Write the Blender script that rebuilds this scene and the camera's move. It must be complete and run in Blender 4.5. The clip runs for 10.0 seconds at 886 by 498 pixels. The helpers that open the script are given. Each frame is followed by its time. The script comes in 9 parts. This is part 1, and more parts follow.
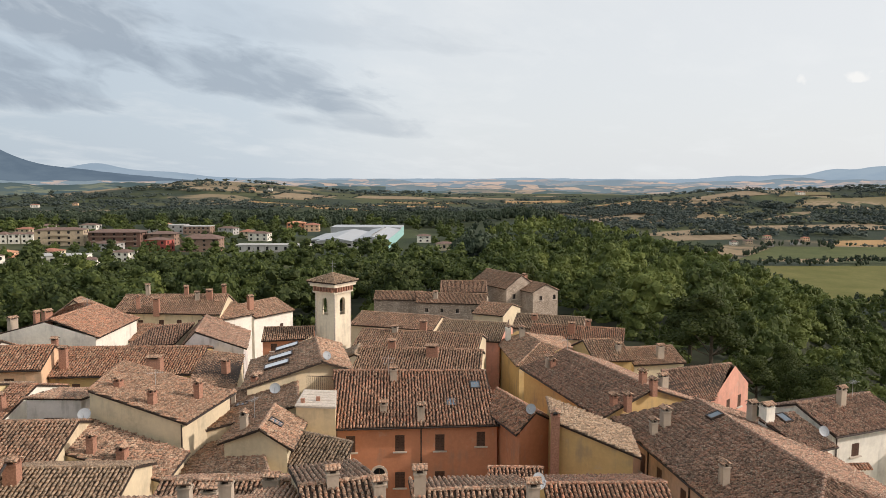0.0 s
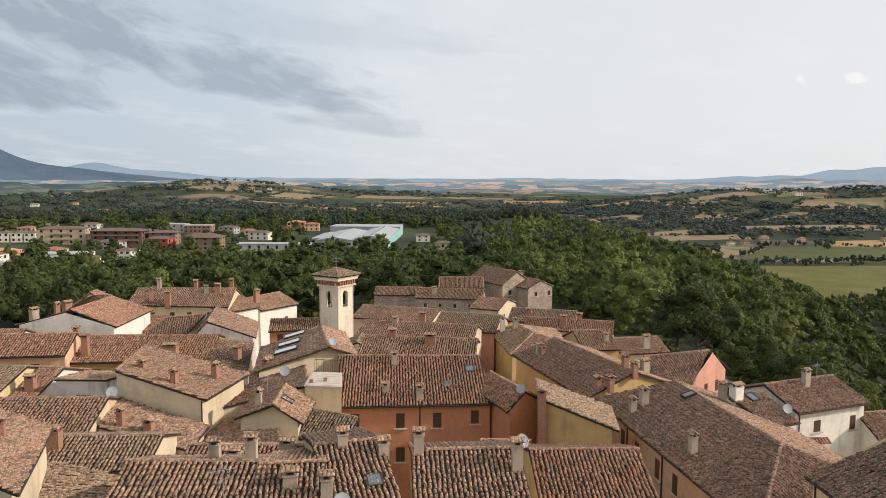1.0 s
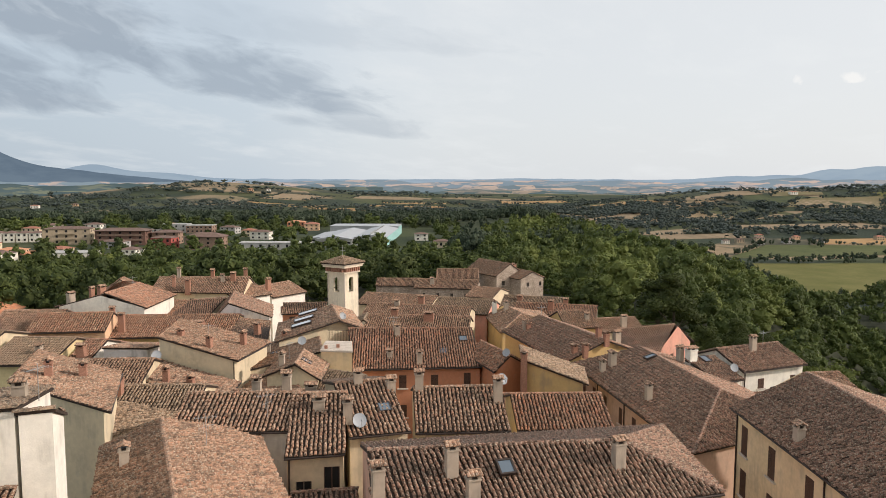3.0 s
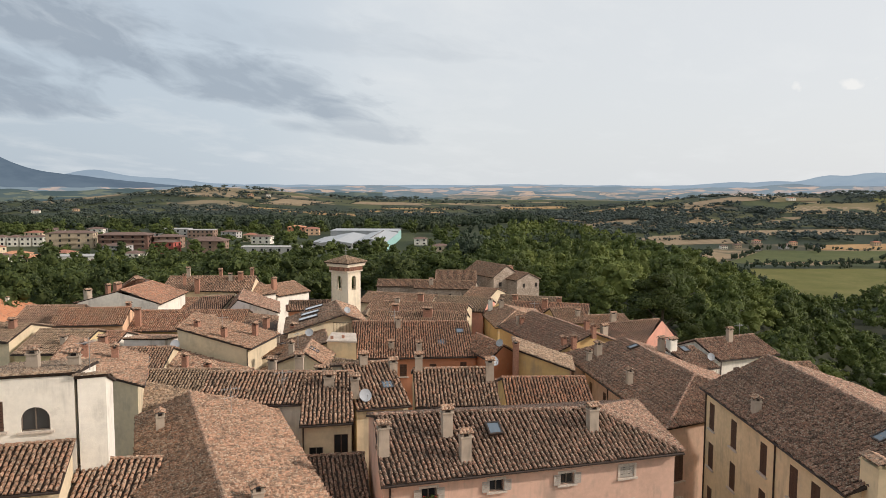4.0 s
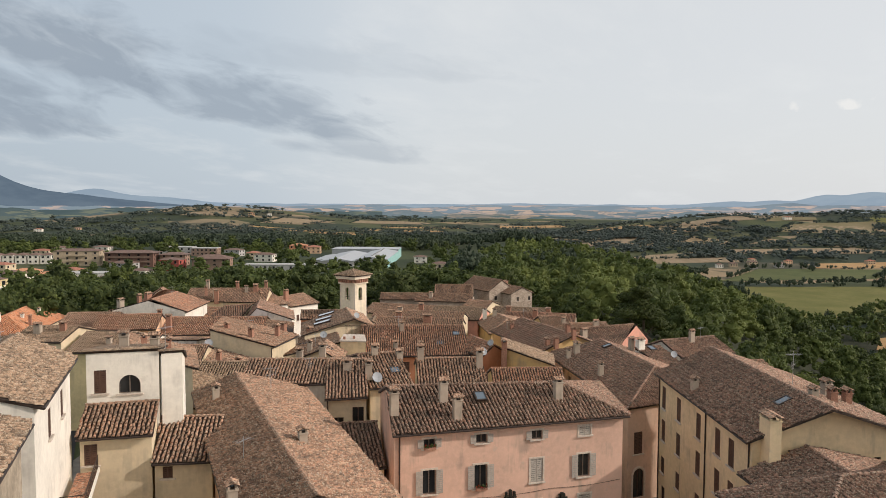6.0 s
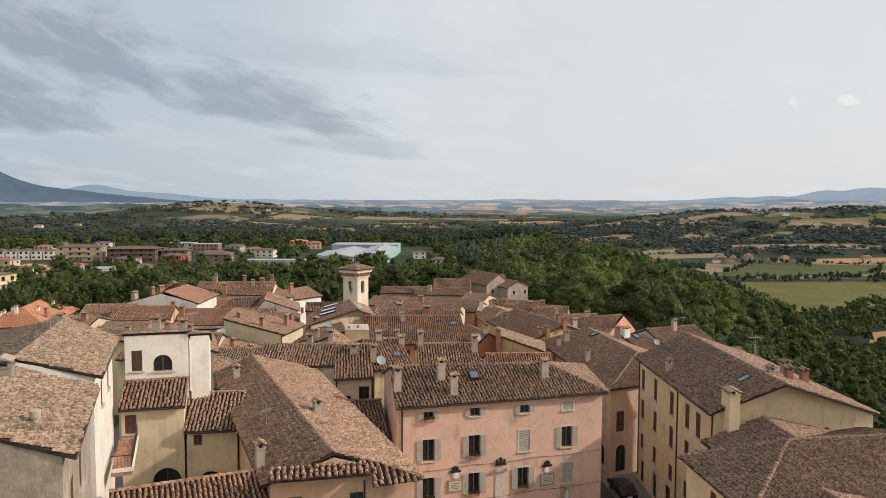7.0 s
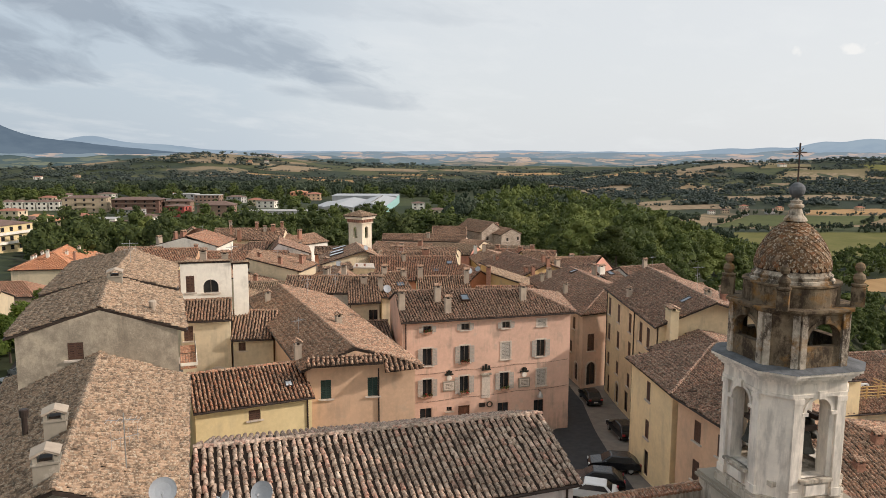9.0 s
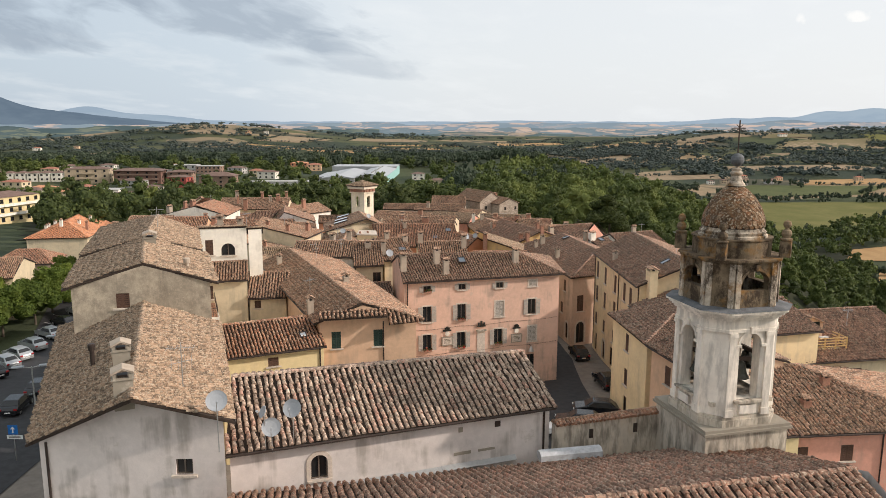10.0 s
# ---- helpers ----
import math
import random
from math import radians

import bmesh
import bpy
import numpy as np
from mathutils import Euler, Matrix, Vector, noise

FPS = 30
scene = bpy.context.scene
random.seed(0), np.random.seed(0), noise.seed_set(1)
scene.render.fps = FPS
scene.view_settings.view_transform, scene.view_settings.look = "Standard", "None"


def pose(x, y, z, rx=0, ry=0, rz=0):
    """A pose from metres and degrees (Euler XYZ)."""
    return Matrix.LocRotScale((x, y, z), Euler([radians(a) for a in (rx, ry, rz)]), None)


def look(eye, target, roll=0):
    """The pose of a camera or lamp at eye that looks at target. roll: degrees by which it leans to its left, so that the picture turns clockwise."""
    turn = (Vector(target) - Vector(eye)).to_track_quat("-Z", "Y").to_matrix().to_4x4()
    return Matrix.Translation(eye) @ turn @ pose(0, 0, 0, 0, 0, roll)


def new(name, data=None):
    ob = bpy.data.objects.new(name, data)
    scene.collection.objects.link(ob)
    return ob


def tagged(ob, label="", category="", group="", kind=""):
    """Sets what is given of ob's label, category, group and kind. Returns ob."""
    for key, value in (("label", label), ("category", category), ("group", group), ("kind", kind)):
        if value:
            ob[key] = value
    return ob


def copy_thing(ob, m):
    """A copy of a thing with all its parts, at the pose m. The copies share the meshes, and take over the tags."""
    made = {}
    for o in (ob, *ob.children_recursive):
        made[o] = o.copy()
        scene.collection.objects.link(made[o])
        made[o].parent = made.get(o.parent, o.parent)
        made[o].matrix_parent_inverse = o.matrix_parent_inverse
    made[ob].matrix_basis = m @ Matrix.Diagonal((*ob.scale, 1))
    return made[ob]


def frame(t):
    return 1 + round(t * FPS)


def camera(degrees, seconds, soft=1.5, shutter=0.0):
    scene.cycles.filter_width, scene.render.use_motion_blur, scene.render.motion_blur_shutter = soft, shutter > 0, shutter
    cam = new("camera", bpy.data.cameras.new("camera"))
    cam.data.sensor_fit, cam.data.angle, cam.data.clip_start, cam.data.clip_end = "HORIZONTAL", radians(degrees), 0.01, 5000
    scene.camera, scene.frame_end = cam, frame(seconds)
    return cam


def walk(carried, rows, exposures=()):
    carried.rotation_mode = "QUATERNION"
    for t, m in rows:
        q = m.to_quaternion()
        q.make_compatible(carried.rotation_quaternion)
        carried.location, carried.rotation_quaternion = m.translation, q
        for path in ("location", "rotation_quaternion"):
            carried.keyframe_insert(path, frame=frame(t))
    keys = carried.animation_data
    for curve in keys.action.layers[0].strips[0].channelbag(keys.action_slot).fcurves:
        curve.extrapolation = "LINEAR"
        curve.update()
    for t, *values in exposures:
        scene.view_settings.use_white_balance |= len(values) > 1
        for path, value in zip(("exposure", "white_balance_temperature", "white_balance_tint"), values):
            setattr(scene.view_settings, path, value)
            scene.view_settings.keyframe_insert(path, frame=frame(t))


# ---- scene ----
cam = camera(63.2, 10.0, soft=0.5)

EXPOSURE = [(0, 0.05), (2.5, 0.05), (5.5, -0.09), (8.5, -0.05), (10, 0.16)]
PATH = [
    (0, (-1.242, -15.207, 28.191), (-1.293, -13.216, 28.0), 0.2),
    (0.5, (-1.15, -17.722, 28.186), (-1.198, -15.732, 27.995), 0.2),
    (1, (-0.968, -20.269, 28.093), (-1.016, -18.278, 27.902), 0.3),
    (1.5, (-0.866, -22.657, 27.948), (-0.913, -20.667, 27.758), 0.2),
    (2, (-0.792, -25.099, 27.766), (-0.838, -23.109, 27.576), 0.2),
    (2.5, (-0.66, -27.595, 27.601), (-0.704, -25.605, 27.411), 0.2),
    (3.8, (-0.274, -34.493, 27.042), (-0.318, -32.502, 26.864), -0.0),
    (4, (-0.227, -35.6, 27.014), (-0.269, -33.607, 26.841), 0.2),
    (4.5, (-0.109, -38.379, 26.963), (-0.151, -36.386, 26.809), 0.2),
    (5, (0.021, -41.304, 26.962), (-0.021, -39.309, 26.829), 0.3),
    (5.5, (0.094, -44.085, 26.989), (0.052, -42.089, 26.869), 0.2),
    (6.8, (0.326, -51.748, 27.341), (0.288, -49.752, 27.215), 0.3),
    (7, (0.385, -52.9, 27.349), (0.347, -50.904, 27.217), 0.2),
    (7.5, (0.473, -55.74, 27.414), (0.437, -53.746, 27.264), 0.2),
    (8, (0.594, -58.706, 27.445), (0.559, -56.715, 27.265), 0.2),
    (8.5, (0.678, -61.476, 27.439), (0.644, -59.488, 27.222), 0.2),
    (9, (0.834, -64.638, 27.441), (0.801, -62.656, 27.176), 0.2),
    (9.5, (0.928, -67.399, 27.536), (0.896, -65.423, 27.231), 0.2),
    (10, (1.1, -70.294, 27.72), (1.067, -68.324, 27.375), 0.1),
]
walk(cam, [(t, look(e, a, r)) for t, e, a, r in PATH], EXPOSURE)

# ---- world, sun ----
SUN = Vector((0.86, -0.06, 0.46)).normalized()
world = bpy.data.worlds.new("sky")
scene.world = world
world.use_nodes = True


def build_sky():
    nt = world.node_tree
    nt.nodes.clear()
    N, L = nt.nodes.new, nt.links.new
    out, bg = N("ShaderNodeOutputWorld"), N("ShaderNodeBackground")
    sky = N("ShaderNodeTexSky")
    sky.sky_type, sky.sun_disc = "NISHITA", False
    sky.sun_elevation = math.asin(SUN.z)
    sky.sun_rotation = math.atan2(SUN.x, SUN.y)
    sky.air_density, sky.dust_density = 1.0, 2.5
    tc, sep = N("ShaderNodeTexCoord"), N("ShaderNodeSeparateXYZ")
    L(tc.outputs["Generated"], sep.inputs[0])

    def m(op, a, b=0.0, c=0.0):
        n = N("ShaderNodeMath")
        n.operation = op
        for i, v in enumerate((a, b, c)):
            if isinstance(v, (int, float)):
                n.inputs[i].default_value = v
            else:
                L(v, n.inputs[i])
        return n.outputs[0]

    def ramp(fac, stops):
        n = N("ShaderNodeValToRGB")
        L(fac, n.inputs[0])
        e = n.color_ramp.elements
        while len(e) < len(stops):
            e.new(0.5)
        for q, (p, col) in zip(e, stops):
            q.position, q.color = p, (*col, 1)
        return n.outputs[0]

    def mix(fac, a, b):
        n = N("ShaderNodeMix")
        n.data_type = "RGBA"
        if isinstance(fac, (int, float)):
            n.inputs[0].default_value = fac
        else:
            L(fac, n.inputs[0])
        for i, v in ((6, a), (7, b)):
            if isinstance(v, tuple):
                n.inputs[i].default_value = (*v, 1)
            else:
                L(v, n.inputs[i])
        return n.outputs[2]

    # clouds drift in a flat layer: direction over height
    zc = m("ADD", m("MAXIMUM", sep.outputs[2], 0.0), 0.16)
    comb = N("ShaderNodeCombineXYZ")
    L(m("DIVIDE", sep.outputs[0], zc), comb.inputs[0])
    L(m("DIVIDE", sep.outputs[1], zc), comb.inputs[1])
    big, fine, puff = N("ShaderNodeTexNoise"), N("ShaderNodeTexNoise"), N("ShaderNodeTexNoise")
    turn, mp = N("ShaderNodeMapping"), N("ShaderNodeMapping")
    turn.inputs["Rotation"].default_value = (0, 0, radians(26))
    L(comb.outputs[0], turn.inputs[0])
    mp.inputs["Scale"].default_value = (1.15, 0.72, 1.0)
    L(turn.outputs[0], mp.inputs[0])
    for n, s, d in ((big, 1.0, 8), (fine, 3.6, 9)):
        n.inputs["Scale"].default_value, n.inputs["Detail"].default_value = s, d
        n.inputs["Roughness"].default_value = 0.62
        n.inputs["Distortion"].default_value = 0.25
        L(mp.outputs[0], n.inputs["Vector"])
    cloud = m("ADD", m("MULTIPLY", big.outputs[0], 0.72), m("MULTIPLY", fine.outputs[0], 0.28))
    # long grey banks drawn out over the northern sky: bearing, height, half length, half depth, slope
    bear = m("DIVIDE", sep.outputs[0], m("MAXIMUM", sep.outputs[1], 0.05))
    flat = m("SQRT", m("ADD", m("MULTIPLY", sep.outputs[0], sep.outputs[0]), m("MULTIPLY", sep.outputs[1], sep.outputs[1])))
    rise = m("DIVIDE", sep.outputs[2], m("MAXIMUM", flat, 0.05))
    cv = N("ShaderNodeCombineXYZ")
    L(m("MULTIPLY", bear, 4.2), cv.inputs[0])
    L(m("MULTIPLY_ADD", bear, 2.6, m("MULTIPLY", rise, 13.0)), cv.inputs[1])
    wisp = N("ShaderNodeTexNoise")
    wisp.inputs["Scale"].default_value, wisp.inputs["Detail"].default_value = 2.6, 9
    wisp.inputs["Roughness"].default_value, wisp.inputs["Distortion"].default_value = 0.58, 0.4
    L(cv.outputs[0], wisp.inputs["Vector"])
    ahead = ramp(sep.outputs[1], [(0.1, (0,) * 3), (0.3, (1,) * 3)])
    dark = 0.0
    for u0, v0, la, lb, slope, k in ((-0.56, 0.178, 0.23, 0.030, -0.20, 1.0), (-0.285, 0.118, 0.18, 0.022, -0.16, 0.85), (-0.63, 0.100, 0.13, 0.022, -0.03, 0.95), (-0.145, 0.072, 0.09, 0.011, -0.10, 0.45), (-0.60, 0.215, 0.16, 0.018, -0.06, 0.5), (-0.20, 0.190, 0.24, 0.014, -0.05, 0.22), (-0.98, 0.16, 0.22, 0.03, -0.05, 0.8)):
        du = m("ADD", bear, -u0)
        dv = m("SUBTRACT", m("ADD", rise, -v0), m("MULTIPLY", du, slope))
        # flat dark base, soft fading top
        dv = m("MAXIMUM", m("MULTIPLY", dv, 0.42 / lb), m("MULTIPLY", dv, -1.25 / lb))
        e = m("ADD", m("POWER", m("ABSOLUTE", m("MULTIPLY", du, 1 / la)), 2.0), m("POWER", dv, 2.0))
        one = m("MULTIPLY", ramp(m("ADD", m("MULTIPLY", e, 0.20), m("MULTIPLY", wisp.outputs[0], 1.0)), [(0.50, (1,) * 3), (0.80, (0,) * 3)]), k)
        dark = m("MAXIMUM", one, dark)
    dark = m("MULTIPLY", dark, ahead)
    puff.inputs["Scale"].default_value, puff.inputs["Detail"].default_value = 26, 8
    L(tc.outputs["Generated"], puff.inputs["Vector"])
    spot = m("MULTIPLY", ramp(sep.outputs[0], [(0.38, (0,) * 3), (0.41, (1,) * 3), (0.49, (1,) * 3), (0.52, (0,) * 3)]), ramp(sep.outputs[2], [(0.105, (0,) * 3), (0.118, (1,) * 3), (0.128, (1,) * 3), (0.142, (0,) * 3)]))
    white = ramp(m("MULTIPLY", m("ADD", puff.outputs[0], 0.05), spot), [(0.50, (0,) * 3), (0.60, (1,) * 3)])
    veil = ramp(m("MULTIPLY_ADD", sep.outputs[0], 0.5, 0.5), [(0.1, (0.48, 0.57, 0.67)), (0.36, (0.655, 0.735, 0.815)), (0.44, (0.79, 0.84, 0.885)), (0.5, (0.83, 0.865, 0.895)), (0.7, (0.88, 0.90, 0.92)), (1.0, (0.95, 0.95, 0.95))])
    blue = N("ShaderNodeVectorMath")
    blue.operation = "SCALE"
    L(sky.outputs[0], blue.inputs[0])
    blue.inputs["Scale"].default_value = 0.10
    col = mix(0.86, blue.outputs[0], veil)
    col = mix(m("MULTIPLY", ramp(cloud, [(0.36, (1, 1, 1)), (0.50, (0, 0, 0))]), 0.35), col, (0.88, 0.90, 0.91))
    col = mix(m("MULTIPLY", dark, 0.9), col, (0.36, 0.425, 0.505))
    col = mix(m("MULTIPLY", white, 0.8), col, (0.97, 0.96, 0.94))
    # added fill: unseen sky behind and to the west, brightened and warmed for the walls
    back = ramp(m("MULTIPLY_ADD", m("ADD", sep.outputs[1], m("MULTIPLY", sep.outputs[0], 0.5)), -0.5, 0.5), [(0.42, (1.0,) * 3), (0.72, (1.25, 1.18, 1.10))])
    lift = N("ShaderNodeVectorMath")
    lift.operation = "MULTIPLY"
    L(col, lift.inputs[0])
    L(back, lift.inputs[1])
    L(lift.outputs[0], bg.inputs[0])
    bg.inputs[1].default_value = 0.95
    L(bg.outputs[0], out.inputs[0])


build_sky()
sun = new("sun", bpy.data.lights.new("sun", "SUN"))
sun.data.energy, sun.data.angle, sun.data.color = 3.35, radians(1.5), (1.0, 0.868, 0.775)
sun.matrix_world = look(SUN * 200, (0, 0, 0))
scene.view_settings.exposure = 0.0

# ---- materials ----
MATS = {}


class Nodes:
    """A short way to write node graphs."""

    def __init__(self, name):
        self.mat = bpy.data.materials.new(name)
        self.mat.use_nodes = True
        self.nt = self.mat.node_tree
        self.nt.nodes.clear()
        self.out = self.n("ShaderNodeOutputMaterial")
        self.bsdf = self.n("ShaderNodeBsdfPrincipled")
        self.l(self.bsdf.outputs[0], self.out.inputs[0])
        self.pos = self.n("ShaderNodeNewGeometry").outputs["Position"]

    def n(self, kind):
        return self.nt.nodes.new(kind)

    def l(self, a, b):
        self.nt.links.new(a, b)

    def put(self, v, socket):
        if isinstance(v, (int, float)):
            socket.default_value = v
        elif isinstance(v, tuple):
            socket.default_value = (*v, 1) if len(v) == 3 else v
        else:
            self.l(v, socket)

    def noise(self, scale, detail=4, rough=0.55, stretch=None, vec=None):
        t = self.n("ShaderNodeTexNoise")
        t.inputs["Scale"].default_value, t.inputs["Detail"].default_value, t.inputs["Roughness"].default_value = scale, detail, rough
        v = vec or self.pos
        if stretch:
            mp = self.n("ShaderNodeMapping")
            mp.inputs["Scale"].default_value = stretch
            self.l(v, mp.inputs[0])
            v = mp.outputs[0]
        self.l(v, t.inputs["Vector"])
        return t.outputs[0]

    def math(self, op, a, b=0.0):
        t = self.n("ShaderNodeMath")
        t.operation = op
        self.put(a, t.inputs[0])
        self.put(b, t.inputs[1])
        return t.outputs[0]

    def ramp(self, fac, stops, mode="LINEAR"):
        t = self.n("ShaderNodeValToRGB")
        self.l(fac, t.inputs[0])
        t.color_ramp.interpolation = mode
        e = t.color_ramp.elements
        while len(e) < len(stops):
            e.new(0.5)
        for q, (p, c) in zip(e, stops):
            q.position = p
            q.color = (*c, 1) if isinstance(c, tuple) else (c, c, c, 1)
        return t.outputs[0]

    def mix(self, fac, a, b, blend="MIX"):
        t = self.n("ShaderNodeMix")
        t.data_type, t.blend_type = "RGBA", blend
        self.put(fac, t.inputs[0])
        self.put(a, t.inputs[6])
        self.put(b, t.inputs[7])
        return t.outputs[2]

    def bump(self, height, strength=0.3, distance=0.02):
        t = self.n("ShaderNodeBump")
        t.inputs["Strength"].default_value, t.inputs["Distance"].default_value = strength, distance
        self.l(height, t.inputs["Height"])
        self.l(t.outputs[0], self.bsdf.inputs["Normal"])

    def done(self, color, rough=0.85, metal=0.0, spec=0.3):
        self.put(color, self.bsdf.inputs["Base Color"])
        self.put(rough, self.bsdf.inputs["Roughness"])
        self.put(metal, self.bsdf.inputs["Metallic"])
        self.bsdf.inputs["Specular IOR Level"].default_value = spec
        return self.mat


def scaled(c, k):
    return tuple(min(1, v * k) for v in c)


def plaster(key, c, stain=0.5, rough_scale=1.0):
    g = Nodes("plaster_" + key)
    a = g.mix(g.ramp(g.noise(0.35, 5), [(0.35, 0.0), (0.68, 1.0)]), c, scaled(c, 0.82))
    a = g.mix(g.ramp(g.noise(3.0, 6, 0.65), [(0.42, 0.0), (0.75, 0.5)]), a, scaled(c, 1.16))
    streak = g.math("MULTIPLY", g.noise(1.6, 5, 0.6, (1.0, 1.0, 0.10)), g.noise(0.6, 3))
    a = g.mix(g.math("MULTIPLY", g.ramp(streak, [(0.27, 0.0), (0.40, 1.0)]), stain), a, (0.24, 0.21, 0.17))
    patch = g.ramp(g.noise(0.8, 6, 0.7), [(0.62, 0.0), (0.66, 1.0)])
    a = g.mix(g.math("MULTIPLY", patch, stain * 0.6), a, (0.46, 0.41, 0.34))
    g.bump(g.noise(9.0 * rough_scale, 6, 0.7), 0.35, 0.03)
    return g.done(a, 0.92, 0, 0.15)


def tiles(key, stops, lichen=0.5, single=False):
    """Old clay roof tiles; every tile takes its own shade."""
    g = Nodes("tiles_" + key + ("_single" if single else ""))
    if single:
        r = g.n("ShaderNodeObjectInfo").outputs["Random"]
    else:
        r = g.n("ShaderNodeNewGeometry").outputs["Random Per Island"]
    a = g.ramp(r, stops)
    a = g.mix(g.ramp(g.noise(0.45, 4), [(0.42, 0.0), (0.66, 0.6)]), a, g.mix(0.45, a, stops[1][1]))
    a = g.mix(g.ramp(g.noise(0.16, 3, 0.6), [(0.46, 0.0), (0.62, 0.5)]), a, stops[0][1])
    a = g.mix(g.math("MULTIPLY", g.ramp(g.noise(5.0, 6, 0.7), [(0.45, 0.0), (0.57, 1.0)]), lichen), a, (0.045, 0.038, 0.03))
    a = g.mix(g.math("MULTIPLY", g.ramp(g.noise(11.0, 4, 0.7), [(0.53, 0.0), (0.62, 1.0)]), 0.7), a, (0.54, 0.47, 0.36))
    a = g.mix(g.ramp(g.noise(1.4, 6, 0.72), [(0.52, 0.0), (0.64, 0.6)]), a, (0.075, 0.06, 0.048))
    a = g.mix(g.ramp(g.noise(2.3, 5, 0.7), [(0.58, 0.0), (0.70, 0.5)]), a, (0.46, 0.34, 0.24))
    g.bump(g.noise(40, 5, 0.7), 0.4, 0.01)
    return g.done(a, 0.93, 0, 0.12)


def plain(key, c, rough=0.6, metal=0.0, vary=0.2, scale=6.0, spec=0.3):
    g = Nodes(key)
    a = g.mix(g.ramp(g.noise(scale, 5, 0.65), [(0.3, 0.0), (0.7, 1.0)]), scaled(c, 1 - vary), scaled(c, 1 + vary))
    a = g.mix(g.ramp(g.noise(scale * 5, 4, 0.7), [(0.55, 0.0), (0.75, 0.5)]), a, scaled(c, 1 - 1.8 * vary))
    g.bump(g.noise(scale * 8, 4), 0.15, 0.01)
    return g.done(a, rough, metal, spec)


TAN = [(0.0, (0.142, 0.098, 0.068)), (0.22, (0.330, 0.224, 0.147)), (0.55, (0.448, 0.322, 0.213)), (0.8, (0.385, 0.274, 0.184)), (1.0, (0.575, 0.454, 0.325))]
BROWN = [(0.0, (0.141, 0.086, 0.061)), (0.25, (0.333, 0.190, 0.121)), (0.55, (0.474, 0.287, 0.182)), (0.82, (0.422, 0.178, 0.105)), (1.0, (0.640, 0.460, 0.319))]
REDB = [(0.0, (0.166, 0.092, 0.066)), (0.3, (0.371, 0.190, 0.121)), (0.6, (0.499, 0.259, 0.165)), (0.85, (0.512, 0.190, 0.105)), (1.0, (0.640, 0.425, 0.286))]
RED = [(0.0, (0.141, 0.078, 0.055)), (0.25, (0.346, 0.149, 0.088)), (0.6, (0.486, 0.207, 0.116)), (0.85, (0.512, 0.299, 0.187)), (1.0, (0.640, 0.437, 0.297))]
GREYB = [(0.0, (0.128, 0.086, 0.066)), (0.3, (0.294, 0.190, 0.132)), (0.6, (0.410, 0.259, 0.176)), (0.85, (0.384, 0.184, 0.116)), (1.0, (0.589, 0.425, 0.308))]
GREY = [(0.0, (0.218, 0.149, 0.116)), (0.25, (0.461, 0.333, 0.242)), (0.6, (0.576, 0.425, 0.314)), (0.84, (0.538, 0.196, 0.127)), (1.0, (0.750, 0.609, 0.473))]
REDT = [(0.0, (0.218, 0.127, 0.094)), (0.3, (0.461, 0.253, 0.171)), (0.6, (0.563, 0.333, 0.226)), (0.85, (0.538, 0.207, 0.127)), (1.0, (0.742, 0.564, 0.418))]


def muted(stops, k, lift=1.0):
    """Weathered clay: every shade moved towards grey-brown."""
    mid = [sum(c[i] for p, c in stops) / len(stops) for i in range(3)]
    even = [(p, tuple(0.37 * n + 0.63 * v for n, v in zip(mid, c))) for p, c in stops]
    return [(p, tuple(lift * ((1 - k) * v + k * g * w) for v, w in zip(c, (1.10, 1.0, 0.88)))) for p, c in even for g in [sum(c) / 3]]


TAN, BROWN, REDB, RED, GREYB, GREY, REDT = [muted(q, k, l) for q, k, l in ((TAN, 0.02, 1.02), (BROWN, 0.06, 1.18), (REDB, 0.0, 1.06), (RED, 0.0, 1.06), (GREYB, 0.16, 0.95), (GREY, 0.22, 1.12), (REDT, 0.04, 0.86))]
GREYB = [(p, (c[0] * 1.15, c[1] * 1.0, c[2] * 0.97)) for p, c in GREYB]
DARKT = muted(GREYB, 0.04, 0.90)
TAN = [(p, (c[0] * 1.03, c[1] * 0.97, c[2] * 0.95)) for p, c in muted(TAN, 0.0)]
TANRED = [(p, tuple(0.42 * u + 0.50 * v for u, v in zip(a, b))) for (p, a), (q, b) in zip(TAN, REDB)]
ORANGE = [(0.0, (0.50, 0.20, 0.10)), (0.5, (0.60, 0.26, 0.13)), (1.0, (0.62, 0.31, 0.18))]
for key, stops, li in (("tan", TAN, 0.7), ("brown", BROWN, 0.7), ("redbrown", REDB, 0.65), ("red", RED, 0.65), ("greybrown", GREYB, 0.7), ("orange", ORANGE, 0.1), ("grey", GREY, 0.6), ("tanred", TANRED, 0.65), ("redtan", REDT, 0.6), ("dark", DARKT, 0.75)):
    MATS["roof_" + key] = tiles(key, stops, li)
for key, stops, li in (("tan", TAN, 0.7), ("brown", BROWN, 0.7), ("grey", GREY, 0.6), ("tanred", TANRED, 0.65), ("redtan", REDT, 0.6), ("dark", DARKT, 0.75)):
    MATS["tile_" + key] = tiles(key, stops, li, True)
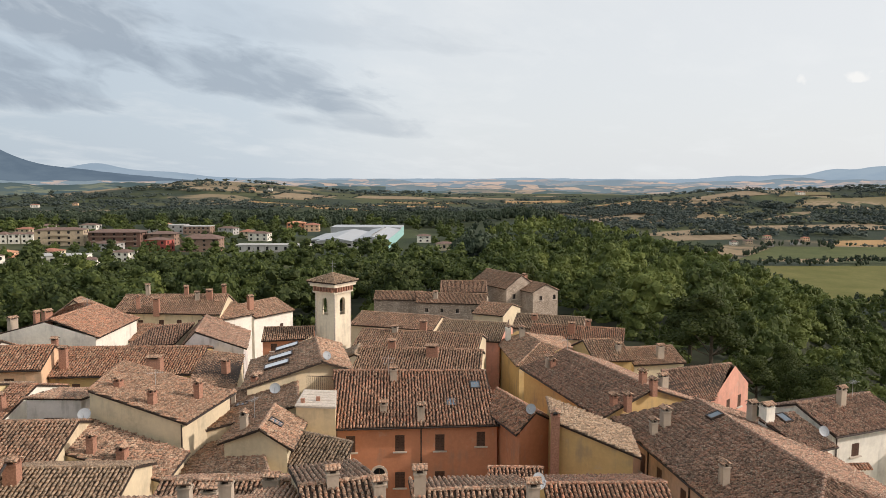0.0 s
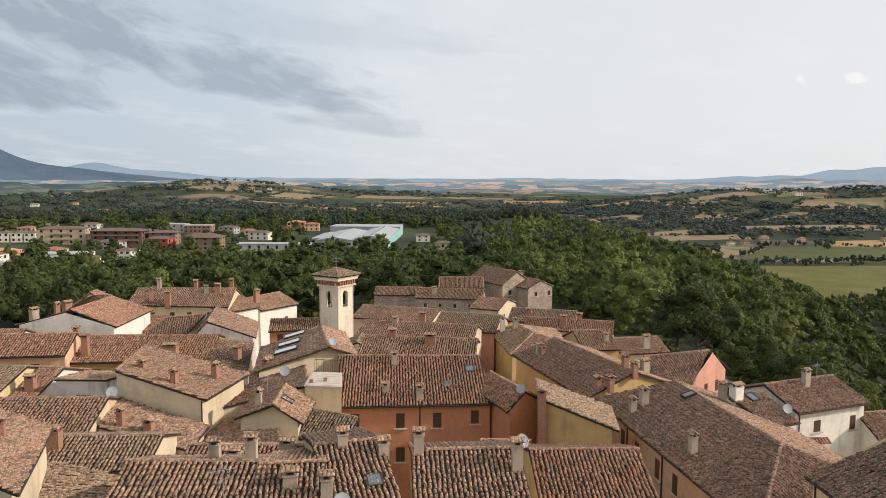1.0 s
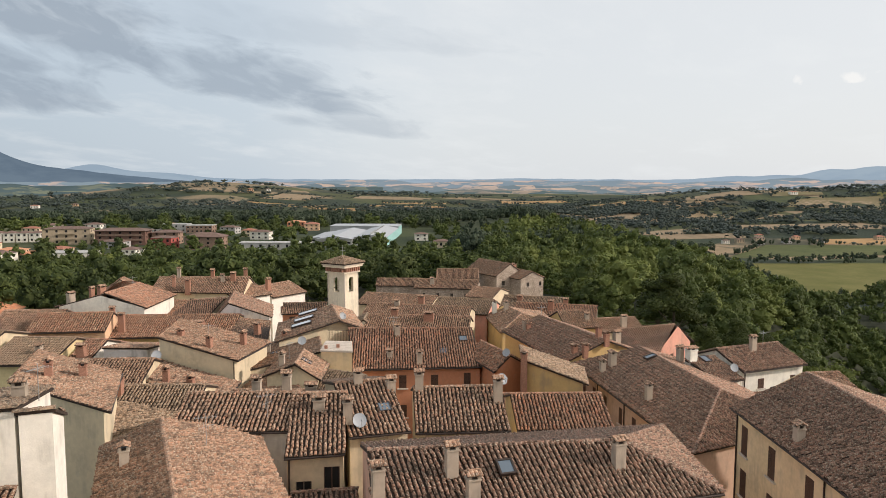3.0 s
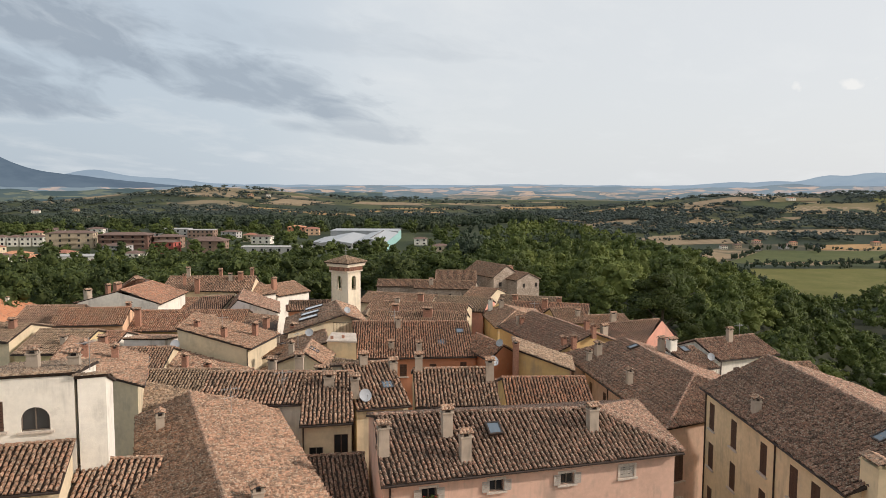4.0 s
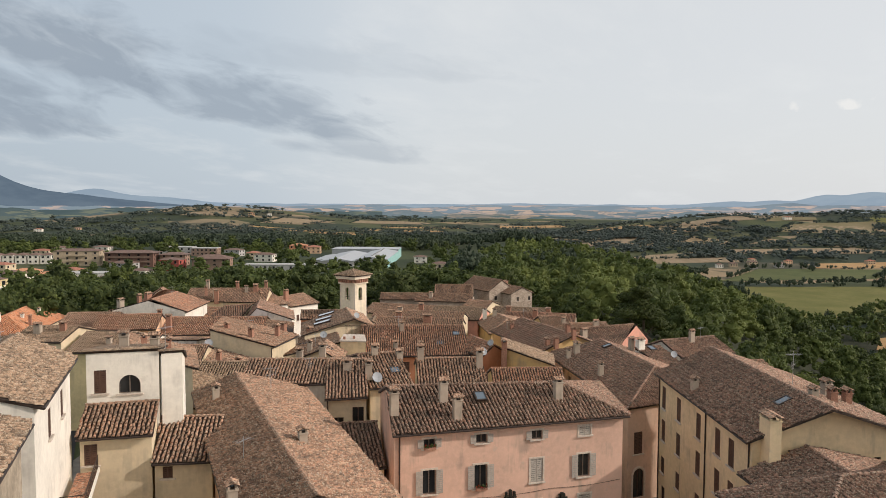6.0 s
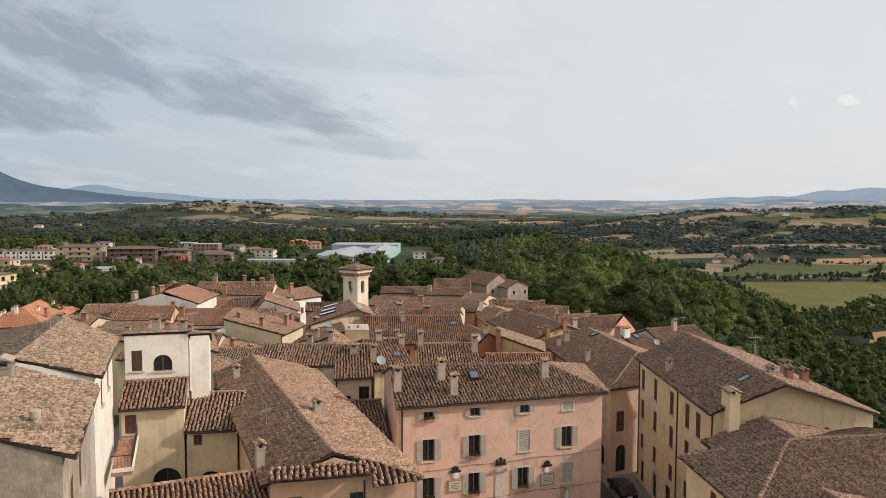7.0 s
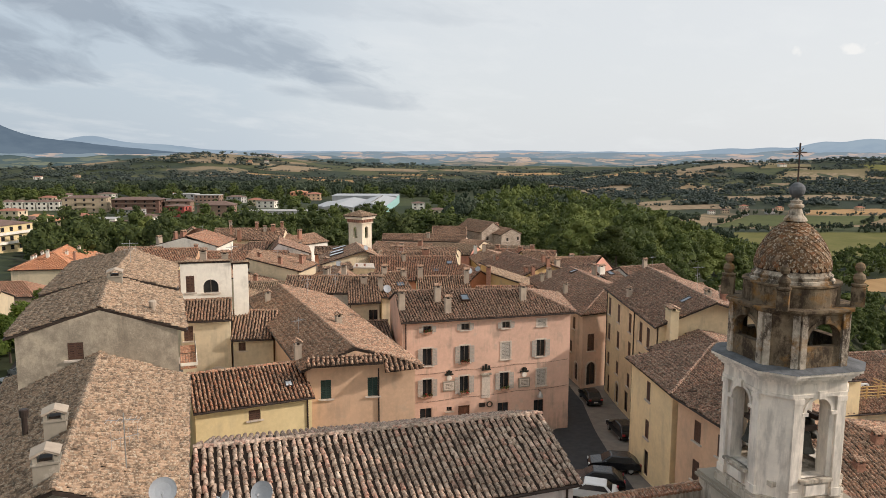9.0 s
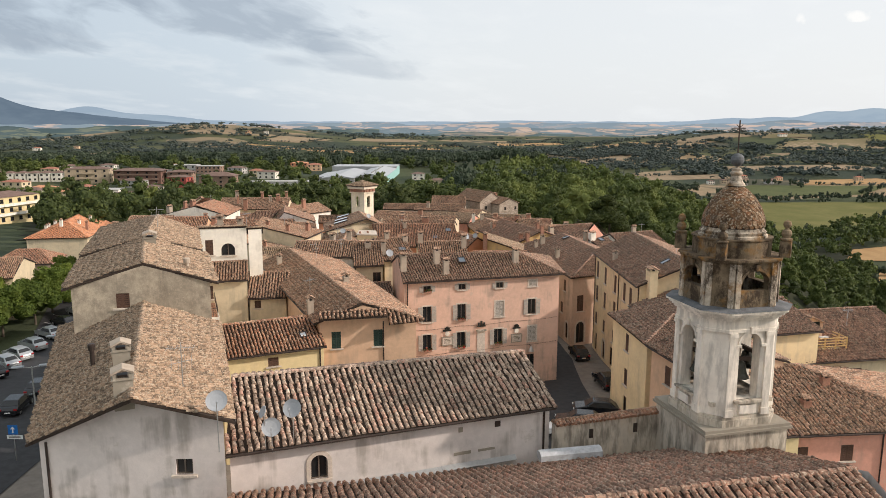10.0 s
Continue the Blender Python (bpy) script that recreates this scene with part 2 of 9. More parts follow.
for key, c, st in (("cream", (0.68, 0.57, 0.395), 0.34), ("white", (0.83, 0.785, 0.69), 0.32), ("pink", (0.70, 0.465, 0.355), 0.5), ("peach", (0.76, 0.50, 0.32), 0.35),
                   ("sand", (0.76, 0.60, 0.38), 0.35), ("peachgrey", (0.62, 0.45, 0.34), 0.5), ("chimneyplaster", (0.46, 0.38, 0.30), 0.7), ("stonegrey", (0.31, 0.275, 0.22), 0.8), ("campanile", (0.76, 0.67, 0.52), 0.3), ("butter", (0.88, 0.70, 0.42), 0.2), ("apricot", (0.70, 0.475, 0.32), 0.25), ("ochre", (0.58, 0.41, 0.19), 0.45), ("yellow", (0.73, 0.595, 0.335), 0.25), ("terracotta", (0.56, 0.25, 0.14), 0.35),
                   ("salmon", (0.70, 0.36, 0.27), 0.35), ("greywhite", (0.69, 0.63, 0.59), 0.6),
                   ("brickred", (0.20, 0.115, 0.09), 0.5), ("dulltan", (0.46, 0.37, 0.26), 0.4), ("dullbrown", (0.30, 0.20, 0.15), 0.5), ("concrete", (0.45, 0.44, 0.42), 0.6)):
    MATS[key] = plaster(key, c, st)
MATS["shutter_brown"] = plain("shutter_brown_paint", (0.10, 0.055, 0.038), 0.6)
MATS["shutter_grey"] = plain("shutter_grey_paint", (0.42, 0.38, 0.33), 0.65)
MATS["shutter_green"] = plain("shutter_green_paint", (0.03, 0.055, 0.045), 0.6)
MATS["frame_grey"] = plain("old_window_paint", (0.15, 0.12, 0.095), 0.6)
MATS["sill"] = plain("sill_stone", (0.58, 0.50, 0.42), 0.85)
MATS["dark_metal"] = plain("dark_brown_metal", (0.06, 0.045, 0.038), 0.5, 0.4)
MATS["steel"] = plain("grey_steel", (0.42, 0.42, 0.41), 0.45, 0.7, 0.1)
MATS["dish"] = plain("dish_paint", (0.33, 0.35, 0.37), 0.5, 0.0, 0.06)
MATS["lead"] = plain("lead_sheet", (0.12, 0.125, 0.13), 0.8, 0.0, 0.4, 2.0)
MATS["wood"] = plain("old_door_wood", (0.16, 0.07, 0.04), 0.7)
# deck below the tiles, near black: shade of the gaps is put into its colour
MATS["under"] = plain("clay_underlay_gap_shade", (0.048, 0.034, 0.026), 0.95, 0, 0.3)
MATS["brick"] = plain("chimney_brick", (0.36, 0.19, 0.13), 0.92, 0, 0.35, 9)


def glass():
    g = Nodes("window_glass")
    a = g.mix(g.noise(1.2, 2), (0.012, 0.013, 0.014), (0.035, 0.036, 0.038))
    return g.done(a, 0.12, 0, 0.5)


MATS["glass"] = glass()
MATS["pale_pane"] = plain("pale_skylight_pane", (0.62, 0.64, 0.66), 0.25, 0, 0.06, 2.0, 0.6)
MATS["sky_pane"] = Nodes("skylight_glass").done((0.10, 0.13, 0.16), 0.06, 0.0, 0.9)


def stained(key, c, dark, rust):
    """Old lime render with black crusts and orange lichen."""
    g = Nodes("stained_" + key)
    a = g.mix(g.ramp(g.noise(0.9, 6, 0.6), [(0.35, 0.0), (0.7, 1.0)]), c, scaled(c, 0.75))
    st = g.noise(2.2, 6, 0.65, (1.0, 1.0, 0.22))
    a = g.mix(g.math("MULTIPLY", g.ramp(st, [(0.44, 0.0), (0.60, 1.0)]), dark), a, (0.055, 0.045, 0.035))
    a = g.mix(g.math("MULTIPLY", g.ramp(g.noise(1.1, 5, 0.6), [(0.55, 0.0), (0.68, 1.0)]), rust), a, (0.34, 0.19, 0.05))
    g.bump(g.noise(12, 6, 0.7), 0.4, 0.03)
    return g.done(a, 0.93, 0, 0.1)


def crusted(key, c):
    """Once white render under black crusts, brown stains and ochre lichen."""
    g = Nodes("crusted_" + key)
    a = g.mix(g.ramp(g.noise(1.3, 6, 0.65), [(0.36, 0.0), (0.62, 1.0)]), c, scaled(c, 0.5))
    a = g.mix(g.ramp(g.noise(1.7, 7, 0.7, (1.0, 1.0, 0.5)), [(0.46, 0.0), (0.58, 0.9)]), a, (0.05, 0.036, 0.026))
    a = g.mix(g.ramp(g.noise(0.9, 6, 0.65), [(0.53, 0.0), (0.66, 0.85)]), a, (0.26, 0.13, 0.035))
    a = g.mix(g.ramp(g.noise(7, 5, 0.7), [(0.55, 0.0), (0.7, 0.6)]), a, scaled(c, 1.1))
    g.bump(g.noise(10, 6, 0.7), 0.5, 0.04)
    return g.done(a, 0.95, 0, 0.1)


def mottled(key, c, d):
    """Bare cement render, blotched and dusty."""
    g = Nodes("mottled_" + key)
    a = g.mix(g.ramp(g.noise(1.5, 7, 0.68), [(0.40, 0.0), (0.60, 1.0)]), c, d)
    a = g.mix(g.ramp(g.noise(0.35, 4, 0.6), [(0.40, 0.0), (0.65, 0.6)]), a, scaled(d, 0.75))
    a = g.mix(g.ramp(g.noise(8, 5, 0.7), [(0.52, 0.0), (0.72, 0.5)]), a, scaled(c, 1.2))
    a = g.mix(g.ramp(g.noise(2.0, 5, 0.6, (1, 1, 0.12)), [(0.56, 0.0), (0.70, 0.45)]), a, scaled(d, 0.55))
    g.bump(g.noise(7, 6, 0.7), 0.5, 0.04)
    return g.done(a, 0.95, 0, 0.1)


MATS["greyplaster"] = mottled("greyplaster", (0.49, 0.415, 0.315), (0.31, 0.265, 0.205))


def rubble(key, c, d):
    """Old rubble masonry: pale stones of many shades in lime mortar."""
    g = Nodes("rubble_" + key)
    v = g.n("ShaderNodeTexVoronoi")
    v.inputs["Scale"].default_value = 3.2
    mp = g.n("ShaderNodeMapping")
    mp.inputs["Scale"].default_value = (1.0, 1.0, 1.7)
    g.l(g.pos, mp.inputs[0])
    g.l(mp.outputs[0], v.inputs["Vector"])
    sp = g.n("ShaderNodeSeparateColor")
    g.l(v.outputs["Color"], sp.inputs[0])
    a = g.mix(sp.outputs[0], c, d)
    a = g.mix(g.ramp(v.outputs["Distance"], [(0.34, 0.0), (0.52, 0.8)]), a, scaled(d, 0.6))
    a = g.mix(g.ramp(g.noise(0.5, 5, 0.65), [(0.42, 0.0), (0.66, 0.5)]), a, scaled(c, 1.1))
    g.bump(v.outputs["Distance"], 0.6, 0.05)
    return g.done(a, 0.95, 0, 0.1)


MATS["stonewall"] = rubble("wall", (0.58, 0.48, 0.39), (0.38, 0.30, 0.235))
MATS["tower_low"] = stained("low", (0.90, 0.825, 0.72), 0.32, 0.06)
MATS["tower_base"] = stained("base", (0.62, 0.55, 0.45), 0.6, 0.15)
MATS["tower_pier"] = crusted("pier", (0.62, 0.53, 0.42))
MATS["tower_top"] = crusted("top", (0.25, 0.19, 0.125))
MATS["bronze"] = plain("old_bronze", (0.05, 0.05, 0.042), 0.5, 0.6)
MATS["rusty_iron"] = plain("rusty_iron", (0.07, 0.05, 0.04), 0.7, 0.4)


def ground_mat():
    g = Nodes("fields_and_meadows")
    sep = g.n("ShaderNodeSeparateXYZ")
    g.l(g.pos, sep.inputs[0])
    warp = g.n("ShaderNodeVectorMath")
    nz = g.n("ShaderNodeTexNoise")
    nz.inputs["Scale"].default_value = 0.004
    nz.inputs["Detail"].default_value = 3
    g.l(g.pos, nz.inputs["Vector"])
    sc = g.n("ShaderNodeVectorMath")
    sc.operation = "SCALE"
    sc.inputs["Scale"].default_value = 180
    g.l(nz.outputs["Color"], sc.inputs[0])
    warp.operation = "ADD"
    g.l(g.pos, warp.inputs[0])
    g.l(sc.outputs[0], warp.inputs[1])
    mp = g.n("ShaderNodeMapping")
    mp.inputs["Scale"].default_value = (0.0050, 0.0062, 0.0)
    mp.inputs["Rotation"].default_value = (0, 0, 0.5)
    g.l(warp.outputs[0], mp.inputs[0])
    vo = g.n("ShaderNodeTexVoronoi")
    vo.inputs["Scale"].default_value = 1.0
    g.l(mp.outputs[0], vo.inputs["Vector"])
    pick = g.n("ShaderNodeSeparateColor")
    g.l(vo.outputs["Color"], pick.inputs[0])
    field = g.ramp(pick.outputs[0], [(0.0, (0.040, 0.050, 0.028)), (0.26, (0.066, 0.078, 0.040)), (0.42, (0.10, 0.10, 0.05)), (0.52, (0.30, 0.22, 0.14)), (0.57, (0.052, 0.064, 0.034)), (0.74, (0.24, 0.185, 0.12)), (0.79, (0.08, 0.085, 0.045)), (0.95, (0.34, 0.245, 0.15))], "CONSTANT")
    field = g.mix(g.ramp(g.noise(0.02, 6, 0.65), [(0.42, 0.0), (0.7, 0.4)]), field, (0.10, 0.11, 0.05))
    field = g.mix(g.ramp(g.noise(0.25, 5, 0.7), [(0.45, 0.0), (0.8, 0.35)]), field, (0.05, 0.06, 0.025))
    field = g.mix(g.ramp(g.noise(0.0045, 6, 0.62), [(0.50, 0.0), (0.56, 0.85)]), field, (0.036, 0.048, 0.036))
    g.bump(g.noise(0.3, 6, 0.7), 0.5, 0.5)
    return g.done(field, 0.95, 0, 0.1)


MATS["ground"] = ground_mat()


def leaf_mat(key, a, b, c, glow=0.22):
    """Leaves from shade to sun leaf; every tree has its own tint, given by the attribute "tint"."""
    g = Nodes("foliage_" + key)
    r = g.n("ShaderNodeNewGeometry").outputs["Random Per Island"]
    at = g.n("ShaderNodeAttribute")
    at.attribute_name = "tint"
    o = g.n("ShaderNodeObjectInfo").outputs["Random"]
    tint = g.math("FRACT", g.math("ADD", at.outputs["Fac"], o))
    col = g.ramp(r, [(0.0, tuple(0.35 * u + 0.65 * v for u, v in zip(a, b))), (0.6, b), (1.0, tuple(0.55 * u + 0.45 * v for u, v in zip(b, c)))])
    col = g.mix(g.ramp(tint, [(0.0, 0.75), (0.30, 0.25), (0.45, 0.0)]), col, a)
    col = g.mix(g.ramp(tint, [(0.62, 0.0), (0.80, 0.35), (1.0, 0.75)]), col, c)
    col = g.mix(g.ramp(g.noise(0.03, 3, 0.6), [(0.42, 0.0), (0.62, 0.45)]), col, tuple(0.5 * u + 0.5 * v for u, v in zip(a, b)))
    col = g.mix(g.ramp(g.noise(0.7, 4, 0.65), [(0.5, 0.0), (0.72, 0.4)]), col, c)
    m = g.done(col, 0.7, 0, 0.2)
    thin, mixed = g.n("ShaderNodeBsdfTranslucent"), g.n("ShaderNodeMixShader")
    g.l(col, thin.inputs[0])
    mixed.inputs[0].default_value = glow
    g.l(g.bsdf.outputs[0], mixed.inputs[1])
    g.l(thin.outputs[0], mixed.inputs[2])
    g.l(mixed.outputs[0], g.out.inputs[0])
    return m


MATS["leaf"] = leaf_mat("oak", (0.020, 0.030, 0.012), (0.086, 0.115, 0.032), (0.205, 0.232, 0.060))
# valley and far leaves: bluer and greyer, distance haze painted into the base colour
MATS["leaf_mid_hazed"] = leaf_mat("valley", (0.024, 0.036, 0.023), (0.052, 0.072, 0.045), (0.092, 0.112, 0.064), 0.15)
MATS["leaf_far_hazed"] = leaf_mat("far", (0.040, 0.054, 0.052), (0.062, 0.080, 0.070), (0.095, 0.114, 0.084), 0.1)
MATS["leaf_dark"] = leaf_mat("dark_oak", (0.018, 0.026, 0.009), (0.060, 0.078, 0.020), (0.125, 0.145, 0.034))
# woodland floor, almost black: shade between the crowns is put into the colour
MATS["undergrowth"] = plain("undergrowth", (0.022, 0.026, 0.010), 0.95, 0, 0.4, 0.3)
MATS["bark"] = plain("bark", (0.10, 0.08, 0.06), 0.95, 0, 0.3, 3)
MATS["asphalt"] = plain("asphalt", (0.042, 0.042, 0.044), 0.9, 0, 0.25, 1.5)
MATS["paving"] = plain("stone_paving", (0.20, 0.175, 0.15), 0.9, 0, 0.2, 1.2)

# ---- mesh helpers ----


def mesh_of(name, verts, faces):
    me = bpy.data.meshes.new(name)
    me.from_pydata([tuple(v) for v in verts], [], faces)
    me.update()
    return me


def part(name, data, material, parent=None, label=""):
    """Link a mesh, a bmesh or a (verts, faces) pair as one object under a thing or a part."""
    if isinstance(data, tuple):
        data = mesh_of(name, *data)
    elif isinstance(data, bmesh.types.BMesh):
        me = bpy.data.meshes.new(name)
        data.to_mesh(me)
        data.free()
        data = me
    if isinstance(material, str):
        material = MATS[material]
    if not data.materials:
        data.materials.append(material)
    ob = new(name, data)
    ob.parent = parent
    if parent is not None and parent.data is None:
        ob.location = -parent.location
    if label:
        tagged(ob, label)
    return ob


def thing(name, label, category, group="", at=(0, 0, 0), kind=""):
    ob = new(name)
    ob.empty_display_size = 0.2
    ob.location = at
    return tagged(ob, label, category, group, kind)


class Geo:
    """Collects boxes, prisms and lathes into one mesh."""

    def __init__(self):
        self.v, self.f = [], []

    def add(self, verts, faces):
        n = len(self.v)
        self.v += [Vector(p) for p in verts]
        self.f += [tuple(n + i for i in q) for q in faces]
        return self

    def box(self, m, sx, sy, sz):
        """A box standing on the pose m, sx by sy by sz."""
        c = [(x * sx / 2, y * sy / 2, z * sz) for z in (0, 1) for x, y in ((-1, -1), (1, -1), (1, 1), (-1, 1))]
        return self.add([m @ Vector(p) for p in c], [(3, 2, 1, 0), (4, 5, 6, 7), (0, 1, 5, 4), (1, 2, 6, 5), (2, 3, 7, 6), (3, 0, 4, 7)])

    def prism(self, bottom, top):
        n = len(bottom)
        return self.add(list(bottom) + list(top), [tuple(range(n))[::-1], tuple(range(n, 2 * n))] + [(i, (i + 1) % n, n + (i + 1) % n, n + i) for i in range(n)])

    def lathe(self, m, profile, n=16):
        vs = [m @ Vector((r * math.cos(2 * math.pi * k / n), r * math.sin(2 * math.pi * k / n), z)) for r, z in profile for k in range(n)]
        fs = [(i * n + k, i * n + (k + 1) % n, (i + 1) * n + (k + 1) % n, (i + 1) * n + k) for i in range(len(profile) - 1) for k in range(n)]
        fs += [tuple(range(n))[::-1], tuple(range((len(profile) - 1) * n, len(profile) * n))]
        return self.add(vs, fs)

    def tube(self, points, r, n=6):
        pts = [Vector(p) for p in points]
        for a, b in zip(pts, pts[1:]):
            m = Matrix.Translation(a) @ (b - a).to_track_quat("Z", "Y").to_matrix().to_4x4()
            self.lathe(m, [(r, 0), (r, (b - a).length)], n)
        return self

    @property
    def data(self):
        return self.v, self.f


def turned(x, y, z, angle):
    return pose(x, y, z, 0, 0, math.degrees(angle))


# ---- roofs of barrel tiles ----
RNG = np.random.default_rng(5)


def tile_places(poly, pitch, step):
    """Where tiles lie on a roof plane: poly[0] to poly[1] is its lower edge. Rows of column s, run r, length."""
    o = Vector(poly[0])
    s = (Vector(poly[1]) - o).normalized()
    q = [Vector(p) for p in poly]
    nrm = (q[2] - q[0]).cross(q[-1] - q[1]) if len(q) > 3 else (q[1] - q[0]).cross(q[2] - q[0])
    nrm = (nrm - s * nrm.dot(s)).normalized()
    if nrm.z < 0:
        nrm = -nrm
    up = nrm.cross(s)
    if up.z < 0:
        up = -up
    full = [((Vector(p) - o).dot(s), (Vector(p) - o).dot(up), (Vector(p) - o).dot(nrm)) for p in poly]
    q = [p[:2] for p in full]
    twist = np.zeros(4)
    if len(poly) == 4:
        # an old roof may be slightly twisted: its tiles follow it
        twist = np.linalg.solve(np.array([(1, a, b, a * b) for a, b, c in full]), np.array([c for a, b, c in full]))
    bend = lambda a, b: float(twist @ np.array((1, a, b, a * b)))
    lo, hi = min(a for a, b in q), max(a for a, b in q)
    cols = []
    k = int((hi - lo) / pitch)
    for i in range(k):
        c = lo + (i + 0.5) * (hi - lo) / k
        cut = []
        for (a0, b0), (a1, b1) in zip(q, q[1:] + q[:1]):
            if (a0 - c) * (a1 - c) < 0:
                cut.append(b0 + (b1 - b0) * (c - a0) / (a1 - a0))
        if len(cut) < 2:
            continue
        r0, r1 = min(cut), max(cut)
        r = r0 - 0.06
        while r < r1 - 0.08:
            length = min(step * 1.22, r1 - r + 0.04)
            cols.append((c, r, length, bend(c, r), bend(c, r + length)))
            r += step
    return o, s, up, nrm, cols


ARC = [(math.cos(a), math.sin(a)) for a in np.linspace(math.pi, 0, 5)]
ARC3 = [(math.cos(a), math.sin(a)) for a in np.linspace(math.pi, 0, 4)]


def tiles_mesh(name, frame_, pitch, fine=True):
    o, s, up, nrm, cols = frame_
    if not cols:
        return None
    arc = np.array(ARC if fine else ARC3)
    k = len(arc)
    n = len(cols)
    c = np.array(cols)
    rad = pitch * 0.335
    jit = RNG.normal(0, 1, (n, 4))
    S, U, Nn, O = (np.array(v) for v in (s, up, nrm, o))
    side = c[:, 0] + jit[:, 0] * pitch * 0.07
    lowr, highr = c[:, 1] + jit[:, 1] * 0.035, c[:, 1] + c[:, 2]
    skew = jit[:, 2] * pitch * 0.09
    V = np.zeros((n, 2 * k, 3))
    for e, (rr, scale, lift) in enumerate(((lowr, 1.06, 0.055), (highr, 0.84, 0.0))):
        a = side[:, None] + (skew[:, None] if e else 0) + arc[None, :, 0] * rad * scale
        h = arc[None, :, 1] * rad * 1.2 * scale + lift + np.abs(jit[:, 3:4]) * 0.018 + c[:, 3 + e:4 + e]
        V[:, e * k:(e + 1) * k] = O + a[..., None] * S + rr[:, None, None] * U + h[..., None] * Nn
    base = (np.arange(n) * 2 * k)[:, None]
    quads = np.array([(i, i + 1, k + i + 1, k + i) for i in range(k - 1)])
    F = (base[:, :, None] + quads[None]).reshape(-1, 4)
    cap = base + np.arange(k)[::-1][None]
    me = bpy.data.meshes.new(name)
    nv, nq, nc = V.shape[0] * 2 * k, len(F), len(cap)
    me.vertices.add(nv)
    me.vertices.foreach_set("co", V.reshape(-1))
    me.loops.add(nq * 4 + nc * k)
    me.loops.foreach_set("vertex_index", np.concatenate([F.reshape(-1), cap.reshape(-1)]).astype(np.int32))
    me.polygons.add(nq + nc)
    me.polygons.foreach_set("loop_start", np.concatenate([np.arange(nq) * 4, nq * 4 + np.arange(nc) * k]).astype(np.int32))
    sm = np.zeros(nq + nc, dtype=bool)
    sm[:nq] = True
    me.update(calc_edges=True)
    me.polygons.foreach_set("use_smooth", sm)
    return me


def slab(poly, t):
    n = Vector((0, 0, 0))
    for a, b, c in zip(poly, poly[1:], poly[2:]):
        n = (Vector(b) - Vector(a)).cross(Vector(c) - Vector(b))
        if n.length > 0.01:
            break
    n.normalize()
    if n.z < 0:
        n = -n
    top = [Vector(p) for p in poly]
    if (top[1] - top[0]).cross(top[2] - top[1]).dot(n) < 0:
        top = top[::-1]
    return [p - n * t for p in top], top


PENDING = []


def roof_on(house, planes, style, fine=True, pitch=0.262, step=0.37, ridges=(), singles=None):
    g = Geo()
    for poly in planes:
        if len(poly) == 4:
            n = 6
            a, b, c, d = [Vector(p) for p in poly]
            vs = [a.lerp(b, i / n).lerp(d.lerp(c, i / n), j / n) for i in range(n + 1) for j in range(n + 1)]
            k = (n + 1) ** 2
            ix = lambda i, j: i * (n + 1) + j
            fs = [(ix(i, j), ix(i + 1, j), ix(i + 1, j + 1), ix(i, j + 1)) for i in range(n) for j in range(n)]
            rim = [ix(i, 0) for i in range(n)] + [ix(n, j) for j in range(n)] + [ix(i, n) for i in range(n, 0, -1)] + [ix(0, j) for j in range(n, 0, -1)]
            g.add(vs + [v - Vector((0, 0, 0.14)) for v in vs], fs + [tuple(k + q for q in f[::-1]) for f in fs] + [(q, p, k + p, k + q) for p, q in zip(rim, rim[1:] + rim[:1])])
        else:
            g.prism(*slab(poly, 0.14))
    if fine is None:
        return part("roof", g.data, "roof_" + style, house, "tiled roof seen from far")
    # deck colour carries painted shade for the channels between tile rows
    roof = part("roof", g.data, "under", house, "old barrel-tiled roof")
    for i, poly in enumerate(planes):
        fr = tile_places(poly, pitch, step)
        if singles and singles[0] == i:
            # the tiles round one place of the roof become parts of their own, laid last
            o, s, up, nrm, cols = fr
            order = sorted(range(len(cols)), key=lambda k: (o + s * cols[k][0] + up * cols[k][1] - Vector(singles[1:])).length)
            pick = set(order[:300])
            PENDING.append((roof, (o, s, up, nrm, [cols[k] for k in order[:300]]), pitch, style))
            fr = (o, s, up, nrm, [c for k, c in enumerate(cols) if k not in pick])
        me = tiles_mesh("roof_tiles", fr, pitch, fine)
        if me:
            tagged(part("roof_tiles", me, "roof_" + style, roof), kind="stuff")
    if ridges:
        c = Geo()
        for a, b in ridges:
            a, b = Vector(a), Vector(b)
            n = max(2, int((b - a).length / 0.42))
            d = (b - a) / n
            w = Vector((-d.y, d.x, 0)).normalized()
            for i in range(n):
                p, q = a + d * i, a + d * (i + 1.12)
                vs = []
                for e, (pt, rr) in enumerate(((p, 0.15), (q, 0.125))):
                    vs += [pt + w * (x * rr) + Vector((0, 0, y * rr * 0.9 + (0.05 if e == 0 else 0.02))) for x, y in ARC]
                c.add(vs, [(k, k + 1, 6 + k, 5 + k) for k in range(4)] + [(4, 3, 2, 1, 0)])
        tagged(part("ridge_tiles", c.data, "roof_" + style, roof), kind="stuff")
    return roof


# ---- houses ----


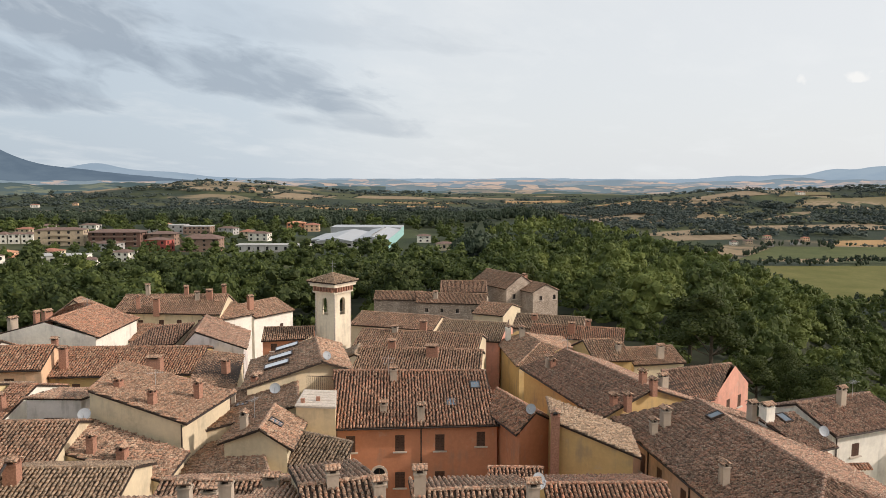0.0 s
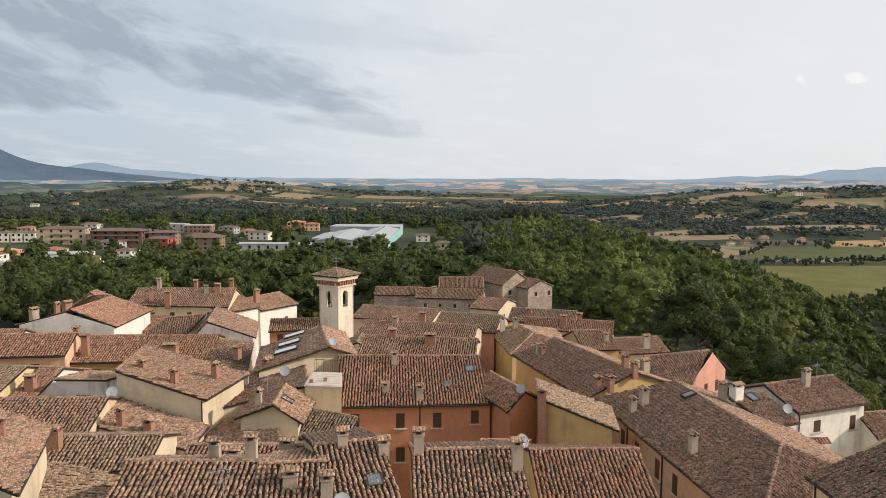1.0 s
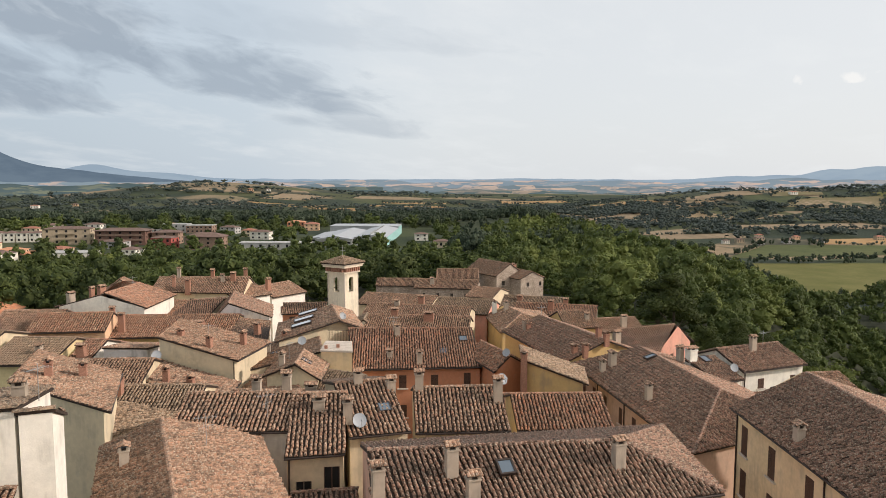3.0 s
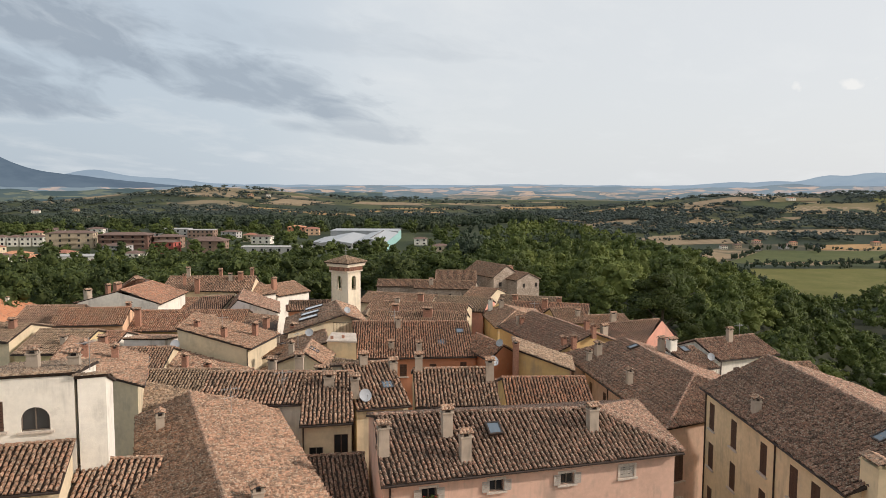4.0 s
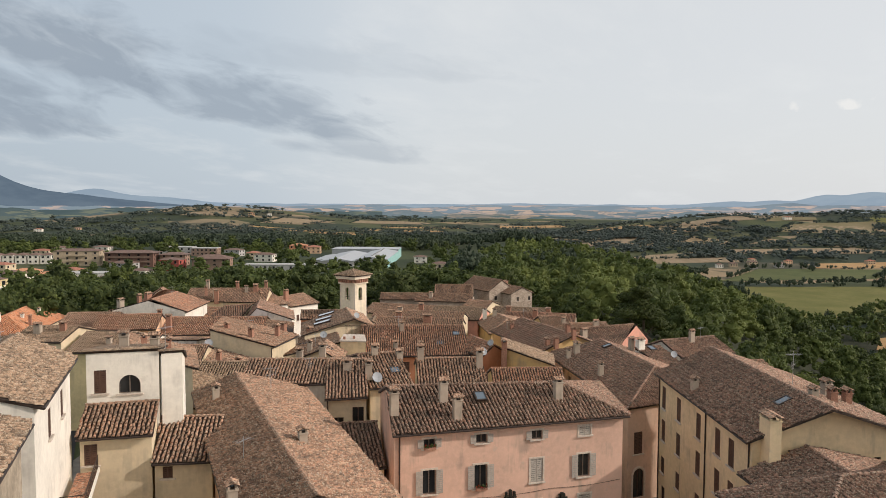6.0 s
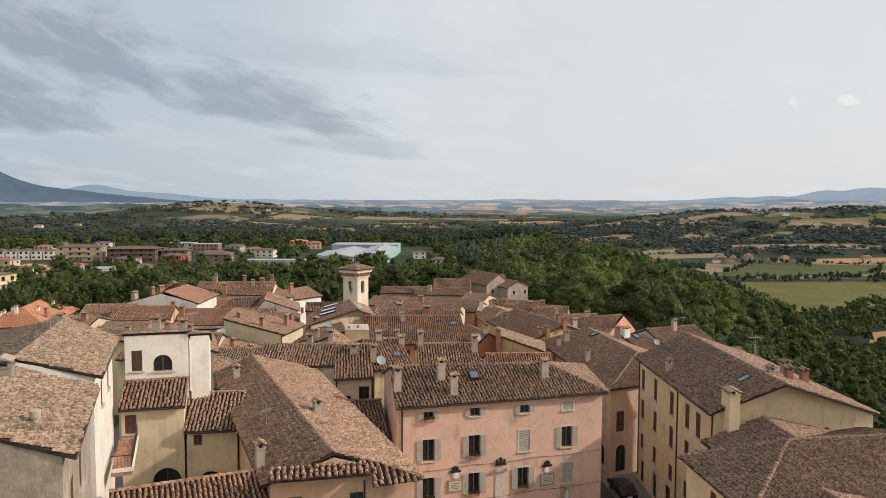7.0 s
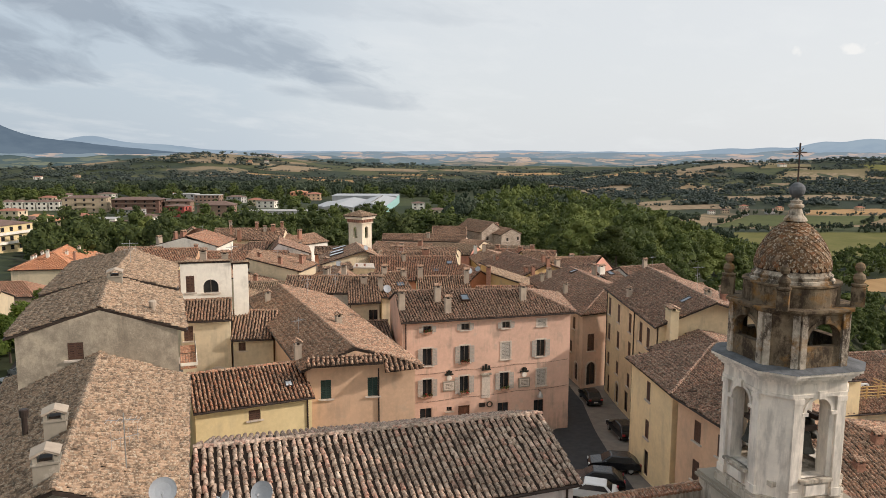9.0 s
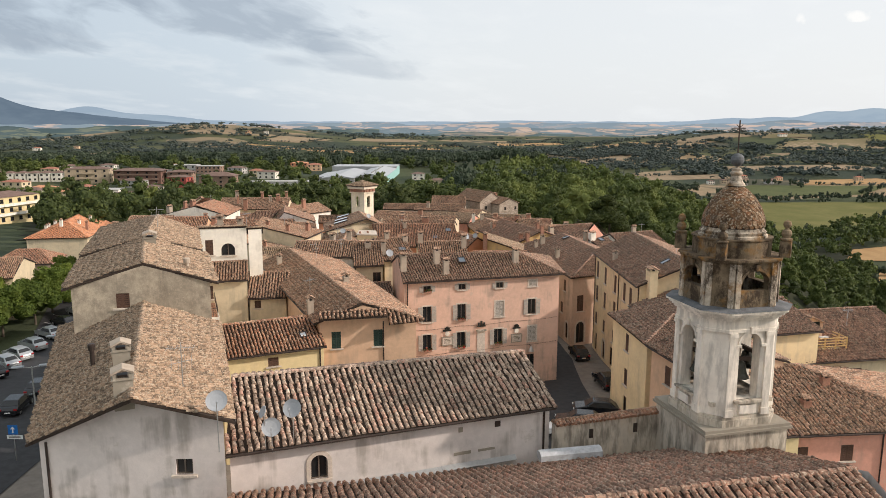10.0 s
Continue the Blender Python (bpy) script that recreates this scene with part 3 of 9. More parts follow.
def skin(g, a, b, z0, z1, holes=(), depth=0.16):
    """A wall face from a to b with openings cut through it. Hole: run, foot, width, height."""
    a, b = Vector((a[0], a[1], 0)), Vector((b[0], b[1], 0))
    L = (b - a).length
    u = (b - a) / L
    inn = Vector((-u.y, u.x, 0))
    holes = [h for h in holes if h[0] - h[2] / 2 > 0.02 and h[0] + h[2] / 2 < L - 0.02 and h[1] > z0 + 0.01 and h[1] + h[3] < z1 - 0.02]
    xs = sorted({0.0, L, *[round(h[0] + k * h[2] / 2, 4) for h in holes for k in (-1, 1)]})
    zs = sorted({z0, z1, *[round(h[1] + k * h[3], 4) for h in holes for k in (0, 1)]})

    def P(x, z, d=0.0):
        p = a + u * x + inn * d
        return Vector((p.x, p.y, z))

    for x0, x1 in zip(xs, xs[1:]):
        for y0, y1 in zip(zs, zs[1:]):
            cx, cy = (x0 + x1) / 2, (y0 + y1) / 2
            if any(abs(cx - h[0]) < h[2] / 2 and h[1] < cy < h[1] + h[3] for h in holes):
                continue
            g.add([P(x0, y0), P(x1, y0), P(x1, y1), P(x0, y1)], [(0, 1, 2, 3)])
    for h in holes:
        x0, x1, y0, y1 = h[0] - h[2] / 2, h[0] + h[2] / 2, h[1], h[1] + h[3]
        c = [(x0, y0), (x1, y0), (x1, y1), (x0, y1)]
        for (ax, ay), (bx, by) in zip(c, c[1:] + c[:1]):
            g.add([P(ax, ay), P(ax, ay, depth), P(bx, by, depth), P(bx, by)], [(0, 1, 2, 3)])


def inset(poly, ds):
    n = len(poly)
    out = []
    lines = []
    for i in range(n):
        a, b = Vector(poly[i][:2]), Vector(poly[(i + 1) % n][:2])
        u = (b - a).normalized()
        w = Vector((-u.y, u.x))
        lines.append((a + w * ds[i], u))
    for i in range(n):
        (p, u), (q, v) = lines[i - 1], lines[i]
        d = u.x * v.y - u.y * v.x
        t = ((q.x - p.x) * v.y - (q.y - p.y) * v.x) / d
        out.append(p + u * t)
    return out


HOUSES = {}
OPENINGS = {}


def win(key, edge, run, foot, width, height, kind="closed_brown"):
    OPENINGS.setdefault(key, []).append((edge, run, foot, width, height, kind))


def louvre(g, P, x0, x1, z0, z1, d0, d1):
    """A shutter leaf: frame and slats."""
    n = max(4, int((z1 - z0) / 0.14))
    t = 0.06

    def bar(xa, xb, za, zb, da, db):
        g.prism([P(xa, za, da), P(xb, za, da), P(xb, za, db), P(xa, za, db)], [P(xa, zb, da), P(xb, zb, da), P(xb, zb, db), P(xa, zb, db)])

    bar(x0, x0 + t, z0, z1, d0, d1)
    bar(x1 - t, x1, z0, z1, d0, d1)
    bar(x0 + t, x1 - t, z0, z0 + t, d0, d1)
    bar(x0 + t, x1 - t, z1 - t, z1, d0, d1)
    m = (d0 + d1) / 2
    for i in range(n):
        za = z0 + t + (z1 - z0 - 2 * t) * i / n
        zb = z0 + t + (z1 - z0 - 2 * t) * (i + 0.8) / n
        bar(x0 + t, x1 - t, za, zb, min(m, d1), max(m, d1) if m < d1 else m)


def band(inner, outer, out):
    """One moulded band between two lines of points, raised by the vector out."""
    n = len(inner)
    v = [p for pair in zip(inner, outer) for p in (pair[0], pair[1], pair[1] + out, pair[0] + out)]
    f = [(4 * i + k, 4 * i + 4 + k, 4 * i + 4 + (k + 1) % 4, 4 * i + (k + 1) % 4) for i in range(n - 1) for k in range(4)]
    return Geo().add(v, f + [(0, 1, 2, 3), (4 * n - 1, 4 * n - 2, 4 * n - 3, 4 * n - 4)])


def opening(h, a, b, run, foot, width, height, kind, wall):
    """A window or door in the hole that skin() leaves in a wall."""
    a, b = Vector((*a, 0)), Vector((*b, 0))
    u = (b - a).normalized()
    inn = Vector((-u.y, u.x, 0))

    def P(x, z, d=0.0):
        p = a + u * (run + x) + inn * d
        return Vector((p.x, p.y, z))

    def bars(g, items):
        for xa, xb, za, zb, da, db in items:
            g.prism([P(xa, za, da), P(xb, za, da), P(xb, za, db), P(xa, za, db)], [P(xa, zb, da), P(xb, zb, da), P(xb, zb, db), P(xa, zb, db)])
        return g

    w, z0, z1 = width / 2, foot, foot + height
    door = kind.startswith("door")
    pane_mat = "wood" if kind == "door_wood" else "glass"
    g = Geo().add([P(-w, z0, 0.158), P(w, z0, 0.158), P(w, z1, 0.158), P(-w, z1, 0.158)], [(0, 1, 2, 3)])
    win_ob = part("door" if door else "window", g.data, pane_mat, h)
    if kind == "door_wood":
        part("panel", bars(Geo(), [(-w + 0.12, -0.05, z0 + 0.15, z0 + 0.9, 0.12, 0.157), (0.05, w - 0.12, z0 + 0.15, z0 + 0.9, 0.12, 0.157), (-w + 0.12, -0.05, z0 + 1.05, z1 - 0.15, 0.12, 0.157), (0.05, w - 0.12, z0 + 1.05, z1 - 0.15, 0.12, 0.157)]).data, "wood", win_ob)
    else:
        f = 0.055
        part("window_frame", bars(Geo(), [(-w, -w + f, z0, z1, 0.09, 0.155), (w - f, w, z0, z1, 0.09, 0.155), (-w + f, w - f, z0, z0 + f, 0.09, 0.155), (-w + f, w - f, z1 - f, z1, 0.09, 0.155), (-0.03, 0.03, z0 + f, z1 - f, 0.1, 0.155)]).data,
             "shutter_brown" if "brown" in kind or door else "frame_grey", win_ob)
    t = 0.13
    if kind.startswith(("open", "closed_grey")):
        part("surround", bars(Geo(), [(-w - t, -w, z0 - t, z1 + t, -0.035, 0.02), (w, w + t, z0 - t, z1 + t, -0.035, 0.02), (-w, w, z1, z1 + t, -0.035, 0.02)]).data, "sill", win_ob)
    if not door:
        part("window_sill", bars(Geo(), [(-w - t - 0.05, w + t + 0.05, z0 - 0.1, z0, -0.13, 0.03)]).data, "sill", win_ob)
    colour = "shutter_" + kind.split("_")[1] if "_" in kind and not door else None
    if kind.startswith("open"):
        for sgn in (-1, 1):
            g = Geo()
            x0, x1 = sorted((sgn * (w + 0.02), sgn * (2 * w + 0.02)))
            louvre(g, P, x0, x1, z0 + 0.02, z1 - 0.02, -0.05, -0.09)
            part("shutter", g.data, colour, win_ob)
    elif kind.startswith("closed"):
        for x0, x1 in ((-w + 0.01, -0.01), (0.01, w - 0.01)):
            g = Geo()
            louvre(g, P, x0, x1, z0 + 0.02, z1 - 0.02, 0.05, 0.01)
            part("shutter", g.data, colour, win_ob)
    if "arch" in kind:
        g = Geo()
        n = 10
        for sgn in (-1, 1):
            pts = [(sgn * w, z1)] + [(sgn * w * math.cos(q), z1 - w + w * math.sin(q)) for q in np.linspace(0, math.pi / 2, n)]
            top = [P(x, z, -0.004) for x, z in pts]
            bot = [P(x, z, 0.15) for x, z in pts]
            if sgn < 0:
                top, bot = top[::-1], bot[::-1]
            g.prism(bot, top)
        part("spandrel", g.data, wall, win_ob)
        if "plain" in kind:
            return
        turns = np.linspace(0, math.pi, 2 * n + 1)
        inner, outer = [[(r, z0)] + [(r * math.cos(q), z1 - w + r * math.sin(q)) for q in turns] + [(-r, z0)] for r in (w, w + 0.2)]
        part("surround", band([P(x, z, 0.0) for x, z in inner], [P(x, z, 0.0) for x, z in outer], P(0, 0, -0.05) - P(0, 0, 0)).data, "sill", win_ob)


def chimney(key, x, y, z, height, kind="plaster", w=0.56, d=0.48):
    """A chimney through the roof of a house, with a little tiled cap on four piers."""
    h, W, tops, base, planes, P_, R_ = HOUSES[key]
    e = Vector(P_[1]) - Vector(P_[0])
    m = turned(x, y, z - 0.5, math.atan2(e.y, e.x))
    mat = {"brick": "brick", "plaster": "chimneyplaster", "slab": "stonegrey"}.get(kind, kind)
    hh = max(0.5, (height - 0.35) * (0.8 if height < 3 else 1.0)) + 0.5
    c = part("chimney", Geo().box(m, w, d, hh).data, mat, h)
    part("collar", Geo().box(m @ pose(0, 0, hh), w + 0.1, d + 0.1, 0.06).data, mat, c)
    for sx in (-1, 1):
        for sy in (-1, 1):
            part("pier", Geo().box(m @ pose(sx * (w / 2 - 0.07), sy * (d / 2 - 0.07), hh + 0.06), 0.12, 0.12, 0.18).data, mat, c)
    part("flue", Geo().box(m @ pose(0, 0, hh + 0.061), w * 0.5, d * 0.5, 0.1).data, "dark_metal", c, "sooty dark flue")
    q, r, zt = (w / 2 + 0.11, d / 2 + 0.10, hh + 0.24) if kind != "slab" else (w / 2 + 0.03, d / 2 + 0.04, hh + 0.24)
    for sy in (-1, 1):
        if kind == "slab":
            part("cap_slab", Geo().prism([m @ Vector(v) for v in ((-q, sy * r, zt), (q, sy * r, zt), (q, 0, zt + 0.2), (-q, 0, zt + 0.2))], [m @ Vector(v) for v in ((-q - 0.04, sy * (r + 0.05), zt + 0.08), (q + 0.03, sy * (r + 0.02), zt + 0.08), (q, 0, zt + 0.27), (-q, 0, zt + 0.27))]).data, "chimneyplaster", c, "pale stone slab")
            continue
        for i in range(4):
            xa, xb = -q + 2 * q * i / 4, -q + 2 * q * (i + 1) / 4
            vs = []
            for yy, zz in ((sy * r, zt + 0.02), (0, zt + 0.17)):
                vs += [m @ Vector(((xa + xb) / 2 + px_ * (xb - xa) / 2, yy, zz + pz * 0.07)) for px_, pz in ARC]
            part("cap_tile", Geo().add(vs, [(k, k + 1, 6 + k, 5 + k) for k in range(4)] + [(4, 3, 2, 1, 0)]).data, "roof_brown", c)
        part("cap", Geo().prism([m @ Vector(v) for v in ((-q, sy * r, zt), (q, sy * r, zt), (q, 0, zt + 0.14), (-q, 0, zt + 0.14))], [m @ Vector(v) for v in ((-q, sy * r, zt + 0.03), (q, sy * r, zt + 0.03), (q, 0, zt + 0.17), (-q, 0, zt + 0.17))]).data, "under", c)
    if kind != "slab":
        part("cap_ridge", Geo().tube([m @ Vector((-q, 0, zt + 0.19)), m @ Vector((q, 0, zt + 0.19))], 0.065, 8).data, "roof_brown", c)
    return c


def skylight(key, x, y, z, w=0.8, l=1.0, pale=False):
    h, W, tops, base, planes, P_, R_ = HOUSES[key]
    best = None
    for pl in planes:
        p = [Vector(v) for v in pl]
        n = (p[1] - p[0]).cross(p[2] - p[0]).normalized()
        err = abs((Vector((x, y, z)) - p[0]).dot(n))
        if best is None or err < best[0]:
            best = (err, n if n.z > 0 else -n, (p[1] - p[0]).normalized())
    n, s = best[1], best[2]
    up = n.cross(s)
    m = Matrix.Translation((x, y, z)) @ Matrix((s, up, n)).transposed().to_4x4()
    g = Geo()
    for sx in (-1, 1):
        g.box(m @ pose(sx * w / 2, 0, 0), 0.09, l + 0.09, 0.17)
        g.box(m @ pose(0, sx * l / 2, 0), w - 0.09, 0.09, 0.168)
    f = part("skylight", g.data, "dark_metal", h)
    part("pane", Geo().box(m @ pose(0, 0, 0.08), w - 0.08, l - 0.08, 0.05).data, "pale_pane" if pale else "sky_pane", f)




def plane_z(p, q, r, x, y):
    n = (Vector(q) - Vector(p)).cross(Vector(r) - Vector(p))
    return p[2] - (n.x * (x - p[0]) + n.y * (y - p[1])) / n.z


def house(key, label, P, R, base, wall, style, hip="", openings=(), fine=True, pitch=0.262, step=0.37, over=0.4, side=0.14, singles=None, group="old town houses", category="house"):
    """P: four corners of the eaves, counter-clockwise, P0 to P1 along the ridge. R: the ridge, or () for a single slope rising from P0-P1.
    openings: (edge, run, foot, width, height, kind)."""
    openings = [*openings, *OPENINGS.get(key, ())]
    h = thing("house", label, category, group, (sum(p[0] for p in P) / 4, sum(p[1] for p in P) / 4, base))
    if R:
        A, B = R
        planes = [[P[0], P[1], B, A], [P[2], P[3], A, B]]
        if "B" in hip:
            planes.append([P[1], P[2], B])
        if "A" in hip:
            planes.append([P[3], P[0], A])
        ds = [over, over if "B" in hip else side, over, over if "A" in hip else side]
        ridges = [(A, B)]
        if "B" in hip:
            ridges += [(P[1], B), (P[2], B)]
        if "A" in hip:
            ridges += [(P[0], A), (P[3], A)]
    else:
        planes = [list(P)]
        ds = [over, side, 0.05, side]
        ridges = [(P[3], P[2])]
    W = inset(P, ds)
    tops = []
    for i, w in enumerate(W):
        if R:
            pl = planes[0] if i < 2 else planes[1]
        else:
            pl = planes[0]
        tops.append(plane_z(pl[0], pl[1], pl[2], w.x, w.y) - 0.13)
    g = Geo()
    for i in range(4):
        j = (i + 1) % 4
        lo = min(tops[i], tops[j])
        skin(g, W[i], W[j], base, lo, [(o[1], o[2], o[3], o[4]) for o in openings if o[0] == i])
        a, b = Vector((W[i].x, W[i].y, lo)), Vector((W[j].x, W[j].y, lo))
        cap = [a, b]
        if tops[j] > lo + 0.001:
            cap.append(Vector((W[j].x, W[j].y, tops[j])))
        gable = R and ((i == 1 and "B" not in hip) or (i == 3 and "A" not in hip))
        if gable:
            r = Vector(B if i == 1 else A)
            u = (b - a).normalized()
            k = u.dot(r - a)
            p = a + u * k
            cap.append(Vector((p.x, p.y, r.z - 0.13)))
        if tops[i] > lo + 0.001:
            cap.append(Vector((W[i].x, W[i].y, tops[i])))
        if len(cap) > 2:
            g.add(cap, [tuple(range(len(cap)))])
    wl = part("wall", g.data, wall, h)
    for o in openings:
        a, b = W[o[0]], W[(o[0] + 1) % 4]
        opening(h, (a.x, a.y), (b.x, b.y), *o[1:], wall)
    rf = roof_on(h, planes, style, fine, pitch, step, ridges, singles)
    HOUSES[key] = (h, W, tops, base, planes, P, R)
    # gutter under the eaves
    if fine:
        ed = [(P[0], P[1])] + ([(P[2], P[3])] if R else [])
        for a, b in ed:
            a, b = Vector(a), Vector(b)
            out = Vector((b.y - a.y, a.x - b.x, 0)).normalized() * 0.05
            gg = Geo().tube([a + out + Vector((0, 0, -0.09)), b + out + Vector((0, 0, -0.09))], 0.065, 7)
            part("gutter", gg.data, "dark_metal", h, "brown metal rain gutter")
    return h


def gab(P0, P1, d, zr, d2=None):
    """Corners and ridge of a gable roof over the front eave P0-P1; the ridge is d behind it, at height zr."""
    a, b = Vector(P0), Vector(P1)
    u = (b - a).normalized()
    w = Vector((-u.y, u.x, 0)).normalized()
    d2 = d if d2 is None else d2
    f = lambda v, z: (v.x, v.y, z)
    return [P0, P1, f(b + w * (d + d2), P1[2]), f(a + w * (d + d2), P0[2])], [f(a + w * d, zr), f(b + w * d, zr)]


# ---- ground ----
def S(t):
    t = min(1.0, max(0.0, t))
    return t * t * (3 - 2 * t)


def ground_z(x, y):
    d = math.hypot(x, y)
    right = S((x - 33 - 40 * S((y - 60) / 180)) / (70 + 85 * S((y - 100) / 200))) * S((y + 260) / 120)
    north = S((y - 75) / 300)
    z = -0.7 + 2.6 * S((18 - y) / 36) - (17 - 6 * S((x + 20) / 80)) * north * (1 - right) - 56 * right
    z -= 4.0 * S((-x - 55) / 60) * (1 - north) * S((y - 20) / 60)
    z += (-40 - z) * S((y - 650) / 700)
    far = S((d - 800) / 1500)
    z += far * (12 * noise.noise((x * 0.0016, y * 0.0016, 3.0)) + 7 * noise.noise((x * 0.005, y * 0.005, 7.0)))
    # wooded hill on the right, farmed hill on the left, rolling ground between
    z += (44 + 5 * noise.noise((x * 0.004, y * 0.004, 1.5))) * math.exp(-((y - 1580 - 0.12 * x) / (330 if y < 1580 + 0.12 * x else 500)) ** 2) * S((x - 120) / 520)
    z += 60 * math.exp(-((x + 740) / 400) ** 2 - ((y - 2150) / 480) ** 2)
    z += 20 * math.exp(-((x + 100) / 380) ** 2 - ((y - 2300) / 300) ** 2)
    z += 8 * S((d - 2100) / 900)
    return z


def build_ground():
    radii = [0.0] + [4.0 * 1.0655 ** i for i in range(113)]
    nseg = 216
    v = [Vector((0, -20, ground_z(0, -20)))]
    f = []
    for r in radii[1:]:
        for k in range(nseg):
            a = 2 * math.pi * k / nseg
            x, y = r * math.cos(a), -20 + r * math.sin(a)
            v.append(Vector((x, y, ground_z(x, y))))
    f += [(0, 1 + k, 1 + (k + 1) % nseg) for k in range(nseg)]
    for i in range(len(radii) - 2):
        o = 1 + i * nseg
        f += [(o + k, o + nseg + k, o + nseg + (k + 1) % nseg, o + (k + 1) % nseg) for k in range(nseg)]
    ob = part("ground", (v, f), "ground")
    for p in ob.data.polygons:
        p.use_smooth = True
    tagged(ob, "rolling farmland with wheat and meadow fields", "ground", kind="structure")


build_ground()

# ---- windows and doors: house, wall, run, foot, width, height, kind ----
win("pink", 0, 2.40, 11.00, 0.80, 0.62, "open_grey")
win("pink", 0, 6.10, 11.00, 0.80, 0.62, "open_grey")
win("pink", 0, 10.20, 10.90, 0.80, 0.62, "open_grey")
win("pink", 0, 13.90, 10.85, 0.90, 0.66, "closed_grey")
win("pink", 0, 2.40, 7.85, 0.92, 1.65, "open_grey")
win("pink", 0, 6.05, 7.85, 0.92, 1.65, "open_grey")
win("pink", 0, 10.20, 7.85, 0.92, 1.65, "closed_grey")
win("pink", 0, 13.85, 7.85, 0.92, 1.65, "open_grey")
win("pink", 0, 2.40, 4.90, 0.92, 1.65, "open_grey")
win("pink", 0, 6.03, 4.90, 0.92, 1.65, "open_grey")
win("pink", 0, 10.10, 4.90, 0.92, 1.65, "open_grey")
win("pink", 0, 13.95, 4.90, 0.92, 1.65, "closed_grey")
win("pink", 0, 2.26, 1.75, 1.15, 2.00, "door_dark")
win("pink", 0, 4.55, 3.25, 0.53, 0.42, "plain")
win("pink", 0, 6.02, 1.60, 1.13, 2.06, "door_wood")
win("pink", 0, 10.00, 1.60, 1.12, 1.95, "door_dark")
win("pink", 0, 13.75, 1.30, 1.04, 2.15, "door_dark")
win("yh", 0, 1.40, 8.90, 0.95, 2.00, "closed_brown")
win("yh", 0, 1.40, 5.95, 0.95, 1.90, "closed_brown")
win("yh", 0, 1.40, 3.00, 0.90, 1.45, "closed_brown")
win("yh", 0, 5.30, 8.90, 0.95, 2.00, "closed_brown")
win("yh", 0, 5.30, 5.95, 0.95, 1.90, "closed_brown")
win("yh", 0, 5.30, 3.00, 0.90, 1.45, "closed_brown")
win("yh", 0, 9.80, 8.90, 0.95, 2.00, "closed_brown")
win("yh", 0, 9.80, 5.95, 0.95, 1.90, "closed_brown")
win("yh", 0, 9.80, 3.00, 0.90, 1.45, "closed_brown")
win("yh", 0, 13.60, 8.90, 0.95, 2.00, "closed_brown")
win("yh", 0, 13.60, 5.95, 0.95, 1.90, "closed_brown")
win("yh", 0, 13.60, 3.00, 0.90, 1.45, "closed_brown")
win("yh", 0, 16.00, 8.90, 0.95, 2.00, "closed_brown")
win("yh", 0, 16.00, 5.95, 0.95, 1.90, "closed_brown")
win("yh", 0, 16.00, 3.00, 0.90, 1.45, "closed_brown")
win("yh", 0, 5.60, -0.30, 1.20, 2.40, "door_dark_arch")
win("yh", 0, 1.60, -0.40, 1.00, 2.20, "door_dark")
win("yh", 0, 9.20, 0.10, 1.30, 2.20, "door_dark")
win("yh", 0, 12.60, 0.30, 1.20, 2.20, "door_dark")
win("yh", 0, 15.60, 0.50, 1.00, 2.20, "door_dark")
win("yh", 1, 5.63, 10.50, 0.64, 0.59, "plain")
win("yh", 1, 8.56, 9.90, 0.46, 0.73, "plain")
win("yh", 1, 11.00, 9.50, 0.69, 1.14, "plain")
win("mid", 1, 1.30, 9.80, 0.75, 1.40, "closed_green")
win("mid", 1, 1.30, 6.40, 0.75, 1.30, "closed_green")
win("mid", 1, 4.67, 9.80, 0.75, 1.40, "closed_green")
win("mid", 1, 4.67, 6.40, 0.75, 1.30, "closed_green")
win("b3", 0, 3.85, 9.30, 0.80, 0.70, "closed_brown")
win("b3", 0, 3.85, 6.90, 0.80, 0.70, "closed_brown")
win("b3", 0, 1.50, 5.90, 1.00, 1.95, "door_dark_arch")
win("b3", 0, 6.60, 6.00, 0.90, 1.80, "door_dark")
win("b2", 0, 0.75, 10.20, 0.60, 0.75, "closed_brown")
win("b1", 0, 0.60, 11.30, 0.75, 1.30, "closed_brown")
win("arch", 2, 0.80, 15.00, 0.72, 1.50, "closed_brown")
win("arch", 2, 2.55, 14.90, 1.30, 1.20, "arch_plain")
win("ws", 1, 2.78, 16.85, 0.75, 0.90, "closed_brown")
win("lw", 1, 5.80, 13.20, 0.70, 0.70, "plain")
win("nave", 0, 3.95, 11.35, 0.80, 1.20, "arch")
win("red", 0, 1.10, 6.60, 0.75, 1.35, "closed_brown")
win("red", 0, 5.00, 6.60, 0.75, 1.35, "closed_brown")
win("red", 0, 8.20, 6.60, 0.75, 1.35, "closed_brown")
win("red", 0, 3.35, 3.60, 0.95, 1.70, "door_dark_arch")
win("red", 0, 11.50, 6.90, 0.70, 1.20, "closed_brown")
win("red", 0, 5.00, 3.60, 0.80, 1.30, "closed_brown")
win("red", 0, 8.20, 3.60, 0.80, 1.30, "closed_brown")
win("w1", 0, 2.50, 7.40, 0.80, 1.00, "closed_brown")
win("w1", 0, 6.60, 7.10, 0.70, 1.25, "closed_brown")
win("w1", 1, 3.50, 6.80, 0.80, 1.40, "closed_brown")
win("n1", 3, 3.80, 8.10, 0.75, 1.55, "closed_brown")
win("n1", 3, 3.80, 5.00, 0.75, 1.50, "closed_brown")
win("n1", 3, 3.80, 1.90, 0.90, 2.10, "door_dark")
win("n2", 0, 2.50, 7.90, 0.80, 1.50, "closed_brown")
win("n2", 0, 2.50, 5.10, 0.80, 1.50, "closed_brown")
win("n2", 0, 5.20, 7.90, 0.80, 1.50, "closed_brown")
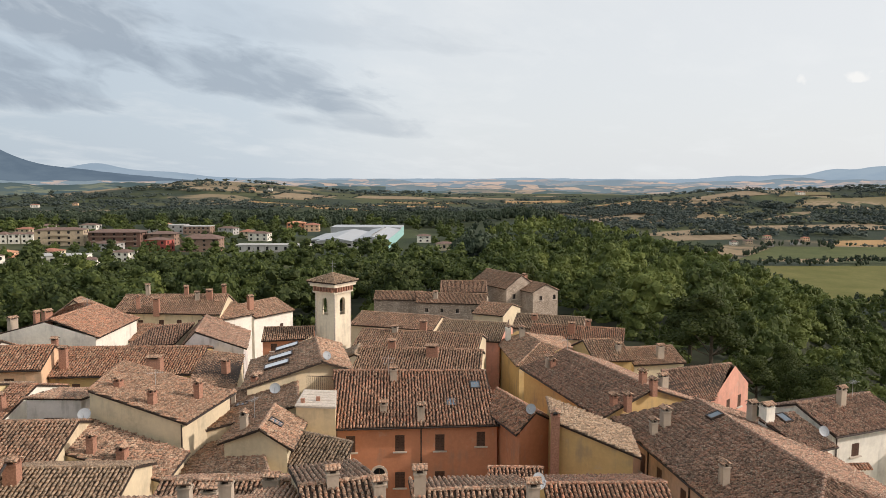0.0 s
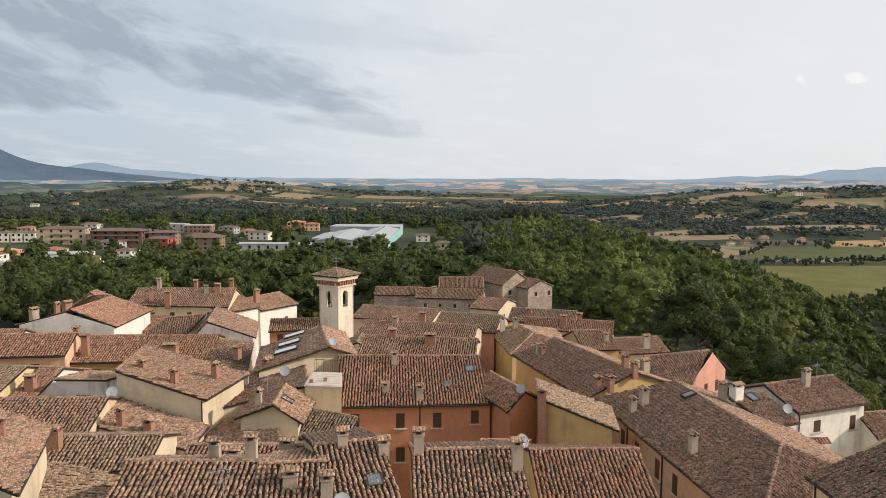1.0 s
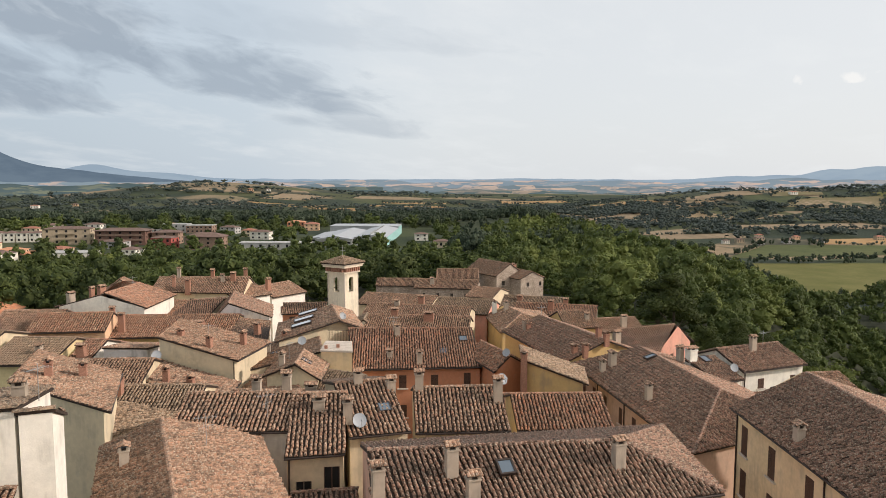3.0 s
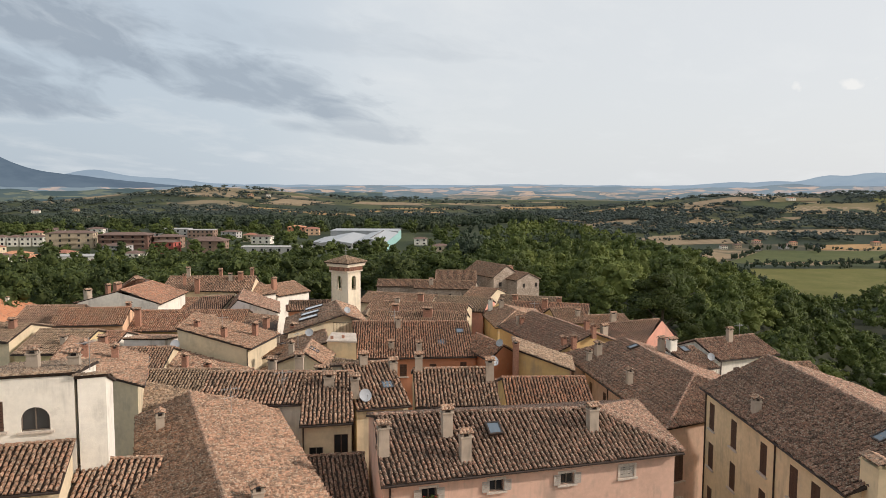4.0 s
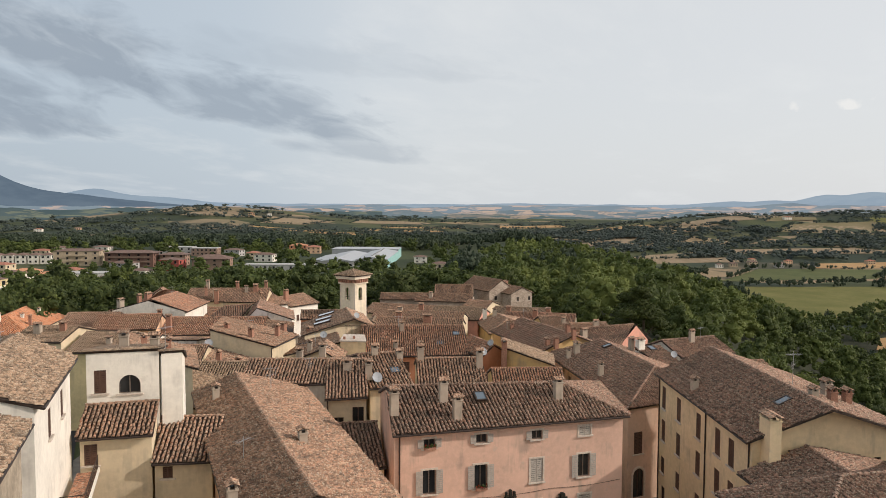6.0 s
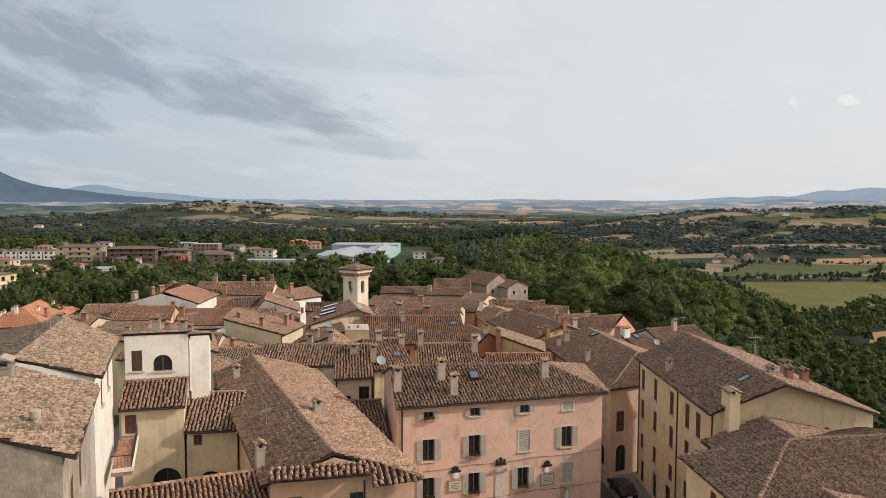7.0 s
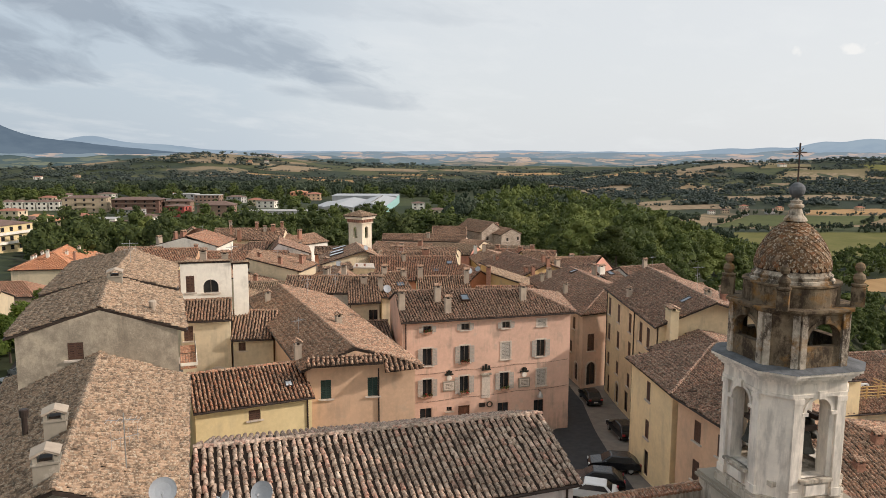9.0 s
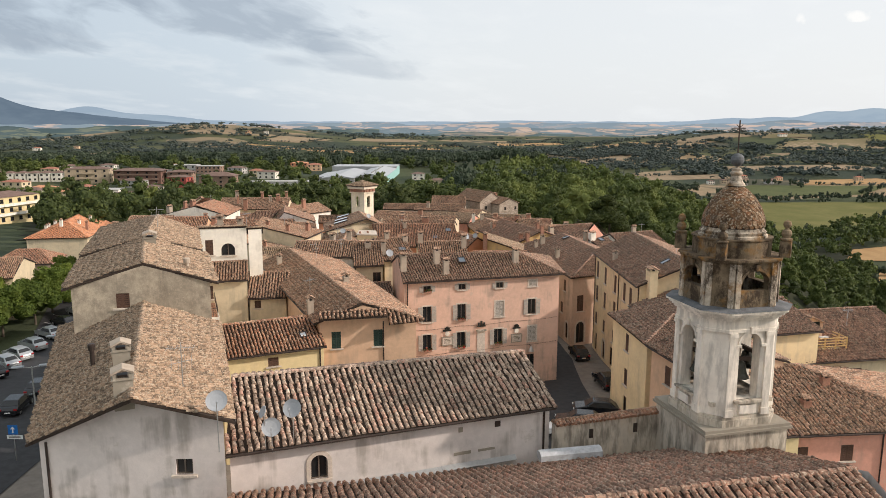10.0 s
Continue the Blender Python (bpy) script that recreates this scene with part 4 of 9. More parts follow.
win("n2", 0, 5.20, 5.00, 0.80, 1.50, "closed_brown")
win("l2", 0, 2.50, 6.00, 0.80, 1.50, "closed_brown")
win("l2", 0, 5.20, 6.00, 0.80, 1.50, "closed_brown")
win("l2", 0, 8.00, 6.00, 0.80, 1.50, "closed_brown")
win("l2", 0, 11.60, 6.00, 0.80, 1.50, "closed_brown")
win("l2", 0, 14.40, 6.00, 0.80, 1.50, "closed_brown")
win("l2", 0, 18.70, 6.00, 0.80, 1.50, "closed_brown")
win("l2", 0, 21.50, 6.00, 0.80, 1.50, "closed_brown")
win("l2", 0, 20.50, 2.90, 0.80, 1.40, "closed_brown")
win("l2", 0, 17.50, 2.90, 0.80, 1.40, "closed_brown")
win("l2", 0, 22.60, -0.10, 1.10, 2.20, "door_dark_arch")
win("l2", 1, 1.25, 3.90, 1.00, 2.10, "closed_brown")
win("l2", 1, 1.35, -0.30, 1.30, 2.80, "door_dark_arch")
win("b1", 0, 2.90, 6.60, 1.90, 2.10, "door_dark_arch")
win("b2", 0, 1.60, 6.20, 1.70, 2.10, "door_dark_arch")
win("f1b", 0, 2.50, 9.00, 0.90, 2.00, "door_dark")
win("f1", 0, 5.20, 11.20, 0.30, 0.50, "plain")
win("f1b", 0, 0.90, 9.20, 0.90, 1.00, "plain")
win("q2", 0, 1.76, 5.40, 0.90, 1.15, "closed_brown")
win("q2", 0, 5.00, 5.40, 0.90, 1.15, "closed_brown")
win("q2", 0, 9.00, 5.40, 0.90, 1.15, "closed_brown")
win("q2", 0, 3.40, 2.60, 0.90, 1.30, "closed_brown")
win("a4", 0, 5.60, 7.60, 0.90, 1.10, "closed_brown")
win("a4", 0, 3.00, 7.60, 0.90, 1.10, "closed_brown")
win("h2", 0, 3.60, 7.30, 0.70, 0.90, "closed_brown")
win("h2", 0, 6.50, 7.30, 0.70, 0.90, "closed_brown")
win("h2", 0, 9.00, 7.30, 0.70, 0.90, "closed_brown")
win("h2", 0, 12.00, 7.30, 0.70, 0.90, "closed_brown")
win("k", 1, 0.90, 8.20, 0.50, 0.40, "plain")
win("wb1", 0, 2.00, 5.00, 0.80, 1.20, "closed_brown")
win("wb1", 0, 5.00, 5.00, 0.80, 1.20, "closed_brown")
win("wb2", 0, 2.50, 4.30, 0.80, 1.20, "closed_brown")
win("wb2", 0, 6.00, 4.30, 0.80, 1.20, "closed_brown")
win("s2", 0, 2.00, 2.60, 0.60, 0.80, "plain")
win("s2", 0, 5.00, 2.60, 0.60, 0.80, "plain")
win("s2", 0, 8.00, 2.60, 0.60, 0.80, "plain")
win("s2", 0, 11.00, 2.60, 0.60, 0.80, "plain")
win("st1", 1, 2.00, 3.20, 0.80, 1.10, "plain")
win("st1", 1, 5.00, 3.20, 0.80, 1.10, "plain")
win("st1", 1, 3.20, -2.00, 1.00, 2.00, "door_dark_arch")
win("st2", 1, 2.00, 3.20, 0.70, 1.00, "plain")
win("st2", 1, 5.50, 3.20, 0.70, 1.00, "plain")
win("t1", 1, 2.00, 6.20, 0.70, 1.20, "closed_brown")
win("t1", 1, 4.30, 6.20, 0.70, 1.20, "closed_brown")
win("o1", 0, 3.00, 0.40, 2.20, 1.50, "plain")
win("o1", 0, 9.50, 0.60, 1.60, 1.20, "plain")
win("o1", 0, 3.00, -3.20, 1.40, 1.40, "plain")
win("o1", 0, 8.60, -4.20, 1.00, 2.10, "door_dark")
win("ws2", 2, 4.00, 15.20, 0.80, 1.50, "closed_brown")
win("ws2", 2, 8.00, 15.20, 0.80, 1.50, "closed_brown")
win("ws", 2, 5.50, 15.00, 0.80, 1.50, "closed_brown")
win("ws", 2, 2.50, 15.00, 0.80, 1.50, "closed_brown")
win("j3", 1, 2.50, 5.20, 0.70, 1.20, "closed_brown")
win("s7", 1, 3.00, 1.60, 0.80, 1.20, "closed_brown")
win("a3", 0, 9.00, 6.50, 0.80, 1.10, "closed_brown")
win("a3", 0, 3.00, 6.50, 0.80, 1.10, "closed_brown")
win("n12", 0, 1.40, 6.20, 0.80, 0.95, "closed_brown")
win("r1r", 0, 1.30, 6.60, 0.70, 1.00, "closed_brown")
win("q1", 0, 3.00, 5.20, 0.80, 1.30, "closed_brown")
win("q1", 0, 7.00, 5.20, 0.80, 1.30, "closed_brown")

# ---- the houses ----
house("pink", "tall pink plastered house on the square with grey shutters", [(-4, -1.1, 12.2), (12.6, 4.3, 12.1), (12.3, 14, 12.1), (-6.2, 10.3, 12.1)], [(-5, 4.4, 14), (7.8, 6.2, 14)], -0.6, "pink", "dark", hip="B", singles=(0, 4, 2, 13))
house("yh", "long sand-coloured house with brown shutters", [(18.4, 19, 11.8), (19.1, -.5, 11.8), (32, 0.5, 11.6), (31, 20, 11.6)], [(23.3, 18.5, 14.3), (24.1, -1.5, 14.3)], -0.6, "sand", "dark")
house("l2", "long pinkish street house under a wide red-brown roof", [(11.3, 43.5, 8.5), (15.8, 18.6, 8.5), (27, 24.5, 8.5), (24.4, 42.8, 8.5)], [(18, 42.5, 10.5), (20.6, 27.0, 10.6)], -1, "peachgrey", "greybrown", hip="B")
house("l1", "ochre house with a weathered tiled roof", [(5, 59.2, 8.6), (10.4, 43, 8.6), (20, 47.5, 8.6), (14.5, 62, 8.6)], [(9.7, 59.5, 10.5), (15.2, 45, 10.6)], -1, "ochre", "greybrown")
house("t1", "salmon-pink house at the town's edge", [(16, 47, 8.1), (22.3, 50.5, 8.1), (28, 56, 8.1), (19.5, 56, 8.1)], [(17.6, 51.5, 10.4), (24.9, 53.8, 10.6)], -2, "salmon", "greybrown")
house("w1", "white plastered house at the town's edge", *gab((26.5, 37.2, 9.4), (34, 40.4, 9.4), 3.7, 10.8), -1.5, "white", "greybrown")
house("w2", "low white house with a dark lean-to roof", [(23.8, 35.3, 8.9), (26.4, 36.6, 8.9), (24.8, 40.2, 10.2), (21.4, 38.6, 10.2)], (), -1, "white", "dark")
house("red", "terracotta-red house with a broad tiled roof", [(-11.1, 39.5, 8.7), (1.9, 40.7, 8.8), (.6, 55, 8.8), (-13.9, 54.5, 8.8)], [(-12.6, 47.4, 11.2), (1.0, 48, 11.2)], -1, "terracotta", "redbrown")
house("redannex", "narrow terracotta wing beside the red house", [(.3, 44.2, 9.2), (3, 37.6, 9.1), (6.3, 40.4, 9.2), (3.6, 46.2, 9.2)], [(1.9, 45.2, 10.4), (4.6, 39, 10.4)], -1, "terracotta", "redbrown")
house("yel", "house with a blank ochre wall and a single roof slope", [(11, 32.6, 9.4), (11.6, 38.3, 9.4), (5.7, 41.5, 10.8), (5.5, 35.7, 10.8)], (), -.5, "ochre", "tan")
house("f1", "white house under a long brown roof", *gab((-17.9, 11.3, 12.3), (-10.4, 11.6, 12.4), 3.8, 13.6), -.5, "white", "brown")
house("f1b", "cream house with a deep lean roof and an open loggia", *gab((-10.3, 8.9, 11.8), (-6.9, 9.4, 11.9), 6.2, 13.6), -.5, "cream", "brown")
house("f2", "cream house with a skylight in its brown roof", *gab((-7.1, 12, 11.9), (-3.4, 13.2, 11.9), 6.3, 13.5), -.5, "cream", "brown")
house("f2b", "cream house in the row with a brown roof", *gab((-3.2, 14.0, 11.5), (2.9, 14.6, 11.5), 4.8, 13.0), -.5, "cream", "brown")
house("f3", "ochre house with a reddish tiled roof", *gab((3.8, 20.8, 9.3), (11, 21.2, 9.3), 4.3, 10.7), -.5, "ochre", "redbrown")
house("a1", "cream house under a broad reddish roof", [(-20.57, 33.6, 11.05), (-19.5, 41.2, 11.0), (-29.9, 44.2, 12.75), (-28.95, 36.4, 12.5)], (), -.5, "cream", "tanred")
house("a2", "low cream house with a single reddish slope", [(-20.1, 28.7, 8.9), (-20.2, 33.1, 9.2), (-28.4, 36.1, 10.3), (-28.7, 31.6, 9.7)], (), -.5, "cream", "brown")
house("a3", "ochre row house under a long red roof", *gab((-43.1, 54.1, 8.4), (-28.1, 55.3, 8.6), 5.3, 10.2), -1, "ochre", "red")
house("a4", "peach house with a red tiled roof", *gab((-51, 51.3, 9.6), (-42.2, 52.6, 9.6), 3.6, 11.2), -1, "peach", "red")
house("a5", "white house with a hipped brown roof", *gab((-57.0, 53.5, 9.3), (-49.5, 54.3, 9.3), 4.5, 11), -1, "white", "brown", hip="A")
house("a6", "cream house with a skylight in its dark red roof", *gab((-38.3, 27.0, 9.3), (-27.6, 27.9, 9.3), 5.6, 11.2), -.5, "cream", "tanred")
house("a7", "cream house with a tan roof", *gab((-28.5, 22.4, 9.8), (-20.6, 22.9, 9.8), 3.4, 10.9), -.5, "cream", "tan")
house("a8", "tall cream house with a reddish roof", [(-21.05, 10.8, 13.75), (-24.75, 20.1, 13.55), (-32.6, 23.3, 14.35), (-29.2, 14.2, 14.5)], (), -.5, "cream", "tanred")
house("arch", "white house with an arched window", [(-21.5, 5.9, 16.65), (-26, 4.8, 16.65), (-23.6, -2.2, 17.75), (-19.2, -.8, 17.75)], (), -.5, "white", "tan", over=0.15)
house("wing", "narrow white stair tower of the arched house", [(-18.35, 1.5, 16.8), (-19.8, .9, 16.8), (-19.3, -.9, 17.55), (-17.85, -.3, 17.55)], (), -.5, "white", "tan", over=0.1)
house("b1", "cream wing with a small red lean-to roof", [(-22.6, -5.2, 13.1), (-18.4, -4.1, 13.1), (-19.3, -1, 14.3), (-23.5, -2.3, 14.3)], (), -.5, "cream", "tanred")
house("b2", "cream wing with a low red lean-to roof", [(-18.5, -4.2, 11.3), (-14.9, -3.6, 11.3), (-15.5, .5, 12.9), (-19.6, .0, 12.9)], (), -.5, "cream", "brown")
house("b3", "low yellow house with a red tiled roof", *gab((-16.2, -19.7, 10.5), (-8.9, -16.2, 10.5), 3.8, 12), -.5, "yellow", "red")
house("mid", "peach house with a broad lichen-stained roof", [(-21.1, 9.7, 12), (-10, -15.2, 12), (-1.6, -13.3, 12), (-12.8, 12.5, 12)], [(-17.8, 10.3, 13.5), (-6.4, -13.9, 13.4)], -.5, "apricot", "tanred", singles=(1, -5, -10, 12.5))
house("ws", "tall house with a bare grey plaster gable", [(-25.2, -21.2, 18.2), (-21.6, -30, 18.2), (-13.3, -27.9, 18.2), (-17.2, -18.4, 18.2)], [(-21.2, -19.6, 19.5), (-17.4, -28.7, 19.5)], -.5, "greyplaster", "tan")
house("ws2", "tall white house with a tan roof", [(-32.5, -3, 17.85), (-27.0, -17.6, 17.85), (-18.8, -14.9, 17.85), (-22.9, -4.3, 17.85)], [(-26.8, -3.7, 19.1), (-22.8, -16.0, 19.0)], -.5, "white", "tan")
house("lw", "large grey-white house with a broad tan roof", [(-24.2, -26, 14.8), (-16.3, -43.0, 14.8), (-8, -42.4, 15.6), (-13.3, -27.8, 15.6)], [(-17.6, -28.4, 17.1), (-11.5, -43.9, 17.1)], -.5, "greywhite", "tan", singles=(1, -10, -40, 16))
house("nave", "grey-white church hall with a mossy brown roof", [(-8.9, -41, 13.4), (6.3, -35.2, 13.4), (3.6, -27, 13.4), (-11, -31, 13.4)], [(-10.1, -36, 15.1), (5.0, -31.5, 15.1)], -.5, "greywhite", "grey", pitch=0.30, step=0.38, singles=(0, 0, -36, 14))
house("church", "church under a reddish tiled roof", [(-7.6, -57.5, 11.2), (19.2, -51.3, 11.2), (16.2, -34.75, 11.2), (-9.8, -40.75, 11.2)], [(-9, -49.4, 14.2), (17.0, -43.4, 14.2)], -.5, "greywhite", "redtan", pitch=0.335, step=0.40, singles=(1, 5, -40, 12))
house("n1", "sand-coloured corner house on the square", [(16.3, -14.7, 10.35), (32.5, -10.6, 10.35), (31.0, 1.0, 10.4), (15.3, -5.6, 10.4)], [(22.2, -6.2, 11.8), (31.6, -4.6, 11.8)], -.5, "butter", "dark", hip="A")
house("n0", "low sand-coloured house behind the corner", [(18.2, -1.4, 10.1), (18.9, -8.0, 10.1), (30.3, -6.5, 10.1), (29, 1.5, 10.1)], [(23, -.3, 11.5), (23.4, -7.0, 11.5)], -.5, "sand", "dark")
house("f0", "low cream house with a dark lean-to roof", [(-9.5, 1.0, 8.9), (-4.75, 2.2, 8.9), (-6.15, 9.0, 10.0), (-9.8, 8.3, 10.0)], (), -.5, "cream", "dark", over=0.1)
house("n2", "peach house on the square beside the bell tower", [(16.4, -14.9, 10.35), (17.9, -20.9, 10.3), (26, -18.6, 10.3), (25, -12.8, 10.3)], [(20.4, -14.2, 11.7), (21.4, -19.9, 11.7)], -.5, "apricot", "dark")
house("q2", "salmon house with a wide hipped tiled roof", [(22.4, -25.7, 7.6), (35.4, -24.0, 7.5), (37.2, -14.0, 7.6), (20.8, -14.5, 7.6)], [(21.6, -18.8, 9.9), (26.6, -18.2, 9.9)], -2, "salmon", "brown", hip="B")
house("q3", "small yellow annex beside the bell tower", [(19.8, -27.2, 8.1), (23.4, -26.6, 8.1), (23.0, -25.75, 8.5), (19.4, -26.4, 8.5)], (), -1, "yellow", "redtan", over=0.1)
house("q1", "cream house with a roof terrace dormer", *gab((29.7, -10.7, 7.4), (44, -8.0, 7.4), 7.5, 9.9), -2, "cream", "greybrown")
house("o1", "detached cream house with a bright orange hipped roof", [(-77, 80, 3.5), (-82, 102, 3.5), (-95, 99, 3.5), (-89.5, 77.5, 3.5)], [(-84.7, 86, 6.2), (-88, 99, 6.4)], -5, "cream", "orange", hip="A")
house("h1", "white gabled house with a reddish roof", [(-48.5, 74, 10.6), (-54, 63, 10.6), (-41.5, 62.5, 10.6), (-42, 74, 10.6)], [(-47.5, 74, 12.3), (-47.7, 64, 12.3)], -1, "white", "redbrown", fine=False)
house("h1b", "cream house with an orange-tan roof", [(-46.4, 74.5, 9.7), (-49.2, 83.0, 9.7), (-57.0, 81.0, 9.7), (-53.9, 72.5, 9.7)], [(-50.2, 73.5, 12.9), (-51.6, 77.8, 12.6)], -1, "cream", "tanred", hip="B", fine=False)
house("h2", "long cream house with a brown roof", *gab((-50.5, 84, 9.4), (-35.5, 85, 9), 5, 11.1), -3, "cream", "brown", fine=False)
house("wb1", "white house catching the sun", *gab((-36.3, 83.8, 8.2), (-32.1, 90.0, 8.2), 4.2, 9.6), -3, "white", "brown", fine=False)
house("wb2", "white house at the back of the town", *gab((-32.2, 91.0, 7.4), (-28.0, 98.9, 7.2), 4.2, 8.9), -3, "white", "brown", fine=False)
house("wb3", "white house with a low brown gable roof", [(-34.5, 72.0, 9.6), (-32.4, 63.0, 9.6), (-24.9, 62.5, 9.5), (-27.2, 71.6, 9.5)], [(-32.9, 72.5, 11.3), (-30.9, 63.2, 11.2)], -3, "greywhite", "greybrown", fine=False)
house("n14", "low house with a grey-brown single slope", [(-38.6, 62.5, 9.6), (-33.6, 64.0, 9.6), (-33.5, 70.0, 10.8), (-37.5, 67.6, 10.8)], (), -3, "cream", "greybrown", fine=False)
house("skyl", "cream house with three roof windows", [(-21.8, 53.6, 10.4), (-19.8, 44.1, 10.4), (-11.1, 48.9, 10.9), (-14.0, 59.5, 10.9)], [(-16.0, 56.6, 12.2), (-13.4, 46.7, 12.2)], -1, "cream", "brown")
house("v1", "small cream gabled house with a skylight", [(-18.5, 40.2, 9.5), (-18.4, 33.9, 9.5), (-12.9, 32.9, 9.5), (-13.1, 38.6, 9.5)], [(-15.5, 38.5, 10.9), (-15.2, 33.0, 10.9)], -.5, "cream", "brown")
house("v2", "low cream house with a tan lean-to roof", [(-13.5, 33.3, 8.3), (-9.0, 31.9, 8.3), (-8.9, 34.4, 9.5), (-13.2, 36.6, 9.5)], (), -.5, "cream", "tan")
house("x1", "house with a steep reddish single slope", [(-22.4, 47.7, 9.2), (-20.9, 37.0, 9.2), (-14.1, 40.0, 10.4), (-16.0, 48.1, 10.4)], (), -.5, "cream", "tanred")
house("x2", "low house with a reddish single slope", [(-21.6, 39.7, 8.0), (-20.2, 31.1, 8.0), (-13.5, 29.5, 8.8), (-16.0, 35.9, 8.8)], (), -.5, "cream", "tanred")
house("k", "small white gabled house", *gab((-15.3, 63.0, 8.7), (-15.2, 58.4, 8.7), 2.8, 10.0), -1, "white", "tan")
house("j1", "cream row house with a brown roof", *gab((-14.4, 69.8, 8.2), (0.7, 67.0, 8.2), 4.0, 9.5), -2, "cream", "brown", fine=False)
house("j2", "cream row house with a weathered brown roof", *gab((-12.4, 55.6, 8.8), (0.7, 54.5, 8.8), 5, 10.3), -2, "cream", "brown", fine=False)
house("j0", "low cream house with a brown roof", *gab((-18.3, 92.5, 6.2), (-5.4, 88.6, 6.2), 4.5, 7.5), -4, "cream", "brown", fine=False)
house("j3", "salmon house with a tan roof", *gab((-5.0, 78.5, 7.4), (3.8, 76.2, 7.4), 5, 8.9), -4, "salmon", "tan", fine=False)
house("e", "ochre house with a hipped brown roof", [(3.4, 78.3, 6.9), (5.2, 66.0, 6.9), (13.8, 70, 6.9), (12.5, 82, 6.9)], [(7, 77.5, 8.4), (8.6, 72.0, 8.4)], -3, "ochre", "brown", hip="B", fine=False)
house("d", "ochre house with a brown roof", *gab((14.0, 65.7, 7.6), (18.7, 66.5, 7.6), 4.2, 9.2), -3, "ochre", "brown", fine=False)
house("c", "cream house with a brown roof", *gab((19.5, 69.7, 6.2), (26.2, 71.3, 6.2), 3.5, 7.5), -4, "cream", "brown", fine=False)
house("s2", "old stone house with a brown roof", *gab((-10.1, 122.6, 4.5), (3.5, 121, 4.5), 4.2, 5.9), -7, "stonewall", "tanred", fine=False)
house("s3", "old stone house with a low roof", *gab((-19, 128, 4.1), (-9, 128, 4.1), 3.5, 5.3), -7, "stonewall", "tanred", fine=False)
house("s4", "old stone house with a hipped roof", *gab((-5.4, 130, 5.5), (4, 130, 5.5), 4.2, 7.2), -7, "stonewall", "tanred", hip="AB", fine=False)
house("st1", "tall stone house at the town's end", *gab((1.0, 145, 5.5), (8.0, 134, 5.5), 4.2, 8.2), -7, "stonewall", "tanred", fine=False)
house("st2", "stone house leaning on the tall one", *gab((9.0, 140, 5.0), (13.4, 132.5, 5.0), 3.6, 6.6), -7, "stonewall", "tanred", fine=False)
house("s5", "stone house with a pale tan roof", *gab((6.9, 99.6, 4.5), (17.8, 96.6, 4.5), 4.5, 6), -7, "stonewall", "tan", fine=False)
house("s6", "cream house with a reddish roof", *gab((8.6, 88.4, 5.5), (21.8, 85.2, 5.5), 3.5, 6.7), -6, "cream", "redbrown", fine=False)
house("s7", "cream house with a brown roof", *gab((0.7, 114.4, 4.0), (6.2, 111.9, 4.0), 5, 5.4), -6, "cream", "brown", fine=False)
house("r1t", "low yellow house with a mossy tan roof", *gab((-47.6, 38.5, 9.1), (-40.9, 38.5, 9.2), 5.5, 10.7), -1, "yellow", "tan")
house("r1r", "narrow white house with a dark red roof", *gab((-40.7, 40.5, 8.7), (-38.3, 40.5, 8.7), 5.0, 10.2), -1, "white", "redbrown")
house("gw", "low grey-white rear building with a tiled parapet", [(-32.2, 46.5, 9.6), (-37.0, 46.5, 9.6), (-37.0, 41.5, 10.25), (-32.2, 41.5, 10.25)], (), -1, "greywhite", "brown", over=0.1)
house("n13", "low house with a warm tan single slope", [(-27.7, 52.4, 8.5), (-22.3, 50.0, 8.6), (-24.3, 59.5, 9.5), (-28.9, 60.2, 9.8)], (), -1, "cream", "tanred", over=0.15)
house("n3", "cream house with a tan roof and small chimneys", *gab((-55.0, 39.5, 10.2), (-48.5, 39.5, 10.2), 4.5, 11.4), -1, "cream", "tan")
house("a9", "low cream house with a mossy tan lean-to roof", [(-19.6, 12.9, 9.3), (-20.3, 20.4, 10.4), (-26.3, 21.0, 11.3), (-25.0, 13.6, 10.2)], (), -.5, "cream", "tan", over=0.1)
house("n5", "low cream row house with a reddish roof", *gab((-18.0, 19.9, 10.0), (-8.4, 20.1, 10.1), 3.6, 11.3), -.5, "cream", "brown")
house("mini", "small terracotta annex with a dark red lean-to roof", [(0.6, 30.6, 7.3), (4.5, 30.6, 7.3), (4.6, 33.8, 8.1), (0.7, 33.8, 8.1)], (), -.5, "terracotta", "redbrown", over=0.15)
house("low_e", "low white outhouse with a brown lean-to roof", [(33.2, 37.0, 7.1), (38.5, 38.2, 7.1), (38.0, 42.0, 8.2), (33.4, 41.2, 8.2)], (), -1.5, "white", "brown", over=0.15)
house("n11", "small cream house with a dark red lean-to roof", [(-43.6, 71.3, 8.2), (-39.4, 70.8, 8.2), (-40.3, 76.0, 9.3), (-45.2, 77.0, 9.3)], (), -3, "cream", "red", fine=False)
house("n12", "brick-red house with a brown roof below the campanile", *gab((-26.75, 74.6, 7.6), (-20.2, 75.6, 7.8), 3.2, 8.7), -3, "terracotta", "brown", fine=False)


